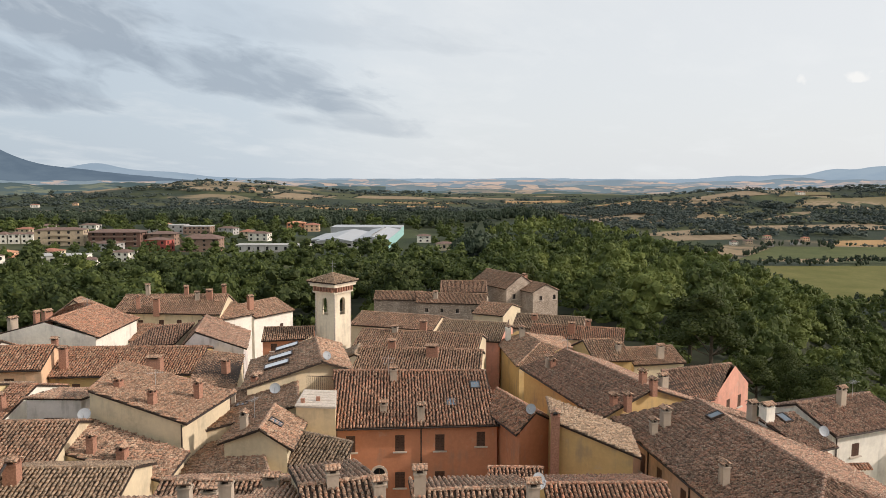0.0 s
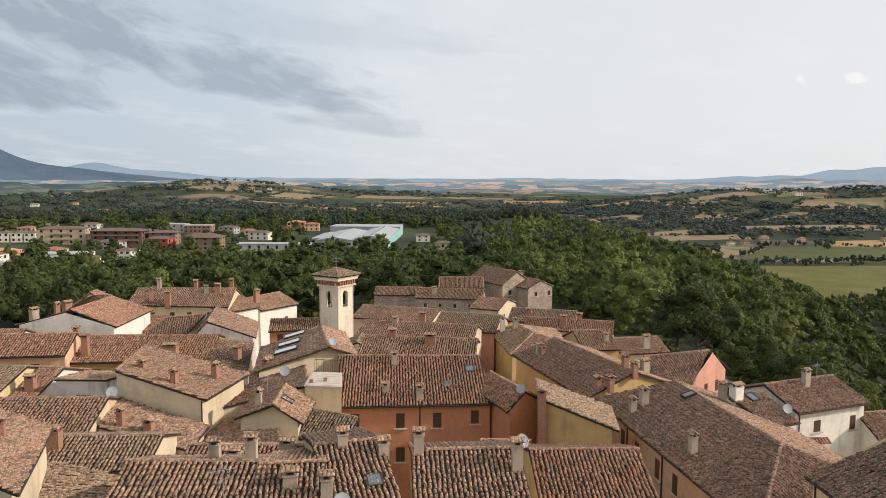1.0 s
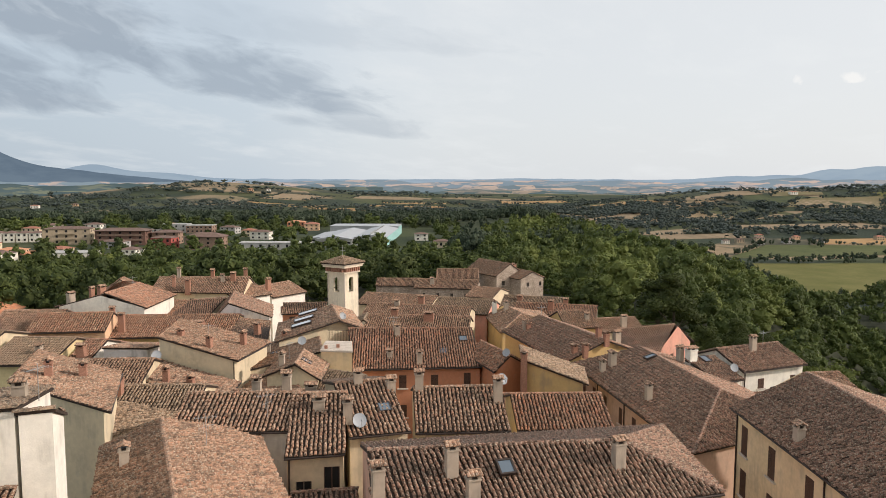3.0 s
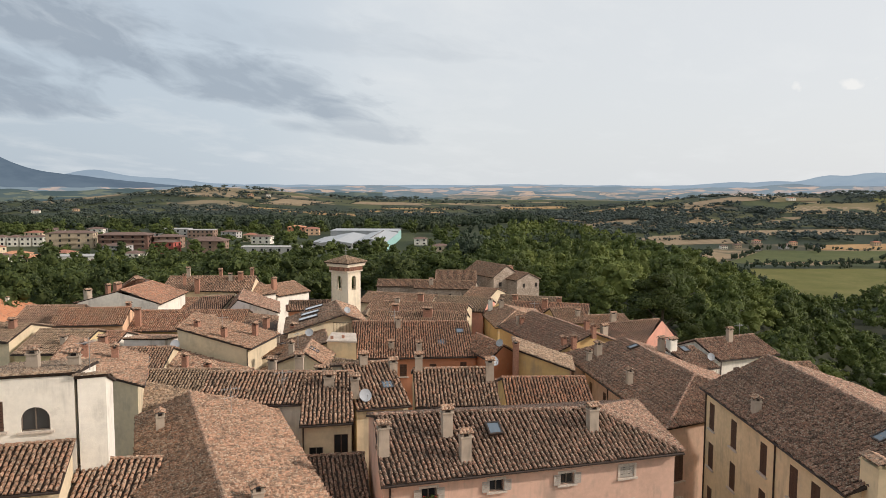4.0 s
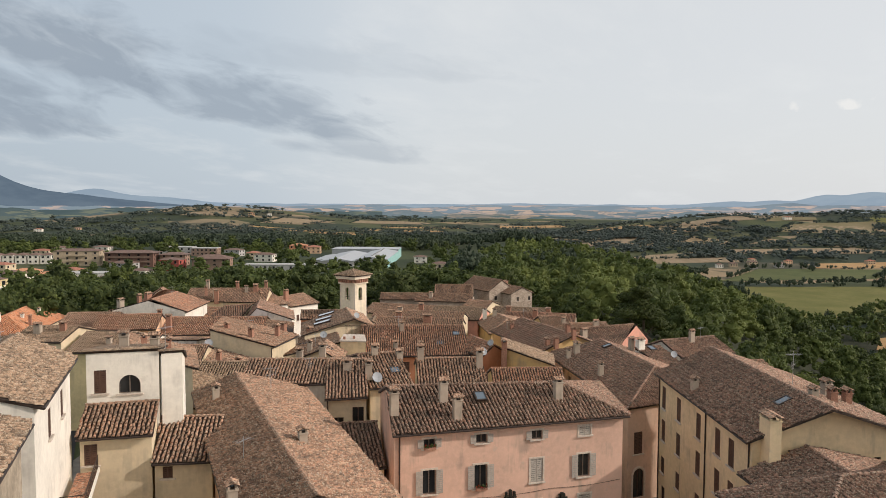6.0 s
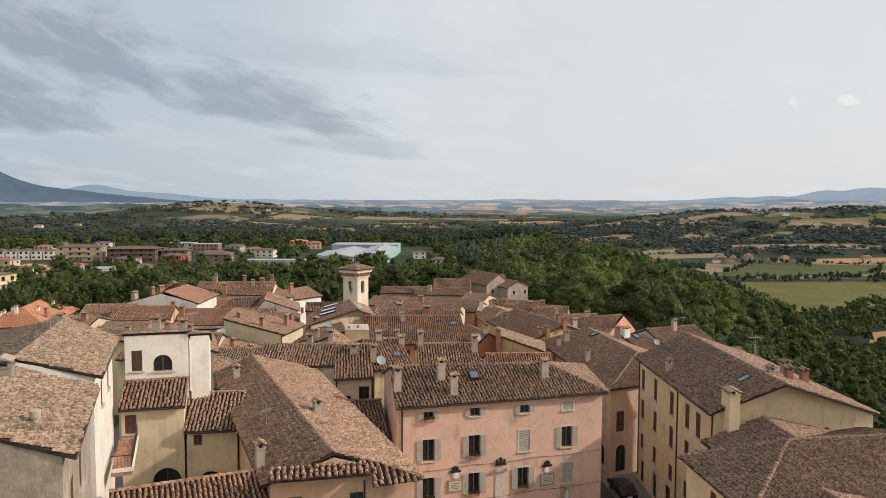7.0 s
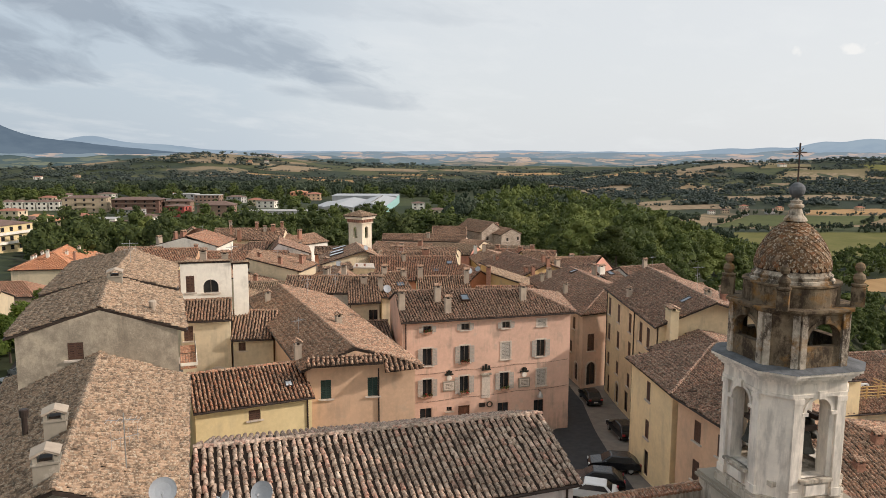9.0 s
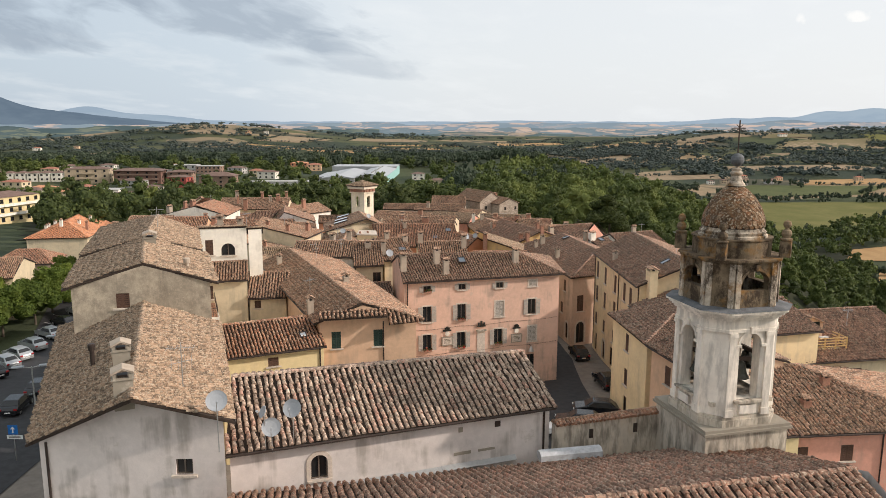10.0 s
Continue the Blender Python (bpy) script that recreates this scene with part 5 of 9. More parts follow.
# ---- the slender campanile ----
def campanile():
    cx, cy, z0 = -18.1, 78.2, -3
    t = thing("campanile", "slender cream campanile with corbelled cornice and tiled cap", "tower", at=(cx, cy, z0))
    m = turned(cx, cy, 0, radians(-31))
    c = [m @ Vector((x * 1.6, y * 1.6, 0)) for x, y in ((-1, -1), (1, -1), (1, 1), (-1, 1))]
    g = Geo()
    for i in range(4):
        skin(g, c[i], c[(i + 1) % 4], z0, 14.9, [(1.6, 10.6, 1.05, 2.3)], 0.4)
    part("shaft", g.data, "campanile", t)
    for i in range(4):
        a, b = c[i], c[(i + 1) % 4]
        u = (b - a).normalized()
        inn = Vector((-u.y, u.x, 0))
        g = Geo()
        w, zt = 0.525, 12.9
        mid = (a + b) / 2
        for sgn in (-1, 1):
            pts = [(sgn * w, zt)] + [(sgn * w * math.cos(q), zt - w + w * math.sin(q)) for q in np.linspace(0, math.pi / 2, 8)]
            top = [mid + u * x + Vector((0, 0, z)) - inn * 0.004 for x, z in pts]
            bot = [mid + u * x + Vector((0, 0, z)) + inn * 0.4 for x, z in pts]
            g.prism(*((bot, top) if sgn > 0 else (bot[::-1], top[::-1])))
        part("spandrel", g.data, "campanile", t)
        for k in range(7):
            p = a + u * (0.12 + 2.96 * k / 6) - inn * 0.22
            part("corbel", Geo().box(turned(p.x, p.y, 13.75, math.atan2(u.y, u.x)), 0.22, 0.5, 0.66).data, "brick", t, "brick corbel")
        part("rail", Geo().tube([mid - u * 0.5 + inn * 0.1 + Vector((0, 0, 11.3)), mid + u * 0.5 + inn * 0.1 + Vector((0, 0, 11.3))], 0.03).data, "rusty_iron", t)
        p = a + u * 0.06
        for zz in np.arange(max(z0, 5.5), 13.4, 0.5):
            part("quoin", Geo().box(turned(p.x, p.y, zz, math.atan2(u.y, u.x)), 0.16, 0.16, 0.46).data, "sill", t, "worn corner stone")
    part("string_course", Geo().box(m @ pose(0, 0, 13.5), 3.75, 3.75, 0.22).data, "campanile", t)
    part("cornice", Geo().box(m @ pose(0, 0, 14.38), 4.25, 4.25, 0.32).data, "campanile", t)
    part("cornice", Geo().box(m @ pose(0, 0, 14.7), 4.5, 4.5, 0.22).data, "sill", t)
    e = [tuple(m @ Vector((x * 2.42, y * 2.42, 15.0))) for x, y in ((-1, -1), (1, -1), (1, 1), (-1, 1))]
    ap = tuple(m @ Vector((0, 0, 15.95)))
    roof_on(t, [[e[i], e[(i + 1) % 4], ap] for i in range(4)], "tan", True, 0.262, 0.33, [(e[i], ap) for i in range(4)])
    g = Geo().tube([(cx, cy, 15.9), (cx, cy, 17.6)], 0.03).tube([(cx - 0.5, cy, 17.2), (cx + 0.5, cy, 17.2)], 0.02).tube([(cx - 0.35, cy, 16.8), (cx + 0.35, cy, 16.8)], 0.02)
    part("antenna", g.data, "steel", t)
    g = Geo().lathe(pose(cx, cy, 11.1), [(0.42, 0), (0.36, 0.12), (0.26, 0.45), (0.16, 0.62), (0.05, 0.7)], 14)
    part("bell", g.data, "bronze", t)


campanile()


# ---- the baroque bell tower ----
def octagon(a, c, z):
    h = a / 2
    return [Vector(p) for p in ((-h + c, -h, z), (h - c, -h, z), (h, -h + c, z), (h, h - c, z), (h - c, h, z), (-h + c, h, z), (-h, h - c, z), (-h, -h + c, z))]


def bell_tower():
    cx, cy = 14.65, -35.25
    t = thing("bell_tower", "white baroque bell tower with stained upper stage and tiled dome", "tower", at=(cx, cy, 8))
    m = turned(cx, cy, 0, radians(14.5))
    M = lambda pts: [m @ p for p in pts]

    def ring(g, a, c, z0, z1, a1=None):
        g.prism(M(octagon(a, c, z0)), M(octagon(a1 or a, c, z1)))
        return g

    part("base", Geo().box(m @ pose(0, 0, 8), 4.5, 4.5, 5.1).data, "tower_base", t, "rough cracked plinth of the tower")
    part("ledge", Geo().box(m @ pose(0, 0, 13.1), 4.8, 4.8, 0.12).box(m @ pose(0, 0, 13.22), 4.66, 4.66, 0.14).data, "stonegrey", t, "dark weathered stone ledge")
    part("plinth", ring(ring(Geo(), 4.26, 0.8, 13.36, 13.7), 4.14, 0.8, 13.7, 13.86).data, "tower_base", t)
    a, c = 3.95, 0.8
    z0, z1 = 13.86, 18.02

    def stage(a, c, z0, z1, hole, mat, name, depth):
        """Eight walls; the four wide ones have an arched opening: foot, top, half width, rise."""
        o = M(octagon(a, c, 0))
        g = Geo()
        for i in range(8):
            p, q = o[i], o[(i + 1) % 8]
            L = (q - p).length
            if i % 2 == 0:
                skin(g, p, q, z0, z1, [(L / 2, hole[0], 2 * hole[2], hole[1] - hole[0])], depth)
            else:
                skin(g, p, q, z0, z1)
        part(name, g.data, mat, t)
        for i in range(0, 8, 2):
            p, q = o[i], o[(i + 1) % 8]
            u = (q - p).normalized()
            inn = Vector((-u.y, u.x, 0))
            mid = (p + q) / 2
            w, zt, rise = hole[2], hole[1], hole[3]
            arc = [(w * math.cos(k), zt - rise + rise * math.sin(k)) for k in np.linspace(0, math.pi, 19)]
            g = Geo()
            for sgn in (-1, 1):
                pts = [(sgn * w, zt + 0.003)] + [(sgn * x, z) for x, z in arc[:10]]
                top = [mid + u * x + Vector((0, 0, z)) - inn * 0.004 for x, z in pts]
                bot = [mid + u * x + Vector((0, 0, z)) + inn * depth for x, z in pts]
                g.prism(*((bot, top) if sgn > 0 else (bot[::-1], top[::-1])))
            part("spandrel", g.data, mat, t)
            k = 0.13
            big = [((w + k) * math.cos(j), zt - rise + (rise + k) * math.sin(j)) for j in np.linspace(0, math.pi, 19)]
            up = lambda line: [mid + u * x + Vector((0, 0, z)) for x, z in line]
            g = band(up(arc), up(big), -inn * 0.07)
            f = mid + Vector((0, 0, zt + k - 0.12)) - inn * 0.05
            part("keystone", Geo().box(turned(f.x, f.y, f.z, math.atan2(u.y, u.x)), 0.24, 0.26, 0.3).data, mat, t)
            part("archivolt", g.data, mat, t, "moulded arch")
            yield i, p, q, u, inn, mid

    for i, p, q, u, inn, mid in stage(a, c, z0, z1, (14.66, 17.95, 0.56, 0.56), "tower_low", "belfry", 0.55):
        ang = math.atan2(u.y, u.x)
        L = (q - p).length
        for k in (0.19, L - 0.19):
            f = p + u * k - inn * 0.03
            g = Geo().box(turned(f.x, f.y, z0, ang), 0.38, 0.16, z1 - z0)
            g.box(turned(f.x, f.y, z0, ang), 0.46, 0.26, 0.34)
            g.box(turned(f.x, f.y, z1 - 0.22, ang), 0.46, 0.24, 0.2)
            part("pilaster", g.data, "tower_low", t)
        for sx in (-0.66, 0.66):
            f = mid + u * sx - inn * 0.03
            part("impost", Geo().box(turned(f.x, f.y, 17.28, ang), 0.26, 0.2, 0.14).data, "tower_low", t)
        f = mid - inn * 0.08
        part("sill", Geo().box(turned(f.x, f.y, 14.54, ang), 1.5, 0.3, 0.12).data, "tower_base", t)
        part("panel", Geo().box(turned(f.x, f.y, 14.0, ang), 0.9, 0.2, 0.42).data, "tower_low", t)
    part("entablature", ring(ring(ring(Geo(), 4.15, 0.83, 18.02, 18.16), 4.05, 0.8, 18.16, 18.62), 4.3, 0.85, 18.62, 18.74).data, "tower_low", t)
    part("cornice", ring(ring(ring(Geo(), 4.5, 0.9, 18.74, 18.86), 4.75, 0.95, 18.86, 19.0), 5.0, 1.0, 19.0, 19.1).data, "tower_low", t)
    part("lead_skirt", ring(Geo(), 5.06, 1.0, 19.1, 19.2, 4.2).data, "lead", t, "grey lead sheet over the cornice")
    a2, c2 = 3.95, 0.95
    for i, p, q, u, inn, mid in stage(a2, c2, 19.18, 21.3, (20.0, 20.95, 0.72, 0.6), "tower_top", "upper_stage", 0.35):
        pass
    o = M(octagon(a2 + 0.05, c2, 0))
    for i in range(8):
        p, q = o[i], o[(i + 1) % 8]
        u = (q - p).normalized()
        ang = math.atan2(u.y, u.x)
        for k in ((0.16, (q - p).length - 0.16) if i % 2 else (0.12, (q - p).length - 0.12)):
            f = p + u * k
            part("pilaster", Geo().box(turned(f.x, f.y, 19.2, ang), 0.26, 0.16, 2.1).data, "tower_pier", t)
    part("cornice", ring(ring(Geo(), 4.2, 1.0, 21.3, 21.4), 4.4, 1.05, 21.4, 21.5).data, "tower_top", t, "dark stained cornice")
    mm = m
    part("drum", Geo().lathe(mm, [(1.82, 21.5), (1.82, 22.25), (1.88, 22.3), (1.88, 22.36)], 32).data, "tower_top", t, "rust-stained drum")
    part("drum_moulding", Geo().lathe(mm, [(1.60, 22.36), (1.60, 22.46), (1.50, 22.5), (1.54, 22.62), (1.44, 22.7), (1.42, 22.8)], 32).data, "tower_pier", t)
    for k in range(4):
        an = radians(45 + 90 * k)
        r = 2.42
        q = m @ pose(r * math.cos(an), r * math.sin(an), 0)
        g = Geo().box(q @ pose(0, 0, 21.5, 0, 0, math.degrees(an)), 0.5, 0.42, 0.75)
        u = part("urn_pedestal", g.data, "tower_top", t)
        part("urn", Geo().lathe(q, [(0.22, 22.25), (0.28, 22.32), (0.28, 22.38), (0.16, 22.42), (0.24, 22.6), (0.2, 22.75), (0.1, 22.82), (0.08, 22.88)], 14).lathe(q, [(0.03, 22.86), (0.15, 22.92), (0.19, 23.05), (0.15, 23.18), (0.03, 23.25)], 14).data, "tower_top", u)
    prof = [(1.36, 22.78), (1.38, 23.05), (1.30, 23.4), (1.14, 23.78), (0.91, 24.15), (0.63, 24.45), (0.38, 24.68), (0.32, 24.8)]
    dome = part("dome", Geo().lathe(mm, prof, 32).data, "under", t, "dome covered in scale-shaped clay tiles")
    SCALES.append((dome, m, prof))
    part("lantern", Geo().lathe(mm, [(0.46, 24.76), (0.42, 24.86), (0.3, 25.0), (0.22, 25.25), (0.3, 25.32), (0.3, 25.4), (0.2, 25.46), (0.24, 25.56), (0.1, 25.62), (0.06, 25.7)], 20).data, "tower_pier", t)
    part("ball", Geo().lathe(mm, [(0.04, 25.68), (0.18, 25.73), (0.28, 25.86), (0.31, 26.0), (0.28, 26.14), (0.18, 26.26), (0.04, 26.31)], 20).data, "lead", t, "grey metal ball")
    g = Geo().tube([m @ Vector((0, 0, 26.3)), m @ Vector((0, 0, 27.88))], 0.035, 8)
    g.tube([m @ Vector((-0.32, 0, 27.5)), m @ Vector((0.32, 0, 27.5))], 0.03, 6)
    for k in range(4):
        d = Vector((math.cos(radians(45 + 90 * k)) * 0.24, 0, math.sin(radians(45 + 90 * k)) * 0.24))
        g.tube([m @ Vector((0, 0, 27.5)), m @ (Vector((0, 0, 27.5)) + d)], 0.015, 5)
    part("cross", g.data, "rusty_iron", t, "iron cross with rays")
    # bells in the openings
    for ang, wheel in ((-90, False), (180, True), (90, False), (0, False)):
        b = m @ pose(1.35 * math.cos(radians(ang)), 1.35 * math.sin(radians(ang)), 0)
        g = Geo().lathe(b, [(0.44, 15.55), (0.42, 15.62), (0.32, 15.8), (0.26, 16.1), (0.22, 16.3), (0.1, 16.4)], 18)
        bell = part("bell", g.data, "bronze", t, "dark bronze bell")
        bb = b @ pose(0, 0, 0, 0, 0, ang)
        g = Geo().box(bb @ pose(0, 0, 16.38), 0.16, 1.05, 0.2)
        part("yoke", g.data, "rusty_iron", bell)
        if wheel:
            pts = [bb @ Vector((-0.1, 0.5 * math.cos(k), 16.45 + 0.5 * math.sin(k))) for k in np.linspace(0, 2 * math.pi, 25)]
            g = Geo().tube(pts, 0.03, 5)
            for k in range(6):
                g.tube([bb @ Vector((-0.1, 0, 16.45)), pts[k * 4]], 0.018, 4)
            part("bell_wheel", g.data, "rusty_iron", bell)
    part("floor", Geo().box(m @ pose(0, 0, 14.3), 3.4, 3.4, 0.2).data, "tower_base", t)


SCALES = []
bell_tower()

# ---- chimneys and roof windows ----
chimney("mid", -17.8, 5.6, 12.5, 1.5)
chimney("mid", -9.0, -5.1, 13.0, 1.1)
chimney("mid", -10.8, -12.8, 12.1, 1.8)
chimney("arch", -22.5, 1.1, 17.5, 1.2)
chimney("arch", -20.75, 1.9, 17.2, 1.2)
chimney("a2", -26.3, 31.6, 9.4, 1.9, "brick")
chimney("a3", -32.1, 55.9, 8.8, 1.8, "brick")
chimney("a1", -23.9, 35.9, 11.6, 1.5, "brick")
chimney("a1", -27.4, 38.0, 12.2, 1.0, "brick")
chimney("a1", -21.5, 38.6, 11.3, 1.7, "brick")
chimney("x1", -19.2, 45.6, 9.7, 1.9, "brick")
chimney("a3", -44.0, 58.3, 9.7, 2.2, "brick")
chimney("h2", -39.9, 88.3, 10.6, 1.4)
chimney("h2", -45.0, 85.5, 9.7, 2.2)
chimney("h2", -47.5, 89.0, 11.3, 1.7)
chimney("f1b", -7.3, 13.0, 12.9, 1.4)
chimney("f1", -13.9, 16.4, 13.3, 1.3)
chimney("f1", -11.7, 15.6, 13.7, 1.5)
chimney("f2", -7.4, 18.2, 13.4, 1.2)
chimney("f2", -5.1, 17.9, 13.2, 0.8)
chimney("f2b", 2.2, 17.6, 12.5, 2.0)
chimney("f2b", -3.2, 18.6, 12.9, 1.7)
chimney("red", -7.1, 46.2, 10.8, 1.4)
chimney("red", -4.4, 41.0, 9.1, 1.5)
chimney("red", -7.5, 41.9, 9.4, 1.0)
chimney("pink", -4.1, 1.1, 13.4, 1.6)
chimney("pink", -0.8, 3.0, 13.8, 1.4)
chimney("pink", 0.2, 1.4, 12.8, 1.7)
chimney("pink", 7.5, 4.7, 13.2, 1.8)
chimney("yh", 19.5, 11.3, 12.2, 1.3)
chimney("yh", 24.6, 2.2, 14.0, 0.7)
chimney("yh", 20.45, -0.75, 9.3, 4.5, "sand", 1.5, 0.75)
chimney("l2", 15.5, 29.3, 9.1, 1.7)
chimney("l2", 13.5, 38.6, 8.9, 1.5)
chimney("l1", 12.7, 43.7, 9.5, 1.3, "brick")
chimney("l1", 11.7, 44.5, 9.2, 1.3, "brick")
chimney("l1", 15.1, 44.9, 10.5, 1.3, "brick")
chimney("l1", 14.6, 46.5, 10.6, 1.5, "brick")
chimney("l1", 8.0, 56.2, 9.3, 1.2, "brick")
chimney("w1", 29.0, 41.4, 10.5, 1.8)
chimney("w2", 21.1, 39.2, 10.4, 1.2)
chimney("lw", -14.15, -38.9, 16.8, 1.2, "slab", 0.72, 0.75)
chimney("lw", -12.3, -42.75, 16.8, 1.3, "slab", 0.72, 0.75)


def flue_pipe(key, x, y, z, h, r, mat):
    t = HOUSES[key][0]
    f = part("flue_pipe", Geo().lathe(pose(x, y, z - 0.3), [(r, 0), (r, h + 0.2)], 12).data, mat, t, "round metal flue")
    part("cowl", Geo().lathe(pose(x, y, z + h - 0.1), [(r * 1.5, 0), (r * 1.6, 0.28), (r * 1.2, 0.32)], 12).data, mat, f)


flue_pipe("lw", -16.4, -37.2, 16.2, 0.8, 0.11, "dark_metal")
flue_pipe("ws", -15.8, -26.0, 18.75, 0.35, 0.13, "chimneyplaster")
chimney("ws", -20.2, -21.0, 19.3, 0.9, "slab", 1.0, 0.8)
chimney("o1", -80.1, 85.7, 4.0, 2.8, "brick")
chimney("q2", 27.8, -20.3, 8.7, 1.5, "brick")
chimney("q2", 25.4, -22.7, 8.0, 1.4, "brick")
skylight("red", -0.0, 45.7, 10.5)
skylight("red", -2.0, 43.3, 9.7)
skylight("a6", -30.3, 34.1, 11.0)
skylight("f2", -5.3, 15.5, 12.6)
skylight("pink", 1.8, 3.4, 13.6, 0.75, 0.8)
skylight("v1", -14.7, 35.5, 10.5)
skylight("x1", -19.3, 42.3, 9.6)
skylight("b3", -10.9, -15.5, 11.1, 0.5, 0.6, True)
skylight("l2", 18.0, 38.3, 10.5)
skylight("w2", 23.5, 39.1, 10.1)
skylight("yh", 22.7, 2.5, 13.7)
chimney("a8", -28.0, 16.6, 14.2, 1.5, "brick")
chimney("a8", -26.2, 17.6, 13.9, 1.3, "brick")
chimney("h2", -37.0, 91.5, 10.7, 2.0, "brick")
chimney("h2", -42.0, 89.6, 11.0, 1.7, "brick")
chimney("h1", -50.5, 66.0, 11.5, 1.6, "brick")
chimney("v1", -16.8, 34.8, 10.1, 1.8)
chimney("wb1", -37.0, 88.0, 9.2, 1.6, "brick")
chimney("h1b", -44.0, 78.0, 11.6, 1.5, "brick")
chimney("n2", 19.5, -17.0, 10.6, 1.1)
for x_, y_, z_ in ((-18.03, 48.84, 11.12), (-18.38, 51.7, 11.18), (-18.6, 55.1, 11.3)):
    skylight("skyl", x_, y_, z_ + 0.2, 1.5, 2.2, True)
for key_, x_, y_, z_, h_, kind_, w_ in (("a3", -32.1, 55.3, 8.7, 2.1, "brick", 1.35), ("a3", -41.6, 55.6, 9.0, 2.7, "brick", 0.7), ("h1", -54.0, 67.0, 10.0, 2.4, "plaster", 0.9), ("h1", -48.6, 64.9, 11.9, 1.6, "brick", 0.9),
                                       ("h2", -44.4, 84.6, 9.3, 2.6, "brick", 0.8), ("h2", -38.2, 88.6, 10.7, 1.6, "brick", 0.8), ("wb1", -33.4, 92.6, 8.9, 2.0, "brick", 0.8), ("a7", -27.3, 24.6, 10.5, 1.8, "brick", 0.8),
                                       ("x1", -20.2, 43.0, 9.5, 1.3, "plaster", 0.4), ("n13", -24.6, 54.4, 8.9, 1.8, "brick", 0.7), ("x1", -19.4, 47.4, 9.5, 1.8, "plaster", 1.0), ("l1", 7.7, 56.6, 9.3, 1.5, "plaster", 0.7), ("e", 4.9, 77.0, 7.3, 2.6, "white", 0.75), ("e", 6.6, 76.2, 8.1, 1.7, "plaster", 0.75), ("s2", -6.2, 124.0, 5.0, 1.9, "plaster", 0.8),
                                       ("j1", -9.4, 72.6, 9.3, 1.1, "plaster", 0.7), ("j1", -5.9, 73.6, 9.6, 1.3, "brick", 0.8), ("j2", -4.2, 58.6, 9.9, 1.4, "brick", 1.2), ("j2", -8.6, 60.3, 10.2, 1.2, "brick", 0.8), ("s6", 14.9, 88.6, 6.0, 2.0, "brick", 0.9), ("s6", 17.6, 90.4, 6.5, 1.4, "brick", 0.8),
                                       ("st1", 11.2, 148.6, 5.0, 2.4, "brick", 1.0), ("st1", 13.4, 149.6, 4.8, 2.4, "brick", 1.0), ("c", 23.1, 71.8, 7.0, 1.6, "plaster", 0.8), ("t1", 17.2, 49.4, 9.4, 1.6, "plaster", 0.75), ("l2", 14.6, 39.4, 9.3, 1.8, "plaster", 0.75), ("n3", -52.6, 41.8, 10.7, 1.8, "plaster", 0.8),
                                       ("n3", -49.8, 42.6, 10.9, 1.6, "brick", 0.7), ("r1r", -39.3, 41.8, 9.0, 1.9, "brick", 0.8), ("r1t", -43.0, 40.6, 9.6, 1.4, "plaster", 0.6), ("a2", -24.0, 31.2, 9.3, 1.2, "brick", 0.7), ("n5", -14.6, 21.6, 10.5, 1.7, "plaster", 0.8), ("n5", -11.5, 22.3, 10.8, 1.8, "plaster", 0.8),
                                       ("f1b", -9.2, 13.6, 13.0, 1.2, "plaster", 0.7), ("s5", 10.8, 101.5, 5.3, 1.3, "brick", 0.9), ("d", 17.2, 68.2, 8.3, 1.2, "plaster", 0.6), ("w2", 22.0, 38.6, 10.2, 1.5, "white", 0.9), ("yh", 26.6, 3.6, 13.6, 1.0, "brick", 0.6), ("yh", 29.2, 6.5, 12.8, 1.0, "brick", 0.6), ("yh", 27.6, 6.4, 13.4, 1.1, "plaster", 0.7)):
    chimney(key_, x_, y_, z_, h_, kind_, w_, w_ * 0.8)
chimney("yel", 5.6, 35.45, 6.4, 5.3, "brick", 0.75, 0.6)

# ---- trees ----


def leaf_cloud(seed, blobs, leaves, size):
    """Triangular leaf clumps on a few overlapping lobes; each lobe is (x, y, z, radius)."""
    r = np.random.default_rng(seed)
    out = []
    B = np.array(blobs)
    for k, (bx, by, bz, br) in enumerate(blobs):
        n = int(leaves * (br ** 2))
        d = r.normal(0, 1, (n, 3))
        d /= np.linalg.norm(d, axis=1)[:, None]
        d[:, 2] = np.where(d[:, 2] < -0.2, -d[:, 2], d[:, 2])
        rad = br * (0.74 + 0.40 * r.random(n) ** 1.4)
        c = np.array((bx, by, bz)) + d * rad[:, None] * np.array((1, 1, 0.9))
        # leaves deep inside another lobe would never show
        keep = np.ones(n, bool)
        for q in range(len(B)):
            if q != k:
                keep &= np.linalg.norm((c - B[q, :3]) / np.array((1, 1, 0.9)), axis=1) > B[q, 3] * 0.74
        c, d = c[keep], d[keep]
        n = len(c)
        nrm = d + r.normal(0, 0.48, (n, 3))
        nrm /= np.linalg.norm(nrm, axis=1)[:, None]
        t = np.cross(nrm, r.normal(0, 1, (n, 3)))
        t /= np.linalg.norm(t, axis=1)[:, None]
        b = np.cross(nrm, t)
        s = (size * (0.7 + 0.9 * r.random(n)))[:, None]
        out.append(np.stack([c - t * s, c + t * s * 0.45 - b * s * 0.85, c + t * s * 0.6 + b * s * 0.8], 1))
    return np.concatenate(out)


ICO = None


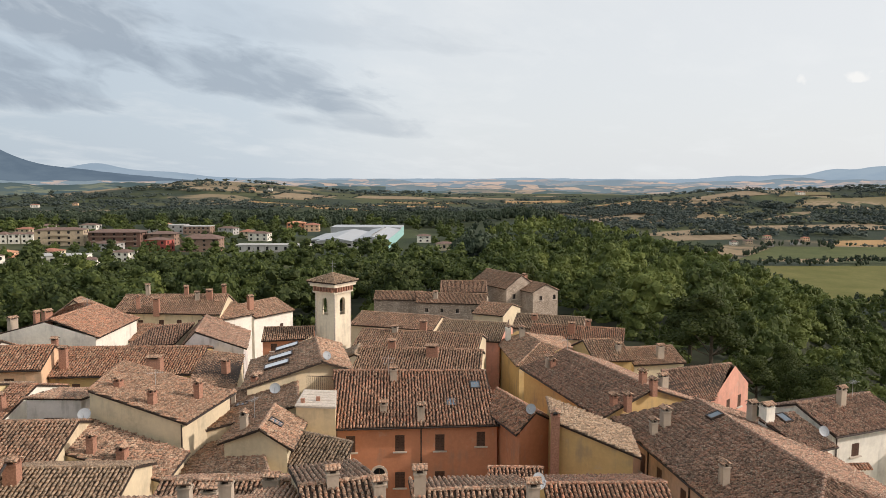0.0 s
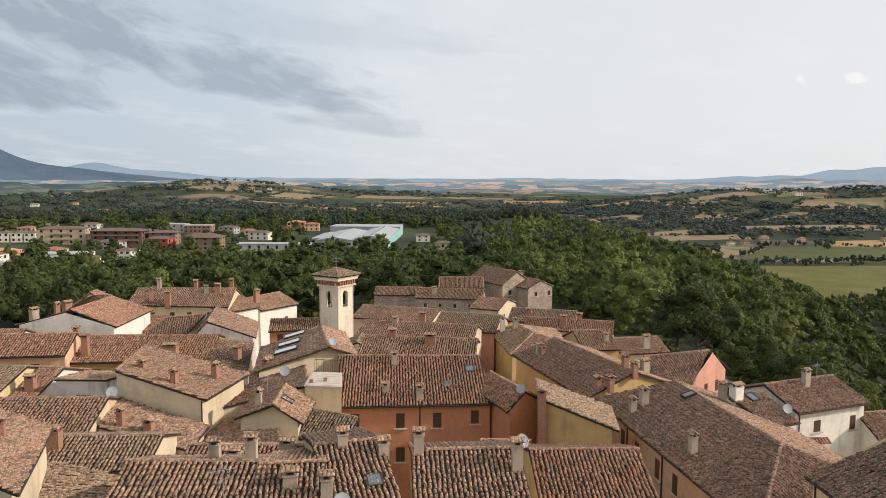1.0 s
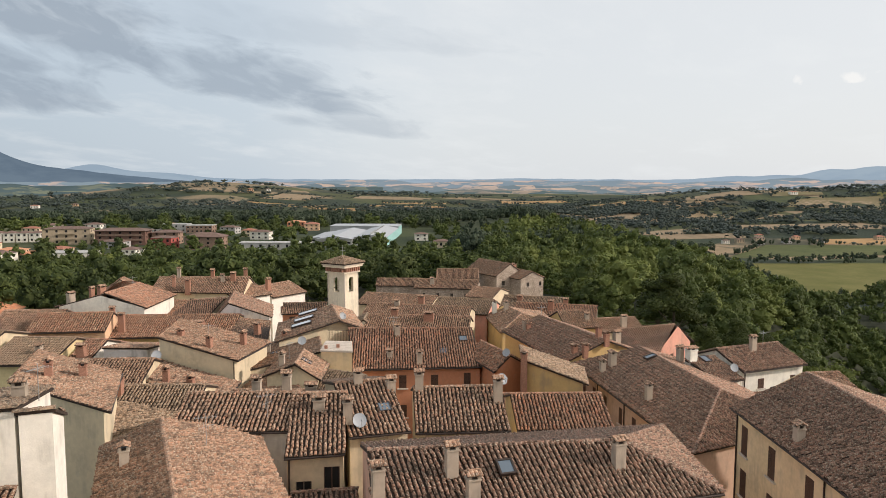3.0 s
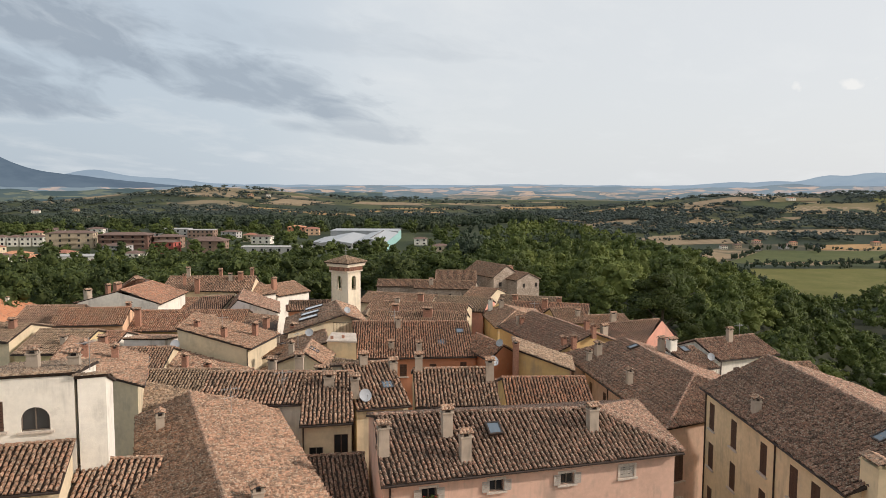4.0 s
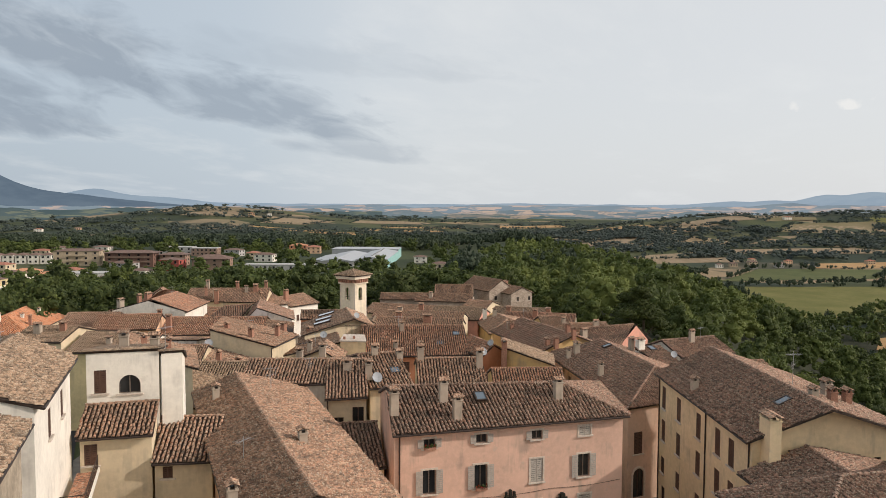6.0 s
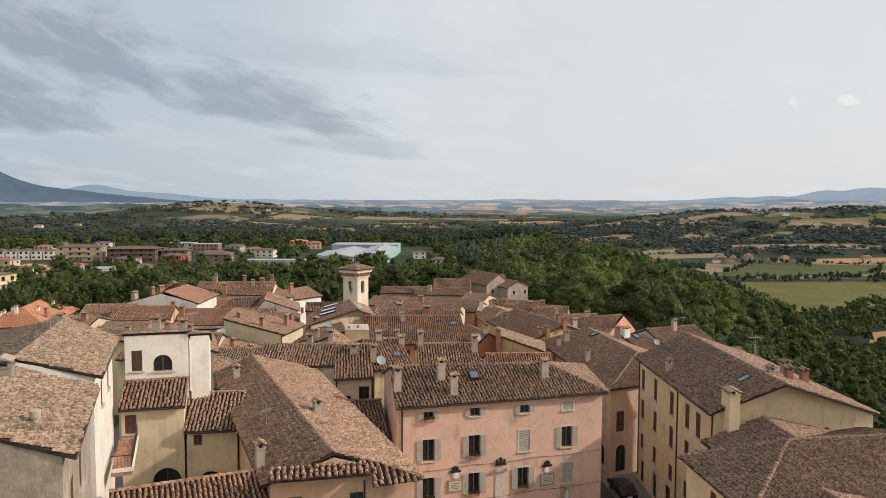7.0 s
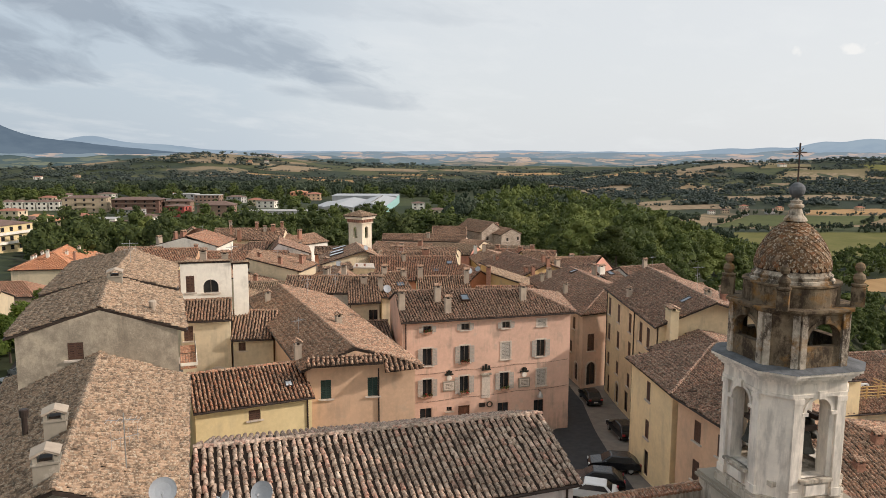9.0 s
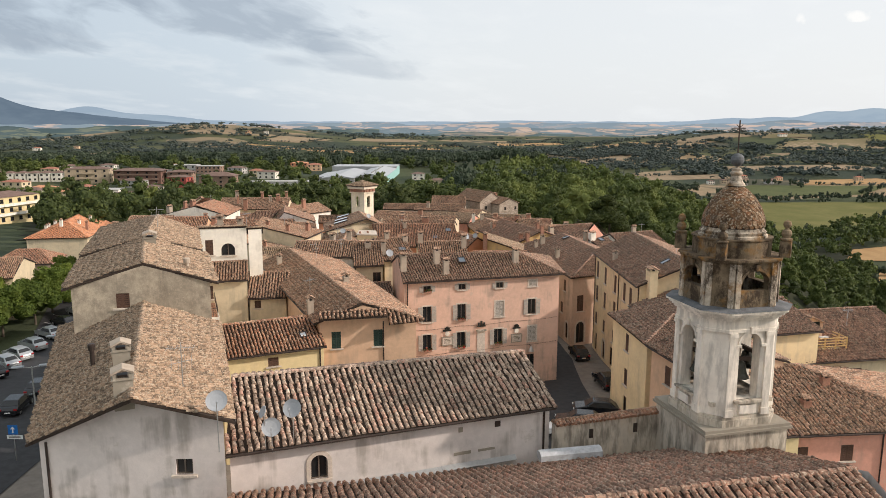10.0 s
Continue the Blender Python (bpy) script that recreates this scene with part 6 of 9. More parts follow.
def cores(blobs, scale=0.86):
    """Solid hearts of the lobes, so that a crown is dense inside."""
    global ICO
    if ICO is None:
        bm = bmesh.new()
        bmesh.ops.create_icosphere(bm, subdivisions=1, radius=1.0)
        bm.verts.ensure_lookup_table()
        ICO = (np.array([v.co[:] for v in bm.verts]), np.array([[v.index for v in f.verts] for f in bm.faces]))
        bm.free()
    v, f = ICO
    V = []
    for k, (x, y, z, r) in enumerate(blobs):
        j = 1 + 0.2 * np.sin(v @ np.array((3.1, 5.2, 4.3)) * 2 + k)[:, None]
        V.append((v * j * r * scale * np.array((1, 1, 0.9)) + np.array((x, y, z)))[f])
    return np.concatenate(V)


def crown_mesh(name, tris, tints=None):
    """A crown out of single triangles; tints gives each triangle the shade of its tree."""
    n = len(tris)
    me = bpy.data.meshes.new(name)
    me.vertices.add(n * 3)
    me.vertices.foreach_set("co", tris.reshape(-1))
    me.loops.add(n * 3)
    me.loops.foreach_set("vertex_index", np.arange(n * 3, dtype=np.int32))
    me.polygons.add(n)
    me.polygons.foreach_set("loop_start", np.arange(n, dtype=np.int32) * 3)
    me.update(calc_edges=True)
    if tints is not None:
        me.attributes.new("tint", "FLOAT", "FACE").data.foreach_set("value", np.asarray(tints, dtype=np.float32))
    return me


def quads_mesh(name, q):
    n = len(q)
    me = bpy.data.meshes.new(name)
    me.vertices.add(n * 4)
    me.vertices.foreach_set("co", q.reshape(-1))
    me.loops.add(n * 4)
    me.loops.foreach_set("vertex_index", np.arange(n * 4, dtype=np.int32))
    me.polygons.add(n)
    me.polygons.foreach_set("loop_start", np.arange(n, dtype=np.int32) * 4)
    me.update(calc_edges=True)
    return me


def lobes(r, R, H):
    """Boughs of a crown: a heart, a ring of lobes and a few that break the top."""
    out = [(0, 0, H * 0.56, R * 0.62)]
    k = r.choice((7, 8, 9))
    for i in range(k):
        a = 2 * math.pi * i / k + r.uniform(-0.4, 0.4)
        d = R * r.uniform(0.50, 0.78)
        out.append((d * math.cos(a), d * math.sin(a), H * r.uniform(0.34, 0.66), R * r.uniform(0.20, 0.38)))
    for i in range(6):
        a = r.uniform(0, 6.28)
        d = R * r.uniform(0.10, 0.50)
        out.append((d * math.cos(a), d * math.sin(a), H * r.uniform(0.70, 0.90), R * r.uniform(0.18, 0.32)))
    return out


def tree_proto(seed, R, H, label):
    r = random.Random(seed)
    t = thing("tree", label, "tree", "woods round the town")
    g = Geo()
    g.lathe(pose(0, 0, -0.5), [(R * 0.075, 0), (R * 0.055, H * 0.25), (R * 0.03, H * 0.6)], 8)
    lb = lobes(r, R, H)
    for x, y, z, q in lb[1:7]:
        g.tube([(0, 0, H * 0.25), (x * 0.5, y * 0.5, z * 0.75), (x, y, z)], R * 0.018, 5)
    part("trunk", g.data, "bark", t)
    part("crown", crown_mesh("crown", np.concatenate([leaf_cloud(seed, lb, 380, 0.135), cores(lb, 0.70)])), "leaf_dark", t)
    return t


TOWN = [(-66, -120), (-66, 40), (-60, 98), (-34, 112), (-26, 142), (24, 154), (30, 104), (36, 78), (45, 52), (56, 26), (64, -6), (60, -120)]


def inside(x, y, poly):
    c = False
    for (x0, y0), (x1, y1) in zip(poly, poly[1:] + poly[:1]):
        if (y0 > y) != (y1 > y) and x < (x1 - x0) * (y - y0) / (y1 - y0) + x0:
            c = not c
    return c


FIELDS = [
    ("meadow_field", "olive-green mown meadow in the valley", [(238, 455), (350, 530), (520, 715), (280, 705)], "meadow"),
    ("wheat_field", "ripe wheat field beside a pale lane", [(246, 376), (300, 370), (352, 450), (270, 414)], "wheat"),
    ("wheat_field", "narrow ripe wheat field on the slope", [(203, 268), (222, 284), (258, 345), (240, 343)], "wheat"),
    ("grass_field", "green pasture beyond the meadow", [(290, 752), (480, 785), (570, 880), (385, 878)], "grass"),
    ("wheat_field", "ripe orange wheat field beside the pasture", [(455, 888), (640, 905), (600, 965), (480, 940)], "wheat"),
    ("stubble_field", "tan stubble field below the wooded hill", [(400, 1055), (720, 1080), (650, 1145), (420, 1115)], "stubble"),
    ("stubble_field", "pale stubble field high on the hill", [(640, 1335), (880, 1350), (860, 1450), (660, 1425)], "stubble"),
    ("stubble_field", "long pale field on the wooded hill", [(480, 1450), (640, 1500), (620, 1570), (470, 1520)], "stubble"),
    ("grass_field", "green field on the hill above the valley", [(880, 1480), (1100, 1470), (1080, 1570), (900, 1570)], "meadow"),
    ("wheat_field", "ripe yellow wheat field on the plain", [(-870, 1290), (-640, 1255), (-690, 1350), (-860, 1375)], "wheat"),
    ("wheat_field", "ripe wheat field on the farmed hill", [(-500, 1560), (-350, 1595), (-310, 1690), (-500, 1680)], "wheat"),
    ("wheat_field", "long ripe wheat field below the farmed hill", [(-335, 1560), (-200, 1535), (-230, 1605), (-330, 1615)], "wheat"),
    ("wheat_field", "ripe wheat field on the valley floor", [(-255, 1690), (-30, 1680), (-45, 1765), (-245, 1755)], "wheat"),
    ("stubble_field", "tan stubble field near a hilltop farm", [(-730, 1830), (-590, 1860), (-600, 1950), (-725, 1920)], "stubble"),
    ("stubble_field", "tan stubble field on the hill's shoulder", [(-500, 1760), (-390, 1790), (-340, 1960), (-470, 1900)], "stubble"),
    ("stubble_field", "wide pale stubble field on the far slope", [(-300, 1985), (-90, 2040), (-80, 2130), (-290, 2070)], "stubble"),
    ("wheat_field", "narrow ripe wheat field between hedges", [(-200, 1850), (10, 1890), (10, 1950), (-200, 1915)], "wheat"),
    ("stubble_field", "pale field in the middle of the valley", [(70, 1740), (270, 1755), (260, 1815), (80, 1805)], "stubble"),
    ("wheat_field", "small ripe field beside the woods", [(190, 1155), (330, 1235), (310, 1300), (200, 1215)], "stubble"),
    ("stubble_field", "narrow tan field on the valley floor", [(235, 985), (316, 993), (370, 1078), (291, 1040)], "stubble"),
    ("stubble_field", "tan strip climbing the wooded hill", [(496, 1189), (600, 1230), (640, 1306), (585, 1290)], "stubble"),
    ("hill_pasture", "wide pale dry pasture on the hillside", [(600, 1345), (794, 1335), (900, 1520), (690, 1445)], "pasture"),
    ("hill_pasture", "dry pasture strip under the ridge", [(640, 1470), (768, 1510), (790, 1560), (680, 1530)], "pasture"),
    ("stubble_field", "pale stubble field by the valley road", [(270, 930), (400, 960), (390, 1010), (275, 985)], "stubble"),
    ("stubble_field", "pale stubble strip beyond the woods", [(60, 1350), (230, 1380), (220, 1450), (70, 1425)], "stubble"),
    ("wheat_field", "ripe field at the foot of the wooded hill", [(240, 1480), (430, 1500), (400, 1590), (250, 1570)], "wheat"),
    ("stubble_field", "tan field beside a hedge on the plain", [(-120, 1420), (40, 1450), (30, 1515), (-110, 1495)], "stubble"),
    ("stubble_field", "broad pale field behind the wooded hill", [(330, 1900), (560, 1960), (540, 2080), (330, 2030)], "stubble"),
    ("wheat_field", "distant ripe field on the plain", [(120, 2080), (330, 2120), (320, 2230), (120, 2200)], "wheat"),
]


CLEAR = FIELDS[:5]


def no_tree(x, y):
    """Town, streets, fields, suburb and what lies outside the wooded belt."""
    if inside(x, y, TOWN) or abs(x) > 0.74 * (y + 78) + 14 or y < 250 and x < 1 - 0.585 * (y + 70) or x < -60 and y < 96:
        return True
    if -120 < x < -22 and 420 < y < 610 or x > 205 and 315 < y < 378 or any(inside(x, y, f[2]) for f in CLEAR):
        return True
    if x < -40 and y > 215 + 22 * math.sin(x * 0.05) or -40 <= x < 20 and y > 330 and x < 20 - (430 - y) * 0.1:
        return True
    return x > 240 + 25 * math.sin(y * 0.03) and y > 425 and (y > 530 or x > 0.68 * (y + 40))


class Growth:
    """Gathers many small crowns into one mesh, each with its own tint."""

    def __init__(self, seed):
        self.r, self.tris, self.tint = random.Random(seed), [], []

    def add(self, tri, x, y, size, tall, sink=0.3, tint=None):
        a = self.r.uniform(0, 6.28)
        rot = np.array(((math.cos(a), -math.sin(a), 0), (math.sin(a), math.cos(a), 0), (0, 0, tall / size))) * size
        self.tris.append(tri @ rot.T + np.array((x, y, ground_z(x, y) - sink)))
        self.tint.append(np.full(len(tri), self.r.random() if tint is None else tint))

    def mesh(self, name):
        return crown_mesh(name, np.concatenate(self.tris), np.concatenate(self.tint))


def woods():
    r = random.Random(3)
    protos = [tree_proto(11 + i, R, H, lab) for i, (R, H, lab) in enumerate(((5.8, 11.5, "broad oak with a dense dark crown"), (4.8, 12.0, "tall oak in the woods"), (6.6, 12.0, "wide spreading oak in the woods"), (3.8, 8.5, "small leafy tree on the slope"), (3.6, 13.0, "slim tall tree in the woods")))]
    # trees stand as close as their crowns allow
    spots, cells = [], {}
    for n in range(17500):
        y = -60 + 590 * r.random()
        x = r.uniform(-0.74 * (y + 78) - 14, 0.74 * (y + 78) + 14)
        if no_tree(x, y):
            continue
        if x > 60 and 0.34 < noise.noise((x * 0.02, y * 0.02, 5)):
            continue
        R = r.uniform(4.2, 7.2) if x < 20 else r.uniform(3.2, 6.6)
        key = (int(x // 14), int(y // 14))
        if any(math.hypot(x - a, y - b) < 0.80 * (R + q) for i in (-1, 0, 1) for j in (-1, 0, 1) for a, b, q in cells.get((key[0] + i, key[1] + j), ())):
            continue
        cells.setdefault(key, []).append((x, y, R))
        spots.append((x, y, R))
    spots.sort(key=lambda p: p[1] + abs(p[0]) * 0.15 if p[0] < 35 else p[1] * 0.6 + (p[0] - 35) * 0.9)
    spots.sort(key=lambda p: p[0] < 18)
    near = spots[:38]
    size = (5.8, 4.8, 6.6, 3.8, 3.6)
    first = {}
    for x, y, R in near:
        k = r.randrange(5)
        s = R / size[k] * r.uniform(0.9, 1.1)
        m = pose(x, y, ground_z(x, y) - 0.2, 0, 0, r.uniform(0, 360)) @ Matrix.Diagonal((s, s, min(1.15, max(0.75, s)) * r.uniform(0.85, 1.15), 1))
        if k not in first:
            first[k] = True
            protos[k].matrix_basis = m
        else:
            p = protos[k]
            c = copy_thing(p, m)
            c.matrix_basis = m
    kinds = []
    for i in range(8):
        lb = lobes(random.Random(50 + i), 1.0, 2.2)
        kinds.append((np.concatenate([leaf_cloud(50 + i, lb, 520, 0.058), cores(lb, 0.78)]), np.concatenate([leaf_cloud(60 + i, lb, 200, 0.098), cores(lb, 0.80)]), np.concatenate([leaf_cloud(70 + i, lb, 72, 0.16), cores(lb[::3], 0.85)])))
    wood = Growth(8)
    for x, y, R in spots[38:]:
        tall = R * r.uniform(0.72, 1.12) + 0.8
        if x < 10:
            # the belt below the suburb stays low
            tall = min(tall, max(1.6, (28 - 0.100 * (y + 20) - ground_z(x, y)) / 2.2 * r.uniform(0.82, 1.04)))
        # the belt north of the town gets dark tints, the slope lighter mixed ones
        wood.add(kinds[r.randrange(8)][0 if y < 200 else 1 if y < 380 else 2], x, y, R, tall, tint=r.uniform(0.0, 0.36) if x < 15 else r.uniform(0.05, 0.7) if x > 62 + 0.22 * y else r.uniform(0.22, 1.0) if r.random() < 0.8 else r.random())
    # scrub under and between the trees
    low = []
    for i in range(4):
        q = random.Random(210 + i)
        lb = [(q.uniform(-0.8, 0.8), q.uniform(-0.8, 0.8), q.uniform(0.2, 0.55), q.uniform(0.3, 0.55)) for k in range(5)]
        low.append(np.concatenate([leaf_cloud(210 + i, lb, 110, 0.12), cores(lb, 0.7)]))
    n = 0
    while n < 1300:
        x, y = (r.uniform(28, 200), r.uniform(-20, 330)) if n % 3 else (r.uniform(-110, 60), r.uniform(90, 260))
        if no_tree(x, y):
            continue
        wood.add(low[n % 4], x, y, r.uniform(1.6, 3.6), r.uniform(1.4, 3.4), 0.2)
        n += 1
    tagged(part("forest", wood.mesh("forest"), "leaf"), "dense green oak woods on the valley slope", "forest", kind="stuff")
    # hedges, copses and woods out to the hills
    small = []
    for i in range(6):
        q = random.Random(80 + i)
        lb = [(q.uniform(-1.3, 1.3), q.uniform(-0.8, 0.8), q.uniform(0.40, 1.0), q.uniform(0.30, 0.52)) for k in range(6)]
        small.append((np.concatenate([leaf_cloud(80 + i, lb, 34, 0.16), cores(lb[:3], 0.85)]), np.concatenate([leaf_cloud(180 + i, lb, 110, 0.12), cores(lb, 0.75)])))
    hedge, vale = Growth(9), Growth(10)

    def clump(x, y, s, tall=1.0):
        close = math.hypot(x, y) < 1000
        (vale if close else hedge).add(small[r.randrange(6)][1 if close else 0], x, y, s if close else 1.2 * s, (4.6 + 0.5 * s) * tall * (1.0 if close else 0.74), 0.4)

    # woods between the slope and the meadow, and the row of trees behind it
    for k in range(1500):
        x, y = r.uniform(110, 330), r.uniform(460, 850)
        if x > 246 + 0.30 * (y - 640) * (y > 640) - 8 * r.random() or x < 0.27 * y - 20 or any(inside(x, y, f[2]) for f in FIELDS) or noise.noise((x * 0.02, y * 0.016, 8)) < -0.30:
            continue
        vale.add(kinds[r.randrange(8)][2], x, y, r.uniform(3.4, 6.0), r.uniform(3.2, 5.4))
    for k in range(46):
        x = 306 + 4.6 * k + r.uniform(-3, 3)
        if 0.1 > noise.noise((x * 0.035, 3, 1)) - 0.25 and r.random() < 0.75 or k > 20:
            vale.add(kinds[r.randrange(8)][2], x, 722 + 0.05 * (x - 306) + r.uniform(-5, 5), r.uniform(2.6, 4.6), r.uniform(3.0, 5.4))

    n = 0
    while n < 3700:
        d = 330 * (2800 / 330) ** (r.random() ** 0.8)
        az = radians(r.uniform(-38, 38))
        x, y = d * math.sin(az), -40 + d * math.cos(az)
        v = noise.noise((x * 0.0024, y * 0.0042, 2.0)) + 0.5 * noise.noise((x * 0.009, y * 0.012, 9.0))
        if d < 430 and -30 < x < 200 or -400 < x < -5 and 225 < y < 660:
            continue
        if 150 < x < 480 and 400 < y < 900 and r.random() < 0.95:
            continue
        if any(inside(x, y, f[2]) for f in FIELDS):
            continue
        bias = 0.75 * math.exp(-((x - 640) / 460) ** 2 - ((y - 1330) / 200) ** 2) + 0.45 * math.exp(-((x + 620) / 460) ** 2 - ((y - 900) / 330) ** 2) + 0.26 * math.exp(-((x - 60) / 300) ** 2 - ((y - 1050) / 320) ** 2)
        bias += 0.42 * math.exp(-((x + 760) / 330) ** 2 - ((y - 1720) / 330) ** 2)
        bias += 0.5 * math.exp(-((y - 1600 - 0.12 * x) / 40) ** 2) * S((x - 420) / 100)
        if v + bias < 0.20 and r.random() < 0.985:
            continue
        clump(x, y, r.uniform(3.4, 7.4) * (1.0 + d / 3600), r.uniform(0.8, 1.3))
        n += 1
    # the wooded side of the valley hill
    for k in range(1700):
        x, y = r.uniform(230, 1050), r.gauss(1330, 110)
        if any(inside(x, y, f[2]) for f in FIELDS) or noise.noise((x * 0.005, y * 0.011, 4.0)) < 0.04:
            continue
        clump(x, y, r.uniform(5.0, 9.5), r.uniform(0.8, 1.15))
    # hedgerows along the edges of the fields
    for name, label, c, mat in FIELDS:
        for (x0, y0), (x1, y1) in zip(c, c[1:] + c[:1]):
            if r.random() < 0.2:
                continue
            L = math.hypot(x1 - x0, y1 - y0)
            k = 0.0
            while k < L:
                k += r.choice((7, 9, 12, 16, 34))
                clump(x0 + (x1 - x0) * k / L + r.uniform(-3, 3), y0 + (y1 - y0) * k / L + r.uniform(-3, 3), r.uniform(2.4, 5.0), r.uniform(0.8, 1.2))
    # both foliage materials here have the haze painted in
    tagged(part("valley_trees", vale.mesh("valley_trees"), "leaf_mid_hazed"), "dark green woods, hedges and single trees in the valley", "forest", kind="stuff")
    tagged(part("far_woods", hedge.mesh("far_woods"), "leaf_far_hazed"), "hedgerows and copses between distant fields", "forest", kind="stuff")


woods()


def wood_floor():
    """Undergrowth and leaf litter under the trees of the slope, darkened by painted shade."""
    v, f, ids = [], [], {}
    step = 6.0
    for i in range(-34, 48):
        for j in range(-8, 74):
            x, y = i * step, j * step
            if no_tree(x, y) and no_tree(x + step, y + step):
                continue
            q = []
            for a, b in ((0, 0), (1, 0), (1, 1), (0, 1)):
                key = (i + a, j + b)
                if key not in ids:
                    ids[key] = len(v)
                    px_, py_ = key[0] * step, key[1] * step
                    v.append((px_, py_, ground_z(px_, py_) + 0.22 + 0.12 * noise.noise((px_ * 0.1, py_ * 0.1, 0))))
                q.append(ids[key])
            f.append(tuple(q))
    tagged(part("forest_floor", (v, f), "undergrowth"), "undergrowth and litter below the oaks, with shade painted in", "ground", kind="structure")


wood_floor()


# ---- fields in the valley, distant hills ----
def field_mat(key, a, b, rows):
    """Crops in rows, with paler and greener patches."""
    g = Nodes(key)
    col = g.mix(g.ramp(g.noise(0.03, 5, 0.65), [(0.35, 0.0), (0.68, 1.0)]), a, b)
    col = g.mix(g.ramp(g.noise(0.06 * rows, 4, 0.6, (1.0, 0.08, 1.0)), [(0.45, 0.0), (0.62, 0.35)]), col, tuple(c * 0.7 for c in b))
    col = g.mix(g.ramp(g.noise(0.4, 5, 0.7), [(0.5, 0.0), (0.8, 0.4)]), col, tuple(c * 0.6 for c in a))
    return g.done(col, 0.95, 0, 0.1)


def drape(name, label, corners, mat, lift=0.35, n=14):
    v, f = [], []
    a, b, c, d = [Vector(p) for p in corners]
    for i in range(n + 1):
        for j in range(n + 1):
            s, t = i / n, j / n
            p = a.lerp(b, s).lerp(d.lerp(c, s), t)
            v.append((p.x, p.y, ground_z(p.x, p.y) + lift))
    f = [(i * (n + 1) + j, (i + 1) * (n + 1) + j, (i + 1) * (n + 1) + j + 1, i * (n + 1) + j + 1) for i in range(n) for j in range(n)]
    return tagged(part(name, (v, f), mat), label, "field", kind="structure")


MATS["meadow"] = field_mat("meadow_grass", (0.112, 0.114, 0.034), (0.165, 0.152, 0.054), 1.2)
MATS["grass"] = field_mat("green_grass", (0.075, 0.092, 0.038), (0.115, 0.12, 0.05), 0.4)
MATS["pasture"] = field_mat("dry_pasture", (0.155, 0.135, 0.070), (0.205, 0.165, 0.095), 0.6)
MATS["wheat"] = field_mat("ripe_wheat", (0.42, 0.27, 0.13), (0.34, 0.21, 0.10), 0.9)
MATS["stubble"] = field_mat("stubble", (0.30, 0.23, 0.15), (0.24, 0.18, 0.115), 2.2)
for name_, label_, corners_, mat_ in FIELDS:
    drape(name_, label_, corners_, mat_, 0.5)


def backdrop(name, label, radius, peaks, base, rough, hazed_colours, seed, az0=-50, az1=50, drop=60):
    """A distant range: bumps (azimuth in degrees, width, height) over a base height. Haze is painted into its glowing
    colour.
    """
    v, f = [], []
    n = 260
    rows = 7
    for i in range(n + 1):
        az = az0 + (az1 - az0) * i / n
        h = base + sum(p * math.exp(-((az - c) / w) ** 2) for c, w, p in peaks)
        h += rough * (noise.noise((az * 0.22, seed, 0)) + 0.5 * noise.noise((az * 0.7, seed, 3)) + 0.22 * noise.noise((az * 2.2, seed, 5)))
        for k in range(rows + 1):
            s = k / rows
            R = radius - (1 - s) * 420
            x, y = R * math.sin(radians(az)), -40 + R * math.cos(radians(az))
            v.append((x, y, -drop + (h + drop) * S(s) if k else -drop))
    f = [(i * (rows + 1) + k, (i + 1) * (rows + 1) + k, (i + 1) * (rows + 1) + k + 1, i * (rows + 1) + k + 1) for i in range(n) for k in range(rows)]
    g = Nodes("hazy_distance_" + name)
    # unlit emission: the haze of the air is painted into this colour
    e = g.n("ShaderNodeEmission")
    col = g.mix(g.ramp(g.noise(0.004, 5, 0.6, (1, 1, 3.0)), [(0.42, 0.0), (0.62, 1.0)]), hazed_colours[0], hazed_colours[1])
    if len(hazed_colours) > 2:
        nz = g.n("ShaderNodeTexNoise")
        nz.inputs["Scale"].default_value = 0.006
        g.l(g.pos, nz.inputs["Vector"])
        ad = g.n("ShaderNodeVectorMath")
        ad.operation = "MULTIPLY_ADD"
        g.l(nz.outputs["Color"], ad.inputs[0])
        ad.inputs[1].default_value = (160, 160, 34)
        g.l(g.pos, ad.inputs[2])
        mp = g.n("ShaderNodeMapping")
        mp.inputs["Scale"].default_value = (0.0021, 0.0021, 0.019)
        g.l(ad.outputs[0], mp.inputs[0])
        vo = g.n("ShaderNodeTexVoronoi")
        g.l(mp.outputs[0], vo.inputs["Vector"])
        sp = g.n("ShaderNodeSeparateColor")
        g.l(vo.outputs["Color"], sp.inputs[0])
        wide = g.ramp(g.noise(0.0016, 3, 0.5, (1, 1, 2.0)), [(0.34, 0.0), (0.46, 1.0)])
        col = g.mix(g.math("MULTIPLY", g.ramp(sp.outputs[0], [(0.0, 0.0), (0.36, 1.0), (0.58, 0.0), (0.78, 0.75)], "CONSTANT"), wide), col, hazed_colours[2])
        col = g.mix(g.math("MULTIPLY", g.ramp(sp.outputs[1], [(0.0, 0.0), (0.78, 0.8)], "CONSTANT"), 0.7), col, hazed_colours[0])
        col = g.mix(g.ramp(g.noise(0.016, 6, 0.7, (1, 1, 3.0)), [(0.53, 0.0), (0.60, 0.8)]), col, hazed_colours[0])
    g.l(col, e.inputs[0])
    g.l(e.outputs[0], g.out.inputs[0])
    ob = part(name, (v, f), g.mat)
    for p in ob.data.polygons:
        p.use_smooth = True
    return tagged(ob, label, "hills", kind="structure")


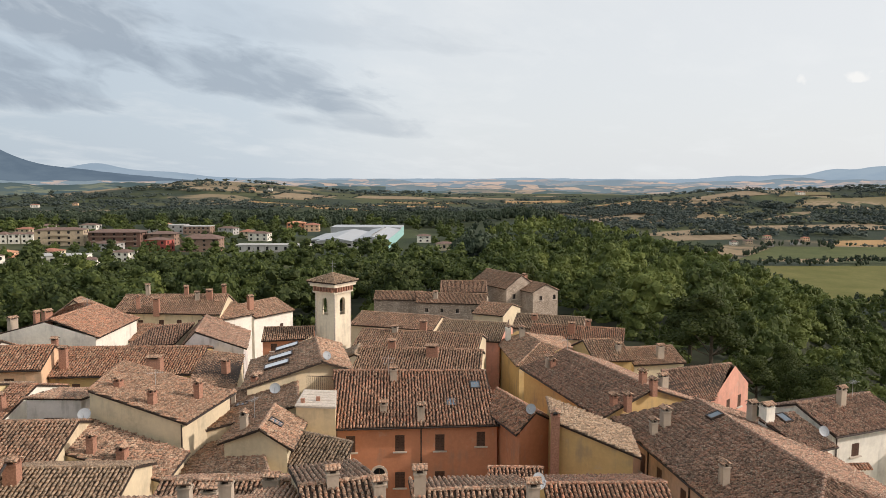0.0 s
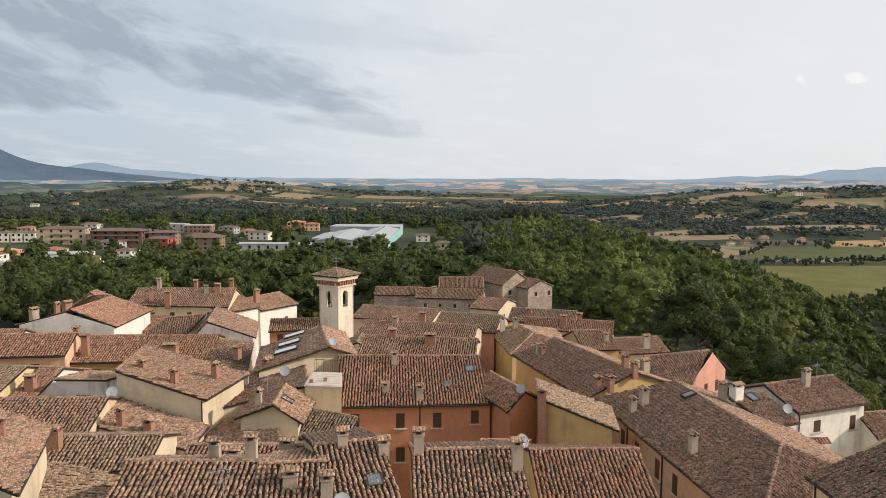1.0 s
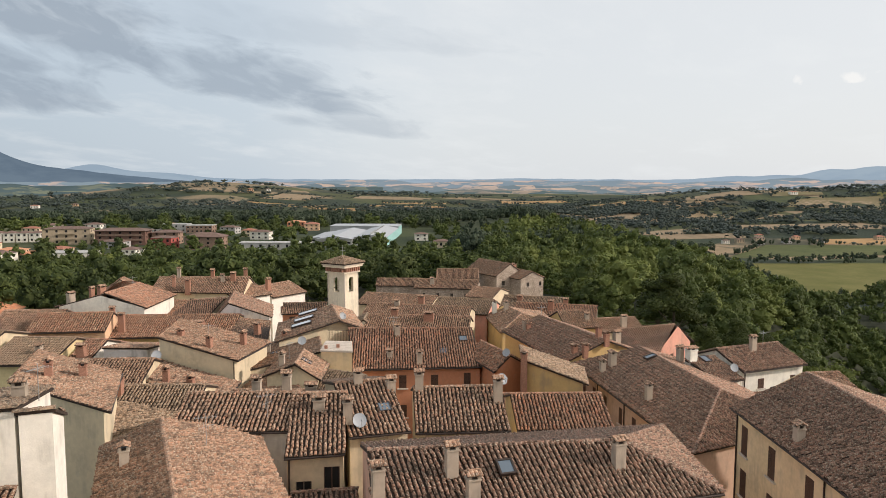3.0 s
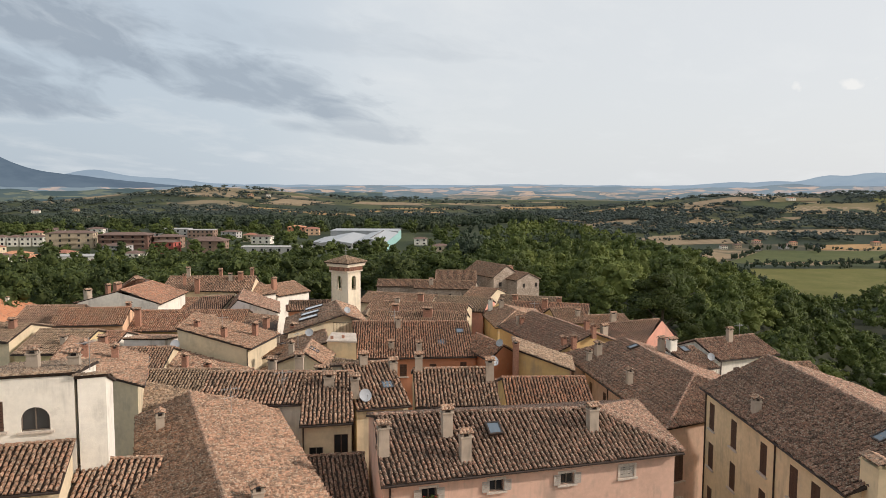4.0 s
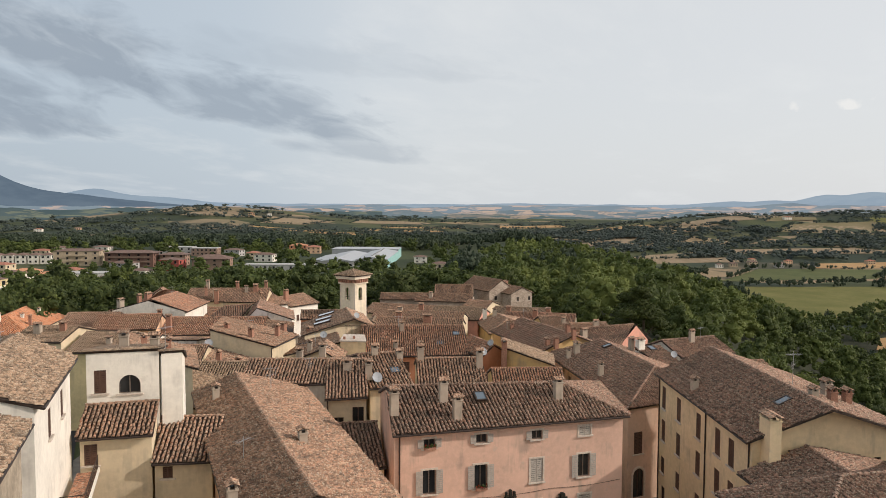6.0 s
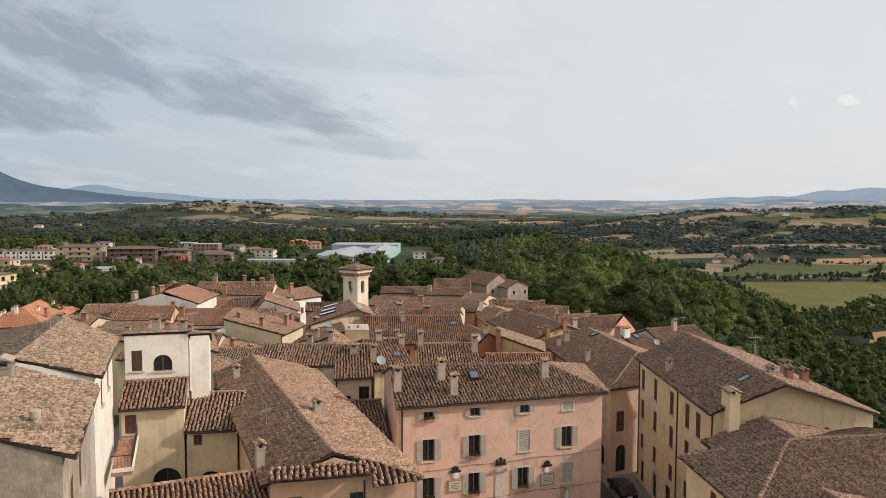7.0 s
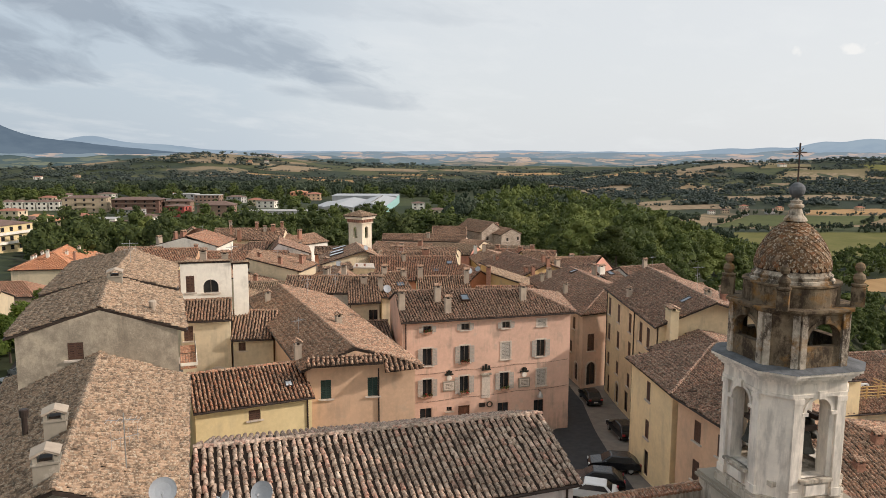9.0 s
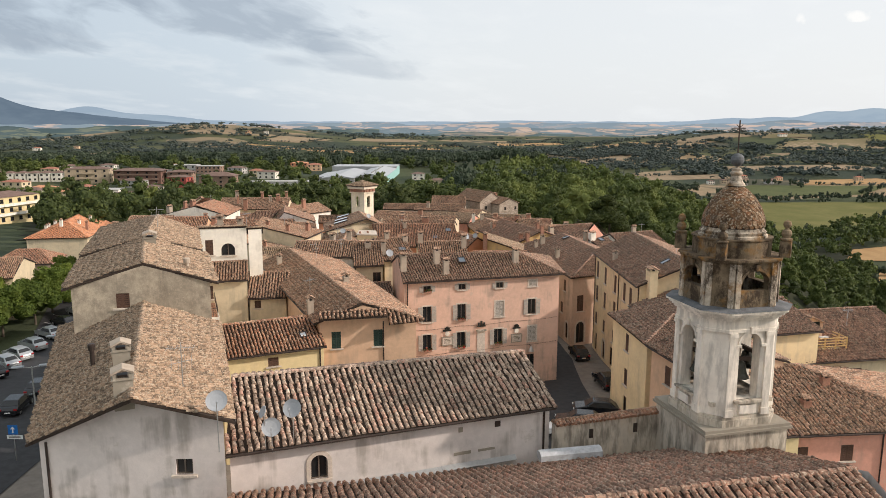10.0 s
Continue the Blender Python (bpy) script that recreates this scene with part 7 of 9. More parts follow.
# paler and bluer with distance: painted haze, not the hills' own colour
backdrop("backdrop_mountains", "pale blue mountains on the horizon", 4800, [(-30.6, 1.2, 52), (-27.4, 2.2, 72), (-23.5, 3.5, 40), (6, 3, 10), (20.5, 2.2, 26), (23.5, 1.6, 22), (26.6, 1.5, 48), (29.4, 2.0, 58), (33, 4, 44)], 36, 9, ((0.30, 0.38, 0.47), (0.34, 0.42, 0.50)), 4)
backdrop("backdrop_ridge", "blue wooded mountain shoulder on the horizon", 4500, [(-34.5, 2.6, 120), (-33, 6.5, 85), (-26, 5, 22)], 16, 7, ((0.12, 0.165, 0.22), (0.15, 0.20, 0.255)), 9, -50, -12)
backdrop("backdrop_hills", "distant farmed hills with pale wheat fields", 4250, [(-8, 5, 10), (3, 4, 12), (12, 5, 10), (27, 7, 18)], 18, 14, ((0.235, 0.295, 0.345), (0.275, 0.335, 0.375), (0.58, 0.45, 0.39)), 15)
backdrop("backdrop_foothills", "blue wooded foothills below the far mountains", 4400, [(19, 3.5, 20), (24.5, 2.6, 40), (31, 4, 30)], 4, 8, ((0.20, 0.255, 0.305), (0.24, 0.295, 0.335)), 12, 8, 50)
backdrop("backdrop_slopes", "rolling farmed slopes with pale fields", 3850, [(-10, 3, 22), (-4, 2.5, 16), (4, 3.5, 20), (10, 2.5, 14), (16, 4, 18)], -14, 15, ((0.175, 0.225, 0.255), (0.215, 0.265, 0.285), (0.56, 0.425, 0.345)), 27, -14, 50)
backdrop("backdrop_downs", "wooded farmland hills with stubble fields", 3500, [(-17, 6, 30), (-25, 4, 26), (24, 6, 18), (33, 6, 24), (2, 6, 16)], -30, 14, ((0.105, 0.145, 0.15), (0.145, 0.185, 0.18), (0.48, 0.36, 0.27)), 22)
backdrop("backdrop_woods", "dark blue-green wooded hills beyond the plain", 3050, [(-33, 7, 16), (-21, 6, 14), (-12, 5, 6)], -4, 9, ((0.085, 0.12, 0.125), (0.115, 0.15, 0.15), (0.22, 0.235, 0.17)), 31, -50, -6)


# ---- streets and square ----
def strip(name, label, line, half, mat, lift, n=40, kind="structure"):
    """A ribbon of road along a line of (x, y, half width) that follows the ground."""
    pts = []
    for (x0, y0, w0), (x1, y1, w1) in zip(line, line[1:]):
        k = max(2, int(math.hypot(x1 - x0, y1 - y0) / 2.0))
        pts += [(x0 + (x1 - x0) * i / k, y0 + (y1 - y0) * i / k, w0 + (w1 - w0) * i / k) for i in range(k)]
    pts.append(line[-1])
    v, f = [], []
    for i, (x, y, w) in enumerate(pts):
        xa, ya, _ = pts[max(0, i - 1)]
        xb, yb, _ = pts[min(len(pts) - 1, i + 1)]
        d = Vector((xb - xa, yb - ya, 0)).normalized()
        s = Vector((-d.y, d.x, 0))
        for k in range(9):
            p = Vector((x, y, 0)) + s * (w * (k / 4 - 1))
            v.append((p.x, p.y, ground_z(p.x, p.y) + lift))
    f = [(i * 9 + k, i * 9 + k + 1, (i + 1) * 9 + k + 1, (i + 1) * 9 + k) for i in range(len(pts) - 1) for k in range(8)]
    f = [q[::-1] for q in f]
    return tagged(part(name, (v, f), mat), label, "road", kind=kind)


strip("pavement", "worn stone paving under the old town", [(-14, -85, 36), (-10, -40, 34), (-8, 0, 32), (-8, 40, 34), (-12, 80, 32), (-5, 125, 24)], 0, "paving", 0.05)
strip("road", "dark asphalt street through the square", [(7.5, -26, 4.5), (9.0, -16, 6.0), (10.6, -6, 4.0), (12.9, 4, 1.9), (14.0, 14, 1.4), (13.0, 26, 1.3), (9.5, 42, 1.4)], 0, "asphalt", 0.12)
strip("road", "asphalt street with parking bays below the walls", [(-38, -60, 8), (-40, -10, 9), (-46, 20, 8), (-62, 55, 7), (-95, 80, 6), (-135, 92, 5)], 0, "asphalt", 0.10)
strip("road", "suburban road beyond the trees", [(-60, 240, 4), (-140, 260, 4), (-230, 300, 4), (-300, 420, 4)], 0, "asphalt", 0.25)

MATS["car_black"] = plain("black_car_paint", (0.012, 0.012, 0.014), 0.22, 0.0, 0.1, 3, 0.6)
MATS["car_white"] = plain("white_car_paint", (0.75, 0.75, 0.74), 0.25, 0.0, 0.05, 3, 0.6)
MATS["car_silver"] = plain("silver_car_paint", (0.42, 0.43, 0.44), 0.28, 0.5, 0.05, 3, 0.6)
MATS["tyre"] = plain("tyre_rubber", (0.02, 0.02, 0.02), 0.85)
MATS["lamp_red"] = plain("red_lamp_glass", (0.35, 0.02, 0.02), 0.3)
MATS["lamp_clear"] = plain("clear_lamp_glass", (0.7, 0.7, 0.68), 0.2)


def car(label, paint, tall=1.0):
    c = thing("car", label, "car", "parked cars")
    prof = [(-2.1, 0.35), (-2.12, 0.75), (-1.95, 0.95), (-1.75, 1.0 * tall), (-1.25, 1.42 * tall), (0.25, 1.46 * tall), (1.0, 1.0 * tall), (1.85, 0.86), (2.08, 0.68), (2.1, 0.35)]
    g = Geo()
    ws = [0.80, 0.86, 0.86, 0.80, 0.64, 0.62, 0.76, 0.84, 0.78, 0.76]
    left = [Vector((x, w, z)) for (x, z), w in zip(prof, ws)]
    right = [Vector((x, -w, z)) for (x, z), w in zip(prof, ws)]
    n = len(prof)
    g.add(left + right, [tuple(range(n))[::-1], tuple(range(n, 2 * n))] + [(i, i + 1, n + i + 1, n + i) for i in range(n - 1)] + [(n - 1, 0, n, 2 * n - 1)])
    body = part("body", g.data, paint, c)
    bv = body.modifiers.new("soft", "BEVEL")
    bv.width, bv.segments = 0.07, 2
    for sx, a, b in ((1, 5, 6), (-1, 3, 4)):
        pa, pb = Vector((prof[a][0], 0, prof[a][1])), Vector((prof[b][0], 0, prof[b][1]))
        d = (pb - pa)
        nrm = Vector((-d.z, 0, d.x)).normalized()
        if nrm.z < 0:
            nrm = -nrm
        q = [pa + d * 0.12 + Vector((0, ws[a] * 0.86, 0)), pa + d * 0.12 - Vector((0, ws[a] * 0.86, 0)), pa + d * 0.86 - Vector((0, ws[b] * 0.84, 0)), pa + d * 0.86 + Vector((0, ws[b] * 0.84, 0))]
        part("windscreen" if sx > 0 else "rear_window", Geo().prism([p - nrm * 0.01 for p in q], [p + nrm * 0.02 for p in q]).data, "glass", c)
    for sy in (-1, 1):
        zt, zb = 1.36 * tall, 1.0 * tall
        q = [Vector((-1.5, sy * 0.80, zb)), Vector((0.75, sy * 0.79, zb)), Vector((0.2, sy * 0.67, zt)), Vector((-1.15, sy * 0.68, zt))]
        o = Vector((0, sy * 0.025, 0.008))
        part("side_window", Geo().prism([p - o for p in q], [p + o for p in q]).data, "glass", c)
        for x in (-1.32, 1.34):
            w = part("wheel", Geo().lathe(pose(x, sy * 0.68 + 0.09, 0.32, 90, 0, 0), [(0.2, -0.01), (0.31, 0.0), (0.32, 0.03), (0.32, 0.15), (0.31, 0.18), (0.2, 0.19)], 18).data, "tyre", c)
            part("rim", Geo().lathe(pose(x, sy * 0.68 + (0.098 if sy > 0 else 0.09), 0.32, 90, 0, 0), [(0.05, -0.015), (0.2, -0.012), (0.2, 0.19), (0.05, 0.195)], 14).data, "steel", w)
        part("tail_light", Geo().box(pose(-2.1, sy * 0.66, 0.72), 0.08, 0.28, 0.16).data, "lamp_red", c)
        part("headlight", Geo().box(pose(2.03, sy * 0.6, 0.64), 0.1, 0.3, 0.14).data, "lamp_clear", c)
        part("mirror", Geo().box(pose(0.72, sy * 0.92, 0.98 * tall), 0.12, 0.2, 0.13).data, paint, c)
    part("bumper", Geo().box(pose(-2.1, 0, 0.3), 0.14, 1.5, 0.28).data, paint, c)
    part("number_plate", Geo().box(pose(-2.18, 0, 0.5), 0.03, 0.5, 0.11).data, "lamp_clear", c, "pale plain plate bar")
    return c


def park(proto, x, y, deg):
    return copy_thing(proto, pose(x, y, ground_z(x, y) + 0.14, 0, 0, deg))


black = car("black estate car parked on the square", "car_black")
black.matrix_basis = pose(16.3, 14.6, ground_z(16.3, 14.6) + 0.14, 0, 0, 97)
white = car("small white car parked on the square", "car_white", 0.98)
white.matrix_basis = pose(10.9, -13.6, ground_z(10.9, -13.6) + 0.14, 0, 0, 165)
silver = car("silver car parked in a street bay", "car_silver", 1.05)
silver.matrix_basis = pose(-53, 21.5, ground_z(-53, 21.5) + 0.14, 0, 0, 150)
park(black, 17.0, 2.2, 100)
park(black, 14.0, -7.9, 174)
park(black, 11.9, -11.4, 172)
park(white, 1.4, -1.9, 108)
park(black, 3.6, -1.3, 108)
park(white, 6.1, -0.9, 108)
park(white, 8.8, -0.5, 108)
for x, y, d in ((-52.3, 16.5, 150), (-51.6, 12.2, 150), (-50.8, 8.4, 150), (-55.0, 33.0, 150)):
    park(silver, x, y, d)
for x, y, d in ((-39.2, -8, 100), (-49.5, 4.0, 150), (-54.0, 27, 150), (-40.5, -2.0, 100), (-43.5, 8.0, 105)):
    park(black, x, y, d)
park(white, -48.5, 0.2, 150)


for i in range(9):
    x_, y_ = -46.0 - i * 0.95, -1.8 + i * 4.2
    m_ = pose(x_ - 3.2, y_, ground_z(x_ - 3.2, y_) + 0.125, 0, 0, 150)
    tagged(part("road_marking", Geo().box(m_, 4.6, 0.12, 0.012).data, "car_white"), "white painted parking bay line", "road marking", "parking bay lines", "structure")


# ---- things on the roofs ----
def dish(x, y, z, d, tilt, mast, label="pale grey satellite dish on a thin mast"):
    t = thing("satellite_dish", label, "satellite dish", "satellite dishes", (x, y, z))
    m = pose(x, y, z + mast, 62, 0, tilt)
    prof = [(0.02, 0.0), (d * 0.3, 0.02), (d * 0.45, 0.055), (d * 0.5, 0.075), (d * 0.5, 0.095), (d * 0.45, 0.075), (d * 0.3, 0.04), (0.02, 0.02)]
    part("reflector", Geo().lathe(m, prof, 22).data, "dish", t)
    part("mast", Geo().tube([(x, y, z - 0.15), (x, y, z + mast)], 0.025).data, "steel", t)
    part("arm", Geo().tube([m @ Vector((0, -d * 0.5, 0.08)), m @ Vector((0, -d * 0.1, d * 0.55))], 0.014, 5).data, "steel", t)
    part("receiver", Geo().box(m @ pose(0, -d * 0.1, d * 0.5), 0.08, 0.08, 0.12).data, "dish", t)


def antenna(x, y, z, h, turn):
    t = thing("tv_antenna", "thin grey television antenna on a roof mast", "antenna", "roof antennas", (x, y, z))
    part("mast", Geo().tube([(x, y, z - 0.2), (x, y, z + h)], 0.022).data, "steel", t)
    m = turned(x, y, z + h - 0.25, radians(turn))
    part("boom", Geo().tube([m @ Vector((-0.6, 0, 0)), m @ Vector((0.6, 0, 0))], 0.012, 5).data, "steel", t)
    for i in range(7):
        k = -0.55 + i * 0.18
        part("element", Geo().tube([m @ Vector((k, -0.32, 0)), m @ Vector((k, 0.32, 0))], 0.008, 4).data, "steel", t)
    if h > 1.6:
        m2 = turned(x, y, z + h * 0.6, radians(turn + 35))
        part("boom", Geo().tube([m2 @ Vector((-0.5, 0, 0)), m2 @ Vector((0.5, 0, 0))], 0.012, 5).data, "steel", t)
        for i in range(4):
            k = -0.45 + i * 0.3
            part("element", Geo().tube([m2 @ Vector((k, 0, -0.3)), m2 @ Vector((k, 0, 0.3))], 0.008, 4).data, "steel", t)


def on_roof(key, x, y):
    h, W, tops, base, planes, P_, R_ = HOUSES[key]
    return max((plane_z(p[0], p[1], p[2], x, y) for p in planes), key=lambda z: -abs(z)) if len(planes) == 1 else min(plane_z(p[0], p[1], p[2], x, y) for p in planes[:2])


for key, x, y, d, tilt, mast in (("nave", -7.0, -40.35, 0.84, 12, 1.05), ("nave", -6.13, -39.89, 0.84, -10, 1.7), ("nave", -7.28, -40.4, 0.55, -55, 1.75), ("f2b", 2.5, 18.2, 0.8, 40, 1.2),
                                 ("f2", -6.6, 13.0, 0.9, 30, 0.5), ("redannex", 4.2, 38.8, 0.8, -30, 0.6), ("x1", -16.9, 43.8, 0.9, 10, 0.6), ("a6", -28.7, 35.3, 0.9, 20, 0.5), ("skyl", -13.2, 47.5, 0.8, 40, 0.5), ("w2", 25.6, 37.2, 0.8, 10, 0.6)):
    dish(x, y, on_roof(key, x, y), d, tilt, mast)
for key, x, y, h, turn in (("mid", -14.2, 7.6, 1.9, 20), ("mid", -12.0, -6.9, 1.4, 60), ("lw", -10.6, -40.9, 2.2, 10), ("yh", 24.6, 5.3, 2.6, 15), ("arch", -20.3, 2.6, 1.6, 70), ("h1", -47.6, 72, 2.4, 30), ("l1", 9.9, 59, 1.5, 10),
                           ("w1", 30.5, 42.6, 1.6, 45), ("q1", 37.9, -4.3, 1.8, 20), ("v1", -16.5, 36.4, 1.9, 70), ("red", -7.6, 47.0, 1.7, 0), ("f1", -12.2, 12.6, 1.8, 30), ("a1", -25.2, 39.5, 1.4, 20), ("ws2", -24.0, -10.5, 1.7, 15)):
    antenna(x, y, on_roof(key, x, y), h, turn)
# mast with a large dish on the gable of the grey-white house
dish(-8.45, -43.0, 14.65, 0.85, 18, 2.05, "large grey dish on a tall wall mast")


# ---- smaller built things ----
def terrace():
    t = thing("roof_terrace", "pale paved roof terrace with two brick stubs", "terrace", at=(-12.0, 40, -1))
    c = [(-13.9, 38.5), (-10.8, 38.2), (-11.5, 42.4), (-14.1, 42.6)]
    V = lambda z, k=1.0: [Vector((-12.5 + (x + 12.5) * k, 40.4 + (y - 40.4) * k, z)) for x, y in c]
    part("wall", Geo().prism(V(-1), V(10.75)).data, "sand", t)
    part("coping", Geo().prism(V(10.754, 1.05), V(10.9, 1.05)).data, "sill", t)
    for i in range(5):
        for j in range(6):
            a, b, d, e = [Vector((*p, 10.905)) for p in (c[0], c[1], c[2], c[3])]
            q = [a.lerp(b, u).lerp(e.lerp(d, u), w) for u, w in ((i / 5 + 0.01, j / 6 + 0.01), ((i + 1) / 5 - 0.01, j / 6 + 0.01), ((i + 1) / 5 - 0.01, (j + 1) / 6 - 0.01), (i / 5 + 0.01, (j + 1) / 6 - 0.01))]
            part("paving_slab", Geo().prism(q, [p + Vector((0, 0, 0.03)) for p in q]).data, "sill", t)
    for x, y in ((-13.5, 39.1), (-12.4, 39.6)):
        part("stub", Geo().box(turned(x, y, 10.93, 0.1), 0.3, 0.3, 0.32).data, "brick", t, "short brick stub")
    a, b = Vector((-14.0, 43.0, 11.0)), Vector((-11.4, 42.8, 11.0))
    n = int((b - a).length / 0.16)
    part("handrail", Geo().tube([a + Vector((0, 0, 0.95)), b + Vector((0, 0, 0.95))], 0.025).data, "rusty_iron", t)
    for i in range(n + 1):
        p = a.lerp(b, i / n)
        part("baluster", Geo().tube([p - Vector((0, 0, 0.2)), p + Vector((0, 0, 0.95))], 0.012, 4).data, "rusty_iron", t)


terrace()


def church_wall():
    t = thing("courtyard_wall", "grey courtyard wall with a red tile coping", "wall", at=(9, -34.5, 9))
    a, b = Vector((6.2, -35.4, 9)), Vector((12.4, -33.4, 9))
    u = (b - a).normalized()
    mid = (a + b) / 2
    m = turned(mid.x, mid.y, 9, math.atan2(u.y, u.x))
    L = (b - a).length
    part("wall", Geo().box(m, L, 0.4, 3.5).data, "tower_base", t)
    n = int(L / 0.2)
    for i in range(n):
        g = Geo()
        x = -L / 2 + (i + 0.5) * L / n
        g.tube([m @ Vector((x, -0.34, 3.55)), m @ Vector((x, 0, 3.68))], 0.1, 8).tube([m @ Vector((x, 0.34, 3.55)), m @ Vector((x, 0, 3.68))], 0.1, 8)
        part("coping_tile", g.data, "roof_red", t)
    for k in (-1.2, 1.4):
        part("vent", Geo().box(m @ pose(k, -0.2, 2.6), 0.22, 0.08, 0.5).data, "dark_metal", t)


church_wall()


def boat_cover():
    t = thing("roof_canopy", "pale blue-grey plastic canopy over a wall opening", "canopy", at=(7.0, -36.2, 11.6))
    m = pose(6.85, -36.7, 11.4, 0, 0, 12)
    g = Geo()
    pr = [(-0.35, 0.0), (-0.33, 0.28), (-0.15, 0.42), (0.15, 0.42), (0.33, 0.28), (0.35, 0.0)]
    ends = [[m @ Vector((x, y, z)) for y, z in pr] for x in (-1.6, 1.6)]
    g.prism(ends[0], ends[1])
    part("shell", g.data, "canopy", t)


MATS["canopy"] = plain("weathered_plastic", (0.44, 0.45, 0.46), 0.5, 0.0, 0.25, 3)
boat_cover()


def skirt(label, a, b, depth, z_out, z_in, style, key):
    """A short lean-to strip of tiles along a wall top."""
    h = HOUSES[key][0]
    a, b = Vector(a), Vector(b)
    u = (b - a).normalized()
    inn = Vector((-u.y, u.x, 0))
    P = [(a.x, a.y, z_out), (b.x, b.y, z_out), (b.x + inn.x * depth, b.y + inn.y * depth, z_in), (a.x + inn.x * depth, a.y + inn.y * depth, z_in)]
    roof_on(h, [P], style, True, 0.335, 0.34)


skirt("tiles over the gable", (-9.5, -15.95, 0), (-4.25, -14.7, 0), 0.85, 12.55, 12.9, "brown", "mid")
roof_on(HOUSES["mid"][0], [[(-4.1, -14.75, 11.85), (-1.35, -13.7, 11.9), (-4.3, -13.75, 12.95)]], "brown", True, 0.335, 0.34, [((-1.35, -13.7, 11.95), (-4.3, -13.75, 13.0))])


# what hangs on the pink front
def on_front(run, z, out=0.0):
    h, W, tops, base, planes, P_, R_ = HOUSES["pink"]
    a, b = Vector((*W[0], 0)), Vector((*W[1], 0))
    u = (b - a).normalized()
    o = Vector((u.y, -u.x, 0))
    p = a + u * run + o * out
    return turned(p.x, p.y, z, math.atan2(u.y, u.x))


def plaque(run, z):
    m = on_front(run, z)
    t = thing("memorial_plaque", "marble memorial plaque with a round medallion", "plaque", "plaques on the pink house", tuple(m.translation))
    part("slab", Geo().box(m @ pose(0, -0.05, 0), 0.95, 0.1, 0.75).data, "sill", t)
    for z_ in (-0.08, 0.75):
        part("frame", Geo().box(m @ pose(0, -0.05, z_), 1.16, 0.14, 0.1).data, "stonegrey", t)
    for x_ in (-0.53, 0.53):
        part("frame", Geo().box(m @ pose(x_, -0.05, 0.02), 0.1, 0.13, 0.73).data, "stonegrey", t)
    part("medallion", Geo().lathe(m @ pose(0, 0, 1.15, 90, 0, 0), [(0.05, 0.1), (0.22, 0.1), (0.26, 0.06), (0.26, 0.0)], 18).data, "tower_low", t)
    part("ornament", Geo().box(m @ pose(-0.2, -0.06, 1.45), 0.1, 0.1, 0.35).box(m @ pose(0.2, -0.06, 1.45), 0.1, 0.1, 0.35).box(m @ pose(0, -0.06, 1.42), 0.85, 0.12, 0.14).box(m @ pose(0, -0.07, 1.5), 0.22, 0.14, 0.4).data, "bronze", t)
    for i in range(4):
        part("inscription", Geo().box(m @ pose(0, -0.105, 0.16 + 0.13 * i), 0.7, 0.012, 0.035).data, "tower_top", t, "unreadable line of lettering")


plaque(4.5, 5.35)
plaque(12.15, 5.0)


def niche():
    m = on_front(8.2, 4.2)
    t = thing("painted_niche", "faded painted panel under a small carved canopy", "niche", at=tuple(m.translation))
    part("panel", Geo().box(m @ pose(0, -0.03, 0), 0.85, 0.06, 2.3).data, "sill", t)
    part("canopy", Geo().box(m @ pose(0, -0.12, 2.3), 1.1, 0.26, 0.16).data, "tower_base", t)
    part("carving", Geo().box(m @ pose(-0.3, -0.1, 2.8), 0.14, 0.16, 0.4).box(m @ pose(0, -0.1, 2.85), 0.16, 0.18, 0.5).box(m @ pose(0.3, -0.1, 2.8), 0.14, 0.16, 0.4).box(m @ pose(0, -0.1, 2.76), 0.9, 0.14, 0.1).data, "bronze", t)


niche()


def front_lamp():
    m = on_front(13.7, 3.9)
    t = thing("wall_lamp", "bell-shaped grey lamp over a doorway", "lamp", at=tuple(m.translation))
    part("bracket", Geo().tube([m @ Vector((0, 0, 0.6)), m @ Vector((0, -0.45, 0.6))], 0.03).data, "rusty_iron", t)
    part("shade", Geo().lathe(m @ pose(0, -0.45, 0), [(0.3, 0), (0.26, 0.15), (0.14, 0.4), (0.05, 0.55), (0.02, 0.62)], 16).data, "steel", t)


front_lamp()


def wreath():
    m = on_front(8.3, 3.55)
    t = thing("wall_sign", "small dark sign beside a round wreath", "sign", at=tuple(m.translation))
    part("board", Geo().box(m @ pose(-0.45, -0.05, -0.2), 0.6, 0.06, 0.4).data, "dark_metal", t)
    pts = [m @ Vector((0.28 + 0.25 * math.cos(k), -0.08, 0.0 + 0.25 * math.sin(k))) for k in np.linspace(0, 2 * math.pi, 17)]
    part("ring", Geo().tube(pts, 0.06, 6).data, "bark", t)


wreath()


def pipes(key, edge, runs):
    h, W, tops, base, planes, P_, R_ = HOUSES[key]
    a, b = Vector((*W[edge], 0)), Vector((*W[(edge + 1) % 4], 0))
    u = (b - a).normalized()
    o = Vector((u.y, -u.x, 0))
    for r in runs:
        p = a + u * r + o * 0.07
        part("downpipe", Geo().tube([(p.x, p.y, base + 0.6), (p.x, p.y, min(tops[edge], tops[(edge + 1) % 4]) - 0.1)], 0.055, 7).data, "dark_metal", h, "brown metal downpipe")


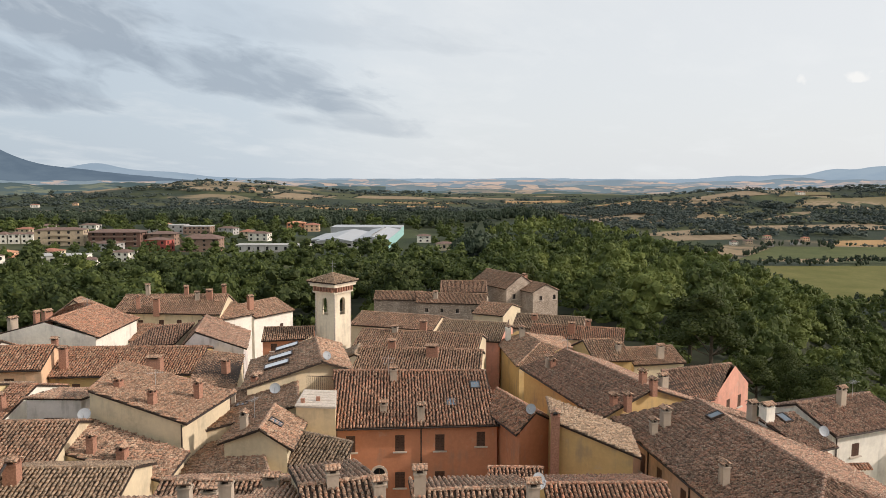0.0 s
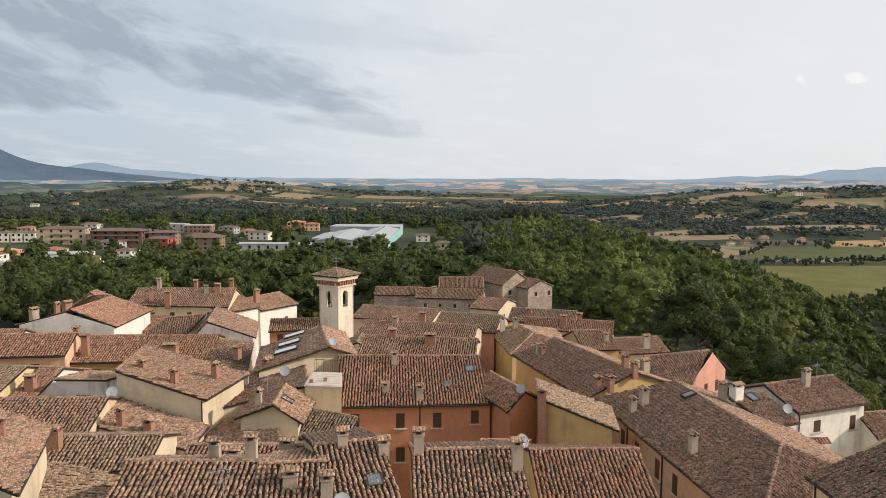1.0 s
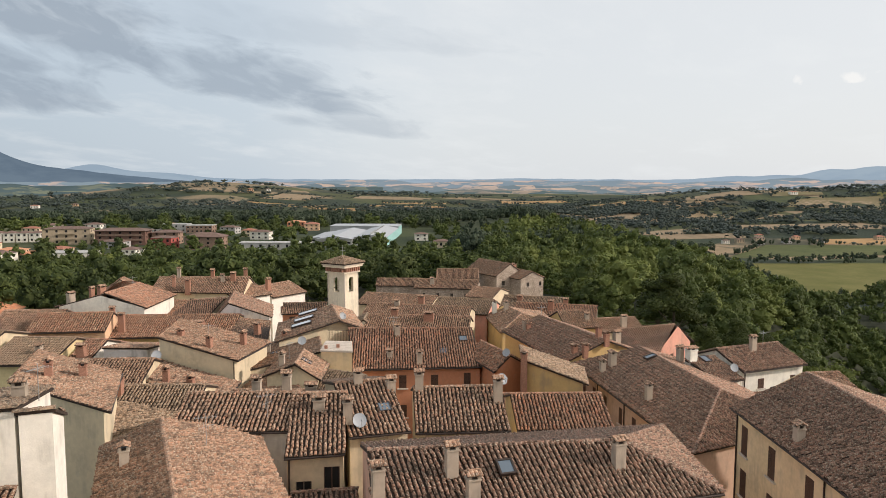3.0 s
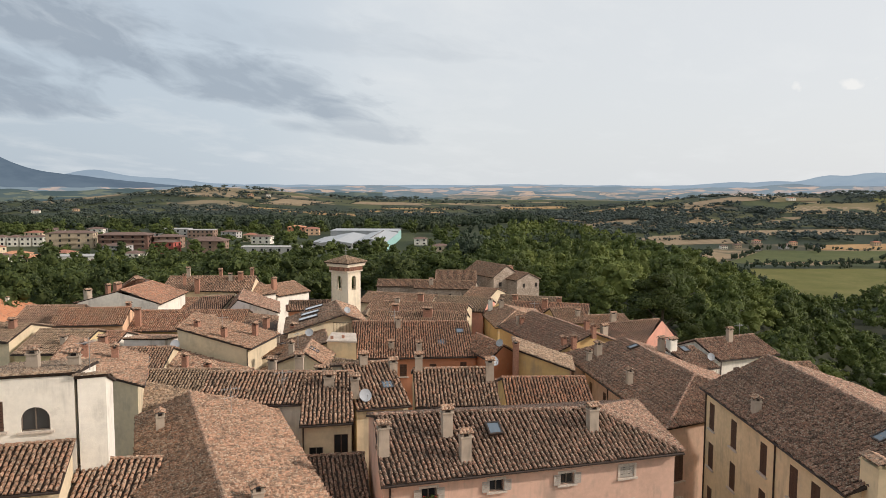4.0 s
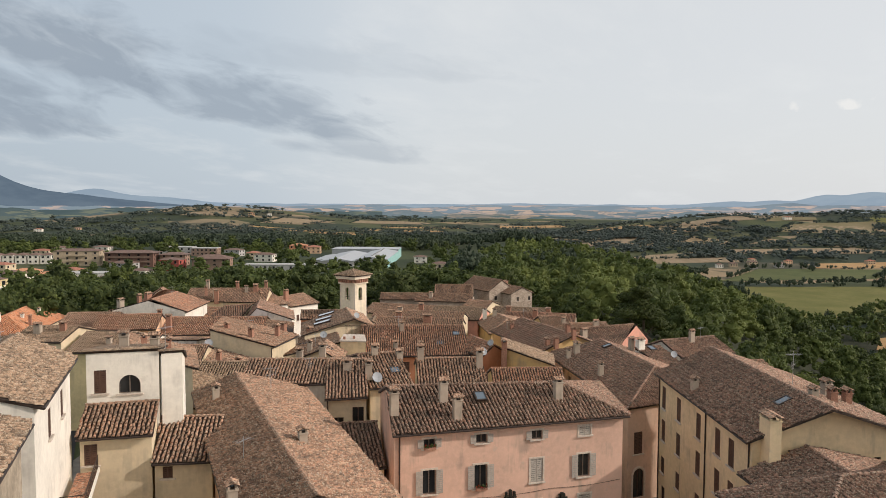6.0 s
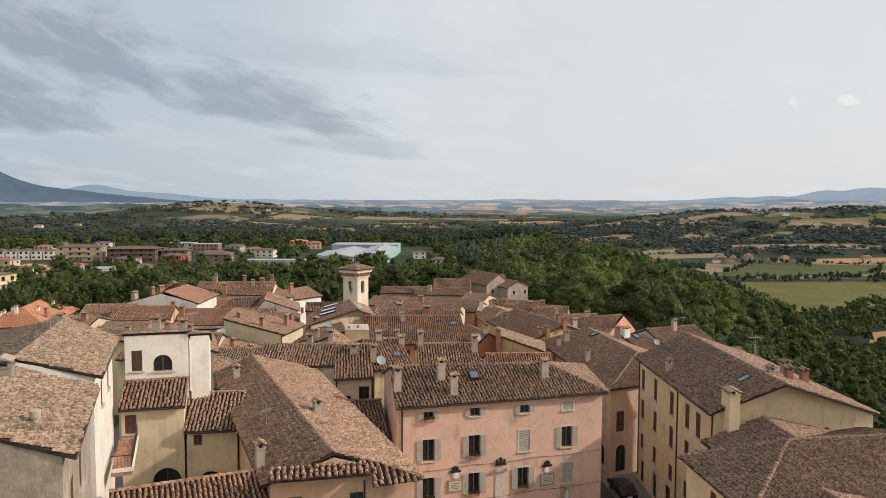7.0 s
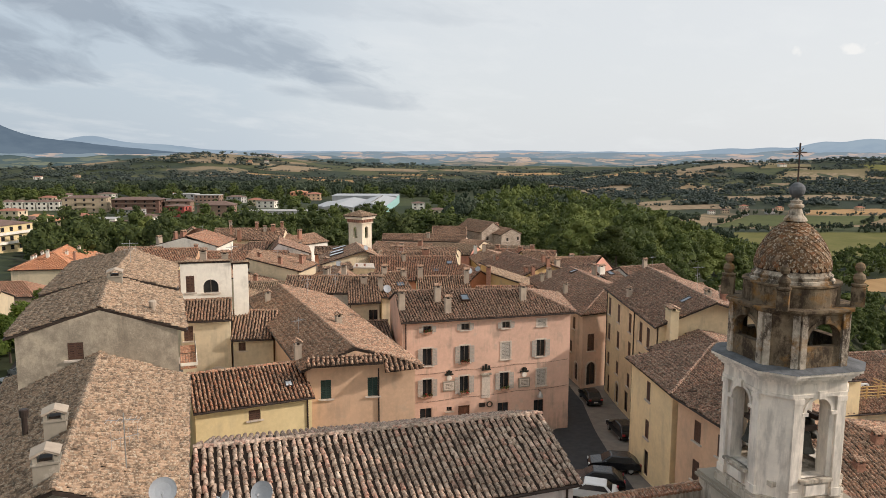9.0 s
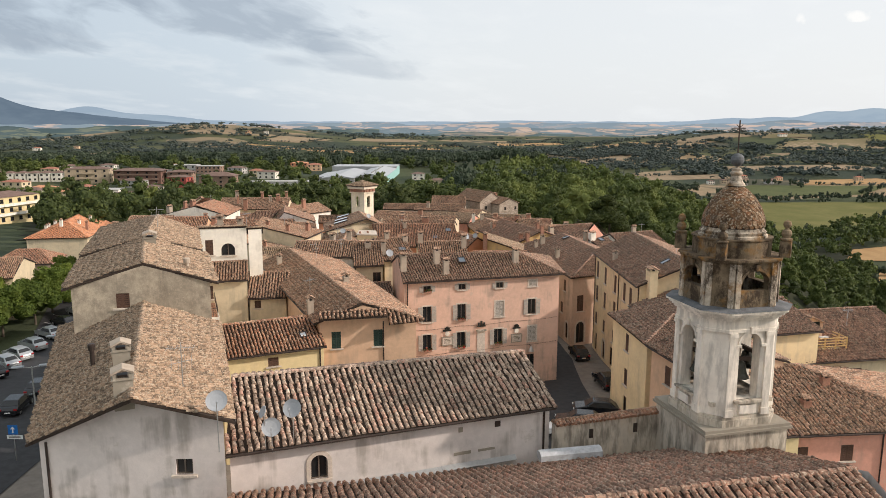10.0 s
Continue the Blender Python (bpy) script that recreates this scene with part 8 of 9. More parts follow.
for key, edge, runs in (("pink", 0, (0.35,)), ("yh", 0, (0.3, 11.4, 18.9)), ("mid", 1, (5.1,)), ("b3", 0, (7.5,)), ("nave", 0, (15.6,)), ("lw", 1, (0.3,)), ("n2", 0, (6.3,)), ("red", 0, (6.7,)), ("l2", 0, (6.2, 12.5)), ("w1", 0, (0.4,)), ("a1", 3, (8.4,)), ("q2", 0, (7.5,)), ("f1b", 0, (0.1,))):
    pipes(key, edge, runs)


def balcony():
    t = thing("balcony", "red tiled balcony with an iron railing", "balcony", at=(-20.9, -8, 10.8))
    c = [(-20.25, -11.2), (-19.15, -10.8), (-21.45, -4.85), (-22.55, -5.25)]
    part("slab", Geo().prism([Vector((x, y, 10.8)) for x, y in c], [Vector((x, y, 11.05)) for x, y in c]).data, "roof_red", t)
    for a, b in (((-19.15, -10.8), (-21.45, -4.85)), ((-20.25, -11.2), (-19.15, -10.8))):
        a, b = Vector((*a, 11.05)), Vector((*b, 11.05))
        part("parapet", Geo().prism([a, b, b + Vector((0.1, 0, 0)), a + Vector((0.1, 0, 0))], [p + Vector((0, 0, 0.25)) for p in (a, b, b + Vector((0.1, 0, 0)), a + Vector((0.1, 0, 0)))]).data, "white", t)
        part("handrail", Geo().tube([a + Vector((0, 0, 1.0)), b + Vector((0, 0, 1.0))], 0.025).data, "rusty_iron", t)
        n = int((b - a).length / 0.18)
        for i in range(n + 1):
            p = a.lerp(b, i / n)
            part("baluster", Geo().tube([p + Vector((0, 0, 0.25)), p + Vector((0, 0, 1.0))], 0.01, 4).data, "rusty_iron", t)


balcony()


def garden_wall():
    t = thing("garden_wall", "short white garden wall with a red tile coping", "wall", at=(26.6, 36, -1.5))
    a, b = Vector((24.4, 36.0, 0)), Vector((28.6, 36.35, 0))
    u = (b - a).normalized()
    w = Vector((-u.y, u.x, 0)) * 0.2
    part("wall", Geo().prism([p + Vector((0, 0, -1.5)) for p in (a - w, b - w, b + w, a + w)], [p + Vector((0, 0, 7.45)) for p in (a - w, b - w, b + w, a + w)]).data, "white", t)
    n = 17
    for i in range(n):
        p = a.lerp(b, (i + 0.5) / n)
        for k in (-1, 1):
            g = Geo().tube([p + w * k * 2.4 + Vector((0, 0, 7.46)), p + Vector((0, 0, 7.72))], 0.10, 6)
            part("coping_tile", g.data, "roof_red", t)


garden_wall()


def street_lamp(x, y, deg):
    z = ground_z(x, y)
    t = thing("street_lamp", "grey street lamp with two flat heads", "street lamp", "street lamps", (x, y, z))
    part("pole", Geo().lathe(pose(x, y, z), [(0.09, 0), (0.07, 3), (0.045, 6.2)], 10).data, "steel", t)
    m = pose(x, y, z + 6.1, 0, 0, deg)
    for s in (-1, 1):
        part("arm", Geo().tube([m @ Vector((0, 0, 0)), m @ Vector((s * 0.6, 0, 0.12))], 0.03).data, "steel", t)
        part("head", Geo().box(m @ pose(s * 1.0, 0, 0.1), 0.9, 0.4, 0.09).data, "dish", t)


street_lamp(-33.5, -14.5, 20)
street_lamp(-37.5, -2.5, 30)


def road_sign():
    x, y = -32.6, -19.0
    z = ground_z(x, y)
    t = thing("road_sign", "blue road sign with a white arrow on a grey post", "road sign", at=(x, y, z))
    part("post", Geo().tube([(x, y, z), (x, y, z + 3.0)], 0.035).data, "steel", t)
    m = pose(x, y - 0.06, z + 2.3)
    part("panel", Geo().box(m, 0.75, 0.04, 0.75).data, "sign_blue", t)
    part("arrow", Geo().box(m @ pose(0, -0.026, 0.12), 0.09, 0.012, 0.34).prism([m @ Vector(p) for p in ((-0.18, -0.02, 0.42), (0.18, -0.02, 0.42), (0, -0.02, 0.63))], [m @ Vector(p) for p in ((-0.18, -0.032, 0.42), (0.18, -0.032, 0.42), (0, -0.032, 0.63))]).data, "car_white", t)
    part("name_board", Geo().box(m @ pose(0.1, 0, -0.36), 1.2, 0.04, 0.28).data, "car_white", t)
    for i in range(2):
        part("lettering", Geo().box(m @ pose(0.1, -0.026, -0.28 + 0.12 * i), 0.9, 0.01, 0.05).data, "dark_metal", t, "unreadable lettering bar")


MATS["sign_blue"] = plain("blue_sign_enamel", (0.02, 0.14, 0.42), 0.4)
road_sign()


def bush(x, y, R, H, seed):
    r = random.Random(seed)
    z = ground_z(x, y)
    t = thing("street_tree", "bright green clipped street tree", "tree", "street trees", (x, y, z))
    lb = [(a + x, b + y, c + z, q) for a, b, c, q in lobes(r, R, H)]
    part("trunk", Geo().lathe(pose(x, y, z - 0.2), [(0.16, 0), (0.12, H * 0.35), (0.08, H * 0.6)], 8).data, "bark", t)
    part("crown", crown_mesh("crown", np.concatenate([leaf_cloud(seed, lb, 260, 0.15), cores(lb, 0.8)])), "leaf_lime", t)


MATS["leaf_lime"] = leaf_mat("lime", (0.05, 0.08, 0.016), (0.12, 0.165, 0.028), (0.22, 0.26, 0.04), 0.3)
for i, (x, y, R, H) in enumerate(((-61, 16.5, 4.0, 6.6), (-59.5, 22, 4.2, 7.0), (-58.6, 28, 4.0, 6.8), (-59.5, 34, 4.2, 7.0), (-61, 40, 4.0, 6.6), (-63.5, 46.5, 3.8, 6.6), (-65.5, 20, 4.2, 6.6), (-67, 13, 4.0, 6.4), (-64.5, 28, 4.0, 7.0), (-62.0, 10.0, 3.8, 6.2))):
    bush(x, y, R, H, 300 + i)

# ---- houses by the lower street and the suburb ----
house("awn", "cream street house with a brown roof and an awning", [(-74, 26, 5.6), (-62.5, 30, 5.6), (-66, 42, 5.6), (-77.5, 38, 5.6)], [(-75.8, 32, 7.6), (-64.2, 36, 7.6)], -3, "cream", "brown", group="lower street houses")
house("brn", "low house with a dark red hipped roof", [(-86, 60, 1.4), (-75, 62, 1.4), (-77, 71, 1.4), (-88, 69, 1.4)], [(-83, 64.5, 3.6), (-79, 65.3, 3.6)], -5, "peachgrey", "redbrown", hip="AB", group="lower street houses")


PLOTS = []


def block(name, label, x, y, w, d, h, deg, wall, roof=None, floors=2, cols=4, rise=1.6, over=0.5, category="building"):
    """A suburban building; its windows are parts."""
    z = min(ground_z(x, y), ground_z(x + w / 3, y)) - 1
    t = thing(name, label, category, "suburb buildings", (x, y, z))
    PLOTS.append((x, y, max(w, d) / 2 + 2.5))
    m = pose(x, y, z, 0, 0, deg)
    part("wall", Geo().box(m, w, d, h + 1).data, wall, t)
    if roof:
        g = Geo()
        c = [m @ Vector((sx * (w / 2 + over), sy * (d / 2 + over), h + 1)) for sx, sy in ((-1, -1), (1, -1), (1, 1), (-1, 1))]
        k = max(0.0, w / 2 - d / 2)
        r0, r1 = m @ Vector((-k, 0, h + 1 + rise)), m @ Vector((k, 0, h + 1 + rise))
        g.add([*c, r0, r1], [(0, 1, 5, 4), (2, 3, 4, 5), (1, 2, 5), (3, 0, 4), (3, 2, 1, 0)])
        part("roof", g.data, roof, t)
    else:
        part("roof", Geo().box(m @ pose(0, 0, h + 1), w + 0.4, d + 0.4, 0.35).data, "concrete", t)
    fh = h / floors
    for f in range(floors):
        for c in range(cols):
            xx = -w / 2 + (c + 0.5) * w / cols
            zz = 1 + f * fh + fh * 0.35
            win_ = part("window", Geo().box(m @ pose(xx, -d / 2 - 0.02, zz), min(1.5, w / cols * 0.45), 0.08, fh * 0.45).data, "glass", t)
            part("frame", Geo().box(m @ pose(xx, -d / 2 - 0.05, zz - 0.12), min(1.5, w / cols * 0.45) + 0.3, 0.16, 0.12).data, "sill", win_)
        for c in range(2):
            yy = -d / 2 + (c + 0.5) * d / 2
            part("window", Geo().box(m @ pose(w / 2 + 0.02, yy, 1 + f * fh + fh * 0.35), 0.08, 1.3, fh * 0.45).data, "glass", t)
    return t, m


def balconies(t, m, w, d, h, floors, span, mat):
    fh = h / floors
    for f in range(1, floors):
        part("balcony", Geo().box(m @ pose(0, -d / 2 - 0.6, 1 + f * fh), w * span, 1.2, 0.18).box(m @ pose(0, -d / 2 - 1.15, 1 + f * fh + 0.18), w * span, 0.1, 0.8).data, mat, t)


MATS["flat_red"] = plain("far_red_roof", (0.34, 0.15, 0.10), 0.9, 0, 0.25, 1.0)
MATS["flat_brown"] = plain("far_brown_roof", (0.17, 0.112, 0.09), 0.9, 0, 0.3, 0.6)
MATS["flat_orange"] = plain("far_orange_roof", (0.52, 0.25, 0.14), 0.9, 0, 0.2, 1.0)
MATS["metal_white"] = plain("white_sheet_roof", (0.40, 0.41, 0.42), 0.5, 0.1, 0.08, 0.4)
MATS["teal"] = plain("teal_cladding", (0.30, 0.52, 0.50), 0.6, 0, 0.1, 0.4)
MATS["redwall"] = plain("red_render", (0.40, 0.10, 0.08), 0.9, 0, 0.15, 1.0)
t, m = block("apartment_building", "beige four-storey apartment building with balconies", -276, 472, 31, 13, 11.0, 12, "dulltan", "flat_brown", 3, 5)
balconies(t, m, 31, 13, 11.0, 3, 0.4, "dulltan")
for i in range(6):
    block("terraced_house", "white terraced house with a brown roof", -352 + i * 8.6, 482 + i * 1.5, 7.6, 11, 6.6, 10, "white", "flat_brown", 2, 2, 1.8, 0.3, "house")
block("house", "low house with an orange roof", -256, 374, 15, 11, 5.2, 15, "peach", "flat_orange", 2, 3, 1.7, 0.7, "house")
block("house", "low house with a tan-orange roof", -238, 364, 12, 10, 4.2, 10, "cream", "flat_orange", 1, 3, 1.6, 0.7, "house")
block("warehouse", "long flat white workshop", -213, 358, 27, 14, 5.6, 8, "white", None, 1, 8)
block("warehouse", "small white workshop with a dark roof", -193, 350, 10, 10, 4.5, 8, "white", "flat_brown", 1, 3, 1.0)
t, m = block("apartment_building", "yellow apartment building with white balconies", -168, 193, 24, 14, 10.0, 78, "yellow", "flat_brown", 3, 6, 1.6)
balconies(t, m, 24, 14, 10, 3, 0.9, "white")
t, m = block("apartment_building", "dark brick apartment complex with deep balconies", -236, 470, 34, 14, 10, 5, "brickred", "flat_brown", 3, 5, 1.8, 2.0)
balconies(t, m, 34, 14, 10, 3, 0.9, "dullbrown")
block("apartment_building", "brown apartment block beside the brick complex", -208, 478, 18, 12, 8.4, 5, "dullbrown", "flat_brown", 3, 3, 1.6, 1.4)
block("house", "bright red house with a brown roof", -194, 438, 15, 10, 7.5, -8, "redwall", "flat_brown", 2, 3, 1.4, 0.4, "house")
block("office_building", "white modern building with flat roofs", -250, 590, 30, 14, 7, 4, "concrete", None, 2, 5)
block("office_building", "white modern building with an orange band", -222, 584, 22, 14, 6.5, 4, "dullbrown", None, 2, 6)
block("house", "unfinished brown house with a wide roof", -167, 440, 24, 14, 8.4, 4, "dullbrown", "flat_brown", 3, 4, 2.6, 1.2, "house")
block("warehouse", "long low pale green workshop", -121, 440, 46, 12, 4.4, 2, "concrete", None, 1, 8)
block("house", "terracotta house with an orange roof", -150, 630, 16, 12, 7, 6, "terracotta", "flat_orange", 2, 4, 1.6, 0.5, "house")
block("house", "peach house with a brown roof", -134, 622, 13, 12, 6, 6, "peach", "flat_red", 2, 3, 1.6, 0.5, "house")
block("house", "small white house near the woods", -29, 515, 10, 9, 5, 4, "white", "flat_brown", 2, 2, 1.3, 0.5, "house")
block("house", "small cream house near the woods", -12, 455, 11, 8, 4.4, -5, "cream", "flat_brown", 1, 3, 1.3, 0.5, "house")
for x, y, w, h, wall, roof, lab in ((-905, 1490, 26, 8, "white", "flat_red", "white farmhouse on the plain"), (-840, 1530, 20, 7, "peach", "flat_brown", "peach farmhouse on the plain"), (-780, 1240, 30, 9, "cream", "flat_red", "cream farmhouse on the plain"),
                                    (420, 900, 17, 6, "concrete", "flat_brown", "white farm building in the valley"), (395, 925, 20, 6, "dulltan", "flat_brown", "long cream barn in the valley"), (450, 940, 15, 6, "peach", "flat_red", "farmhouse in the valley"), (470, 905, 13, 5, "concrete", "flat_brown", "small white barn in the valley"),
                                    (-560, 1900, 26, 9, "peach", "flat_red", "hilltop farmhouse among fields"), (-520, 1930, 20, 8, "white", "flat_brown", "white farmhouse on a hilltop"), (700, 1500, 26, 8, "white", "flat_red", "white farmhouse below the hill"), (340, 893, 14, 6, "white", "flat_brown", "small white house of the hamlet"), (362, 905, 16, 6, "dulltan", "flat_brown", "tan barn of the hamlet"), (380, 882, 12, 5, "concrete", "flat_brown", "grey shed of the hamlet"), (405, 950, 16, 7, "cream", "flat_red", "cream house of the hamlet"), (432, 918, 11, 5, "white", "flat_brown", "little white house of the hamlet"), (560, 940, 18, 7, "dulltan", "flat_red", "farmhouse at the orange field"), (-330, 1300, 24, 8, "cream", "flat_red", "cream farmhouse among hedges")):
    block("farmhouse", lab, x, y, w * 0.62, w * 0.4, h * 0.72, 10, wall, roof, 2, 3, 1.6, 0.5, "house")


def small_houses():
    r = random.Random(41)
    n = 0
    while n < 16:
        x, y = r.uniform(-400, -110), r.uniform(330, 640)
        if abs(x) > 0.68 * (y + 60) or any(math.hypot(x - a, y - b) < c + 10 for a, b, c in PLOTS) or -125 < x < -20 and y > 420:
            continue
        wall, roof, lab = r.choice((("white", "flat_brown", "small white house with a brown hipped roof"), ("cream", "flat_red", "small cream house with a red hipped roof"), ("peach", "flat_orange", "small peach house with an orange roof"), ("concrete", "flat_brown", "small grey house with a brown roof")))
        block("house", lab, x, y, r.uniform(10, 16), r.uniform(8, 11), r.uniform(4.0, 7.0), r.uniform(-20, 25), wall, roof, 2, 3, 1.5, 0.5, "house")
        n += 1


small_houses()


def factory():
    x, y, deg = -70, 515, 0
    z = ground_z(x, y - 60) - 1
    t = thing("factory", "large white factory hall with teal side cladding", "building", "suburb buildings", (x, y, z))
    m = pose(x, y, z, 0, 0, deg)

    def hall(cx, cy, w, d, h, rise, bays):
        b = m @ pose(cx, cy, 0)
        part("wall", Geo().box(b, w, d, h).data, "concrete", t)
        c = [b @ Vector(p) for p in ((-w / 2 - 0.5, -d / 2 - 0.6, h), (w / 2 + 0.3, -d / 2 - 0.6, h), (w / 2 + 0.3, d / 2, h), (-w / 2 - 0.5, d / 2, h), (0, -d / 2 - 0.6, h + rise), (0, d / 2, h + rise))]
        part("roof", Geo().add(c, [(0, 4, 5, 3), (1, 2, 5, 4), (0, 1, 4), (2, 3, 5), (3, 2, 1, 0)]).data, "metal_white", t)
        for i in range(bays):
            part("window", Geo().box(b @ pose(-w / 2 + (i + 0.5) * w / bays, -d / 2 - 0.03, h * 0.5), w / bays * 0.6, 0.1, 1.3).data, "glass", t)
        return b

    hall(-15, -14, 24, 88, 6.4, 2.2, 4)
    hall(9, -6, 22, 100, 7.4, 2.2, 3)
    hall(-31, 2, 14, 60, 4.6, 0.9, 3)
    part("cladding", Geo().box(m @ pose(20.3, -6, 1.0), 0.3, 99, 6.3).data, "teal", t)
    part("annex", Geo().box(m @ pose(-8, 58, 0), 56, 30, 8.6).data, "metal_white", t)
    part("annex_roof", Geo().box(m @ pose(-8, 58, 8.6), 56.6, 30.6, 0.5).data, "metal_white", t)
    part("cladding", Geo().box(m @ pose(20.2, 58, 1.0), 0.3, 29, 7.2).data, "teal", t)
    for i in range(9):
        part("vent", Geo().box(m @ pose(9, -48 + i * 10, 9.5), 1.4, 2.0, 0.7).data, "concrete", t)


factory()


def suburb_trees():
    """Garden and roadside trees among the suburb's houses."""
    r = random.Random(17)
    kinds = []
    for i in range(6):
        lb = lobes(random.Random(150 + i), 1.0, 2.2)
        kinds.append(np.concatenate([leaf_cloud(150 + i, lb, 130, 0.115), cores(lb, 0.8)]))
    grove = Growth(18)
    plots = PLOTS + [(-88, 455, 16), (-62, 455, 16), (-46, 470, 14), (-60, 500, 30)]
    n = 0
    for k in range(6000):
        y = r.uniform(215, 680)
        x = r.uniform(-0.74 * (y + 78), 0)
        if -118 < x < -24 and 436 < y < 610 or any(math.hypot(x - a, y - b) < c for a, b, c in plots):
            continue
        if noise.noise((x * 0.012, y * 0.012, 31.0)) < -0.10 and r.random() < 0.6:
            continue
        s = r.uniform(2.4, 6.8)
        top = ground_z(x, y) + 2.0 * s
        # a tree may cover the foot of a house behind it, seldom more
        hides = any(b > y and abs(x - a * (y + 25) / (b + 25)) < c * 0.75 + s and 28 - (28 - top) * (b + 25) / (y + 25) > ground_z(a, b) + 4.0 for a, b, c in plots)
        if hides and r.random() < 0.74:
            continue
        grove.add(kinds[n % 6], x, y, s, s * r.uniform(0.8, 1.05), tint=r.uniform(0.05, 0.72))
        n += 1
        if n == 560:
            break
    for x, y, s in ((-47, 398, 5.6), (-40, 402, 4.6), (-69, 392, 5.2), (-55, 404, 4.8), (-30, 410, 4.4), (-84, 396, 4.6)):
        grove.add(kinds[n % 6], x, y, s, s * 0.95, tint=0.2)
    tagged(part("garden_trees", grove.mesh("garden_trees"), "leaf"), "dark green garden trees among suburb houses", "trees", kind="stuff")


suburb_trees()


def dormer():
    """Roof dormer with a glazed door, a timber balcony and an air conditioner."""
    h = HOUSES["q1"][0]
    m = turned(33.3, -6.2, 7.9, math.atan2(2.7, 14.3))
    d = part("dormer", Geo().box(m @ pose(0, 1.2, 0), 2.5, 3.2, 2.0).prism([m @ Vector((-1.25, -0.4, 2.0)), m @ Vector((1.25, -0.4, 2.0)), m @ Vector((0, -0.4, 2.55))], [m @ Vector((-1.25, 2.8, 2.0)), m @ Vector((1.25, 2.8, 2.0)), m @ Vector((0, 2.8, 2.55))]).data, "peach", h)
    for sx in (-1, 1):
        part("dormer_roof", Geo().prism([m @ Vector((sx * 1.5, y, 1.9)) for y in (-0.7, 2.9)] + [m @ Vector((0, y, 2.58)) for y in (2.9, -0.7)], [m @ Vector((sx * 1.5, y, 2.0)) for y in (-0.7, 2.9)] + [m @ Vector((0, y, 2.7)) for y in (2.9, -0.7)]).data, "roof_brown", d)
    part("glazed_door", Geo().box(m @ pose(0.05, -0.43, 0.2), 1.5, 0.06, 1.9).data, "glass", d)
    for x in (-0.72, 0.05, 0.82):
        part("door_frame", Geo().box(m @ pose(x, -0.48, 0.2), 0.08, 0.06, 1.9).data, "dark_metal", d)
    part("balcony_base", Geo().box(m @ pose(0.55, -1.3, -1.2), 2.6, 1.7, 1.35).data, "sand", d)
    for z in (0.35, 0.6, 0.85, 1.1):
        part("rail", Geo().tube([m @ Vector(p) for p in ((-0.95, -0.5, z), (-0.95, -2.3, z), (2.3, -2.3, z), (2.3, -0.4, z))], 0.045, 6).data, "new_wood", d, "pale timber rail")
    for x, y in ((-0.95, -2.3), (0.15, -2.3), (1.2, -2.3), (2.3, -2.3), (2.3, -1.3), (-0.95, -1.3)):
        part("rail_post", Geo().box(m @ pose(x, y, 0.1), 0.09, 0.09, 1.08).data, "new_wood", d)
    t = thing("air_conditioner", "white air conditioner beside the dormer door", "air conditioner", at=tuple(m @ Vector((1.3, -0.6, 0.25))))
    part("case", Geo().box(m @ pose(1.3, -0.6, 0.15), 0.75, 0.32, 0.6).data, "car_white", t)
    part("grille", Geo().lathe(m @ pose(1.3, -0.765, 0.45, 90, 0, 0), [(0.05, 0.02), (0.22, 0.02), (0.24, 0.0)], 16).data, "dark_metal", t)


MATS["new_wood"] = plain("pale_timber", (0.55, 0.36, 0.15), 0.7)
dormer()


def nave_details():
    """Lead flashing, vents and patches on the hall's wall."""
    h, W, tops, base, planes, P_, R_ = HOUSES["nave"]
    a, b = Vector((*W[0], 0)), Vector((*W[1], 0))
    u = (b - a).normalized()
    ang = math.atan2(u.y, u.x)
    o = Vector((u.y, -u.x, 0))
    for r, z, w, hh, mat in ((13.0, 12.6, 0.3, 0.3, "dark_metal"), (11.0, 12.6, 0.22, 0.25, "stonegrey"), (11.1, 11.4, 0.9, 0.16, "stonegrey"), (12.4, 11.42, 0.9, 0.12, "stonegrey")):
        p = a + u * r + o * 0.01
        part("vent", Geo().box(turned(p.x, p.y, z, ang), w, 0.06, hh).data, mat, h)
    for i in range(7):
        p = a + u * (1.0 + i * 2.0) + o * 0.1
        part("flashing", Geo().box(turned(p.x, p.y, 10.84 + 0.02 * (i % 2), ang) @ pose(0, 0, 0, 35, 0, 0), 2.02, 0.34, 0.03).data, "steel", h, "dull metal flashing strip")


nave_details()


def flower_box(run, z, seed):
    m = on_front(run, z)
    t = thing("flower_box", "window box with dark foliage and red blooms", "plant", "flower boxes on the pink house", tuple(m.translation))
    part("box", Geo().box(m @ pose(0, -0.22, 0.0), 0.8, 0.2, 0.17).data, "brick", t)
    r = np.random.default_rng(seed)
    n = 110
    c = np.stack([r.uniform(-0.42, 0.42, n), r.normal(-0.24, 0.07, n), 0.16 + np.abs(r.normal(0.08, 0.08, n))], 1)
    d = r.normal(0, 1, (2, n, 3)) * 0.04
    q = np.stack([c - d[0], c - d[1], c + d[0], c + d[1]], 1)
    R = np.array(m.to_3x3())
    q = q @ R.T + np.array(m.translation)
    part("foliage", quads_mesh("foliage", q[:85]), "leaf", t)
    part("blooms", quads_mesh("blooms", q[85:]), "lamp_red", t, "small red blooms")


for k_, (run_, z_) in enumerate(((2.40, 4.85), (6.03, 4.85), (10.10, 4.85), (6.05, 7.8), (2.4, 10.95))):
    flower_box(run_, z_, 500 + k_)


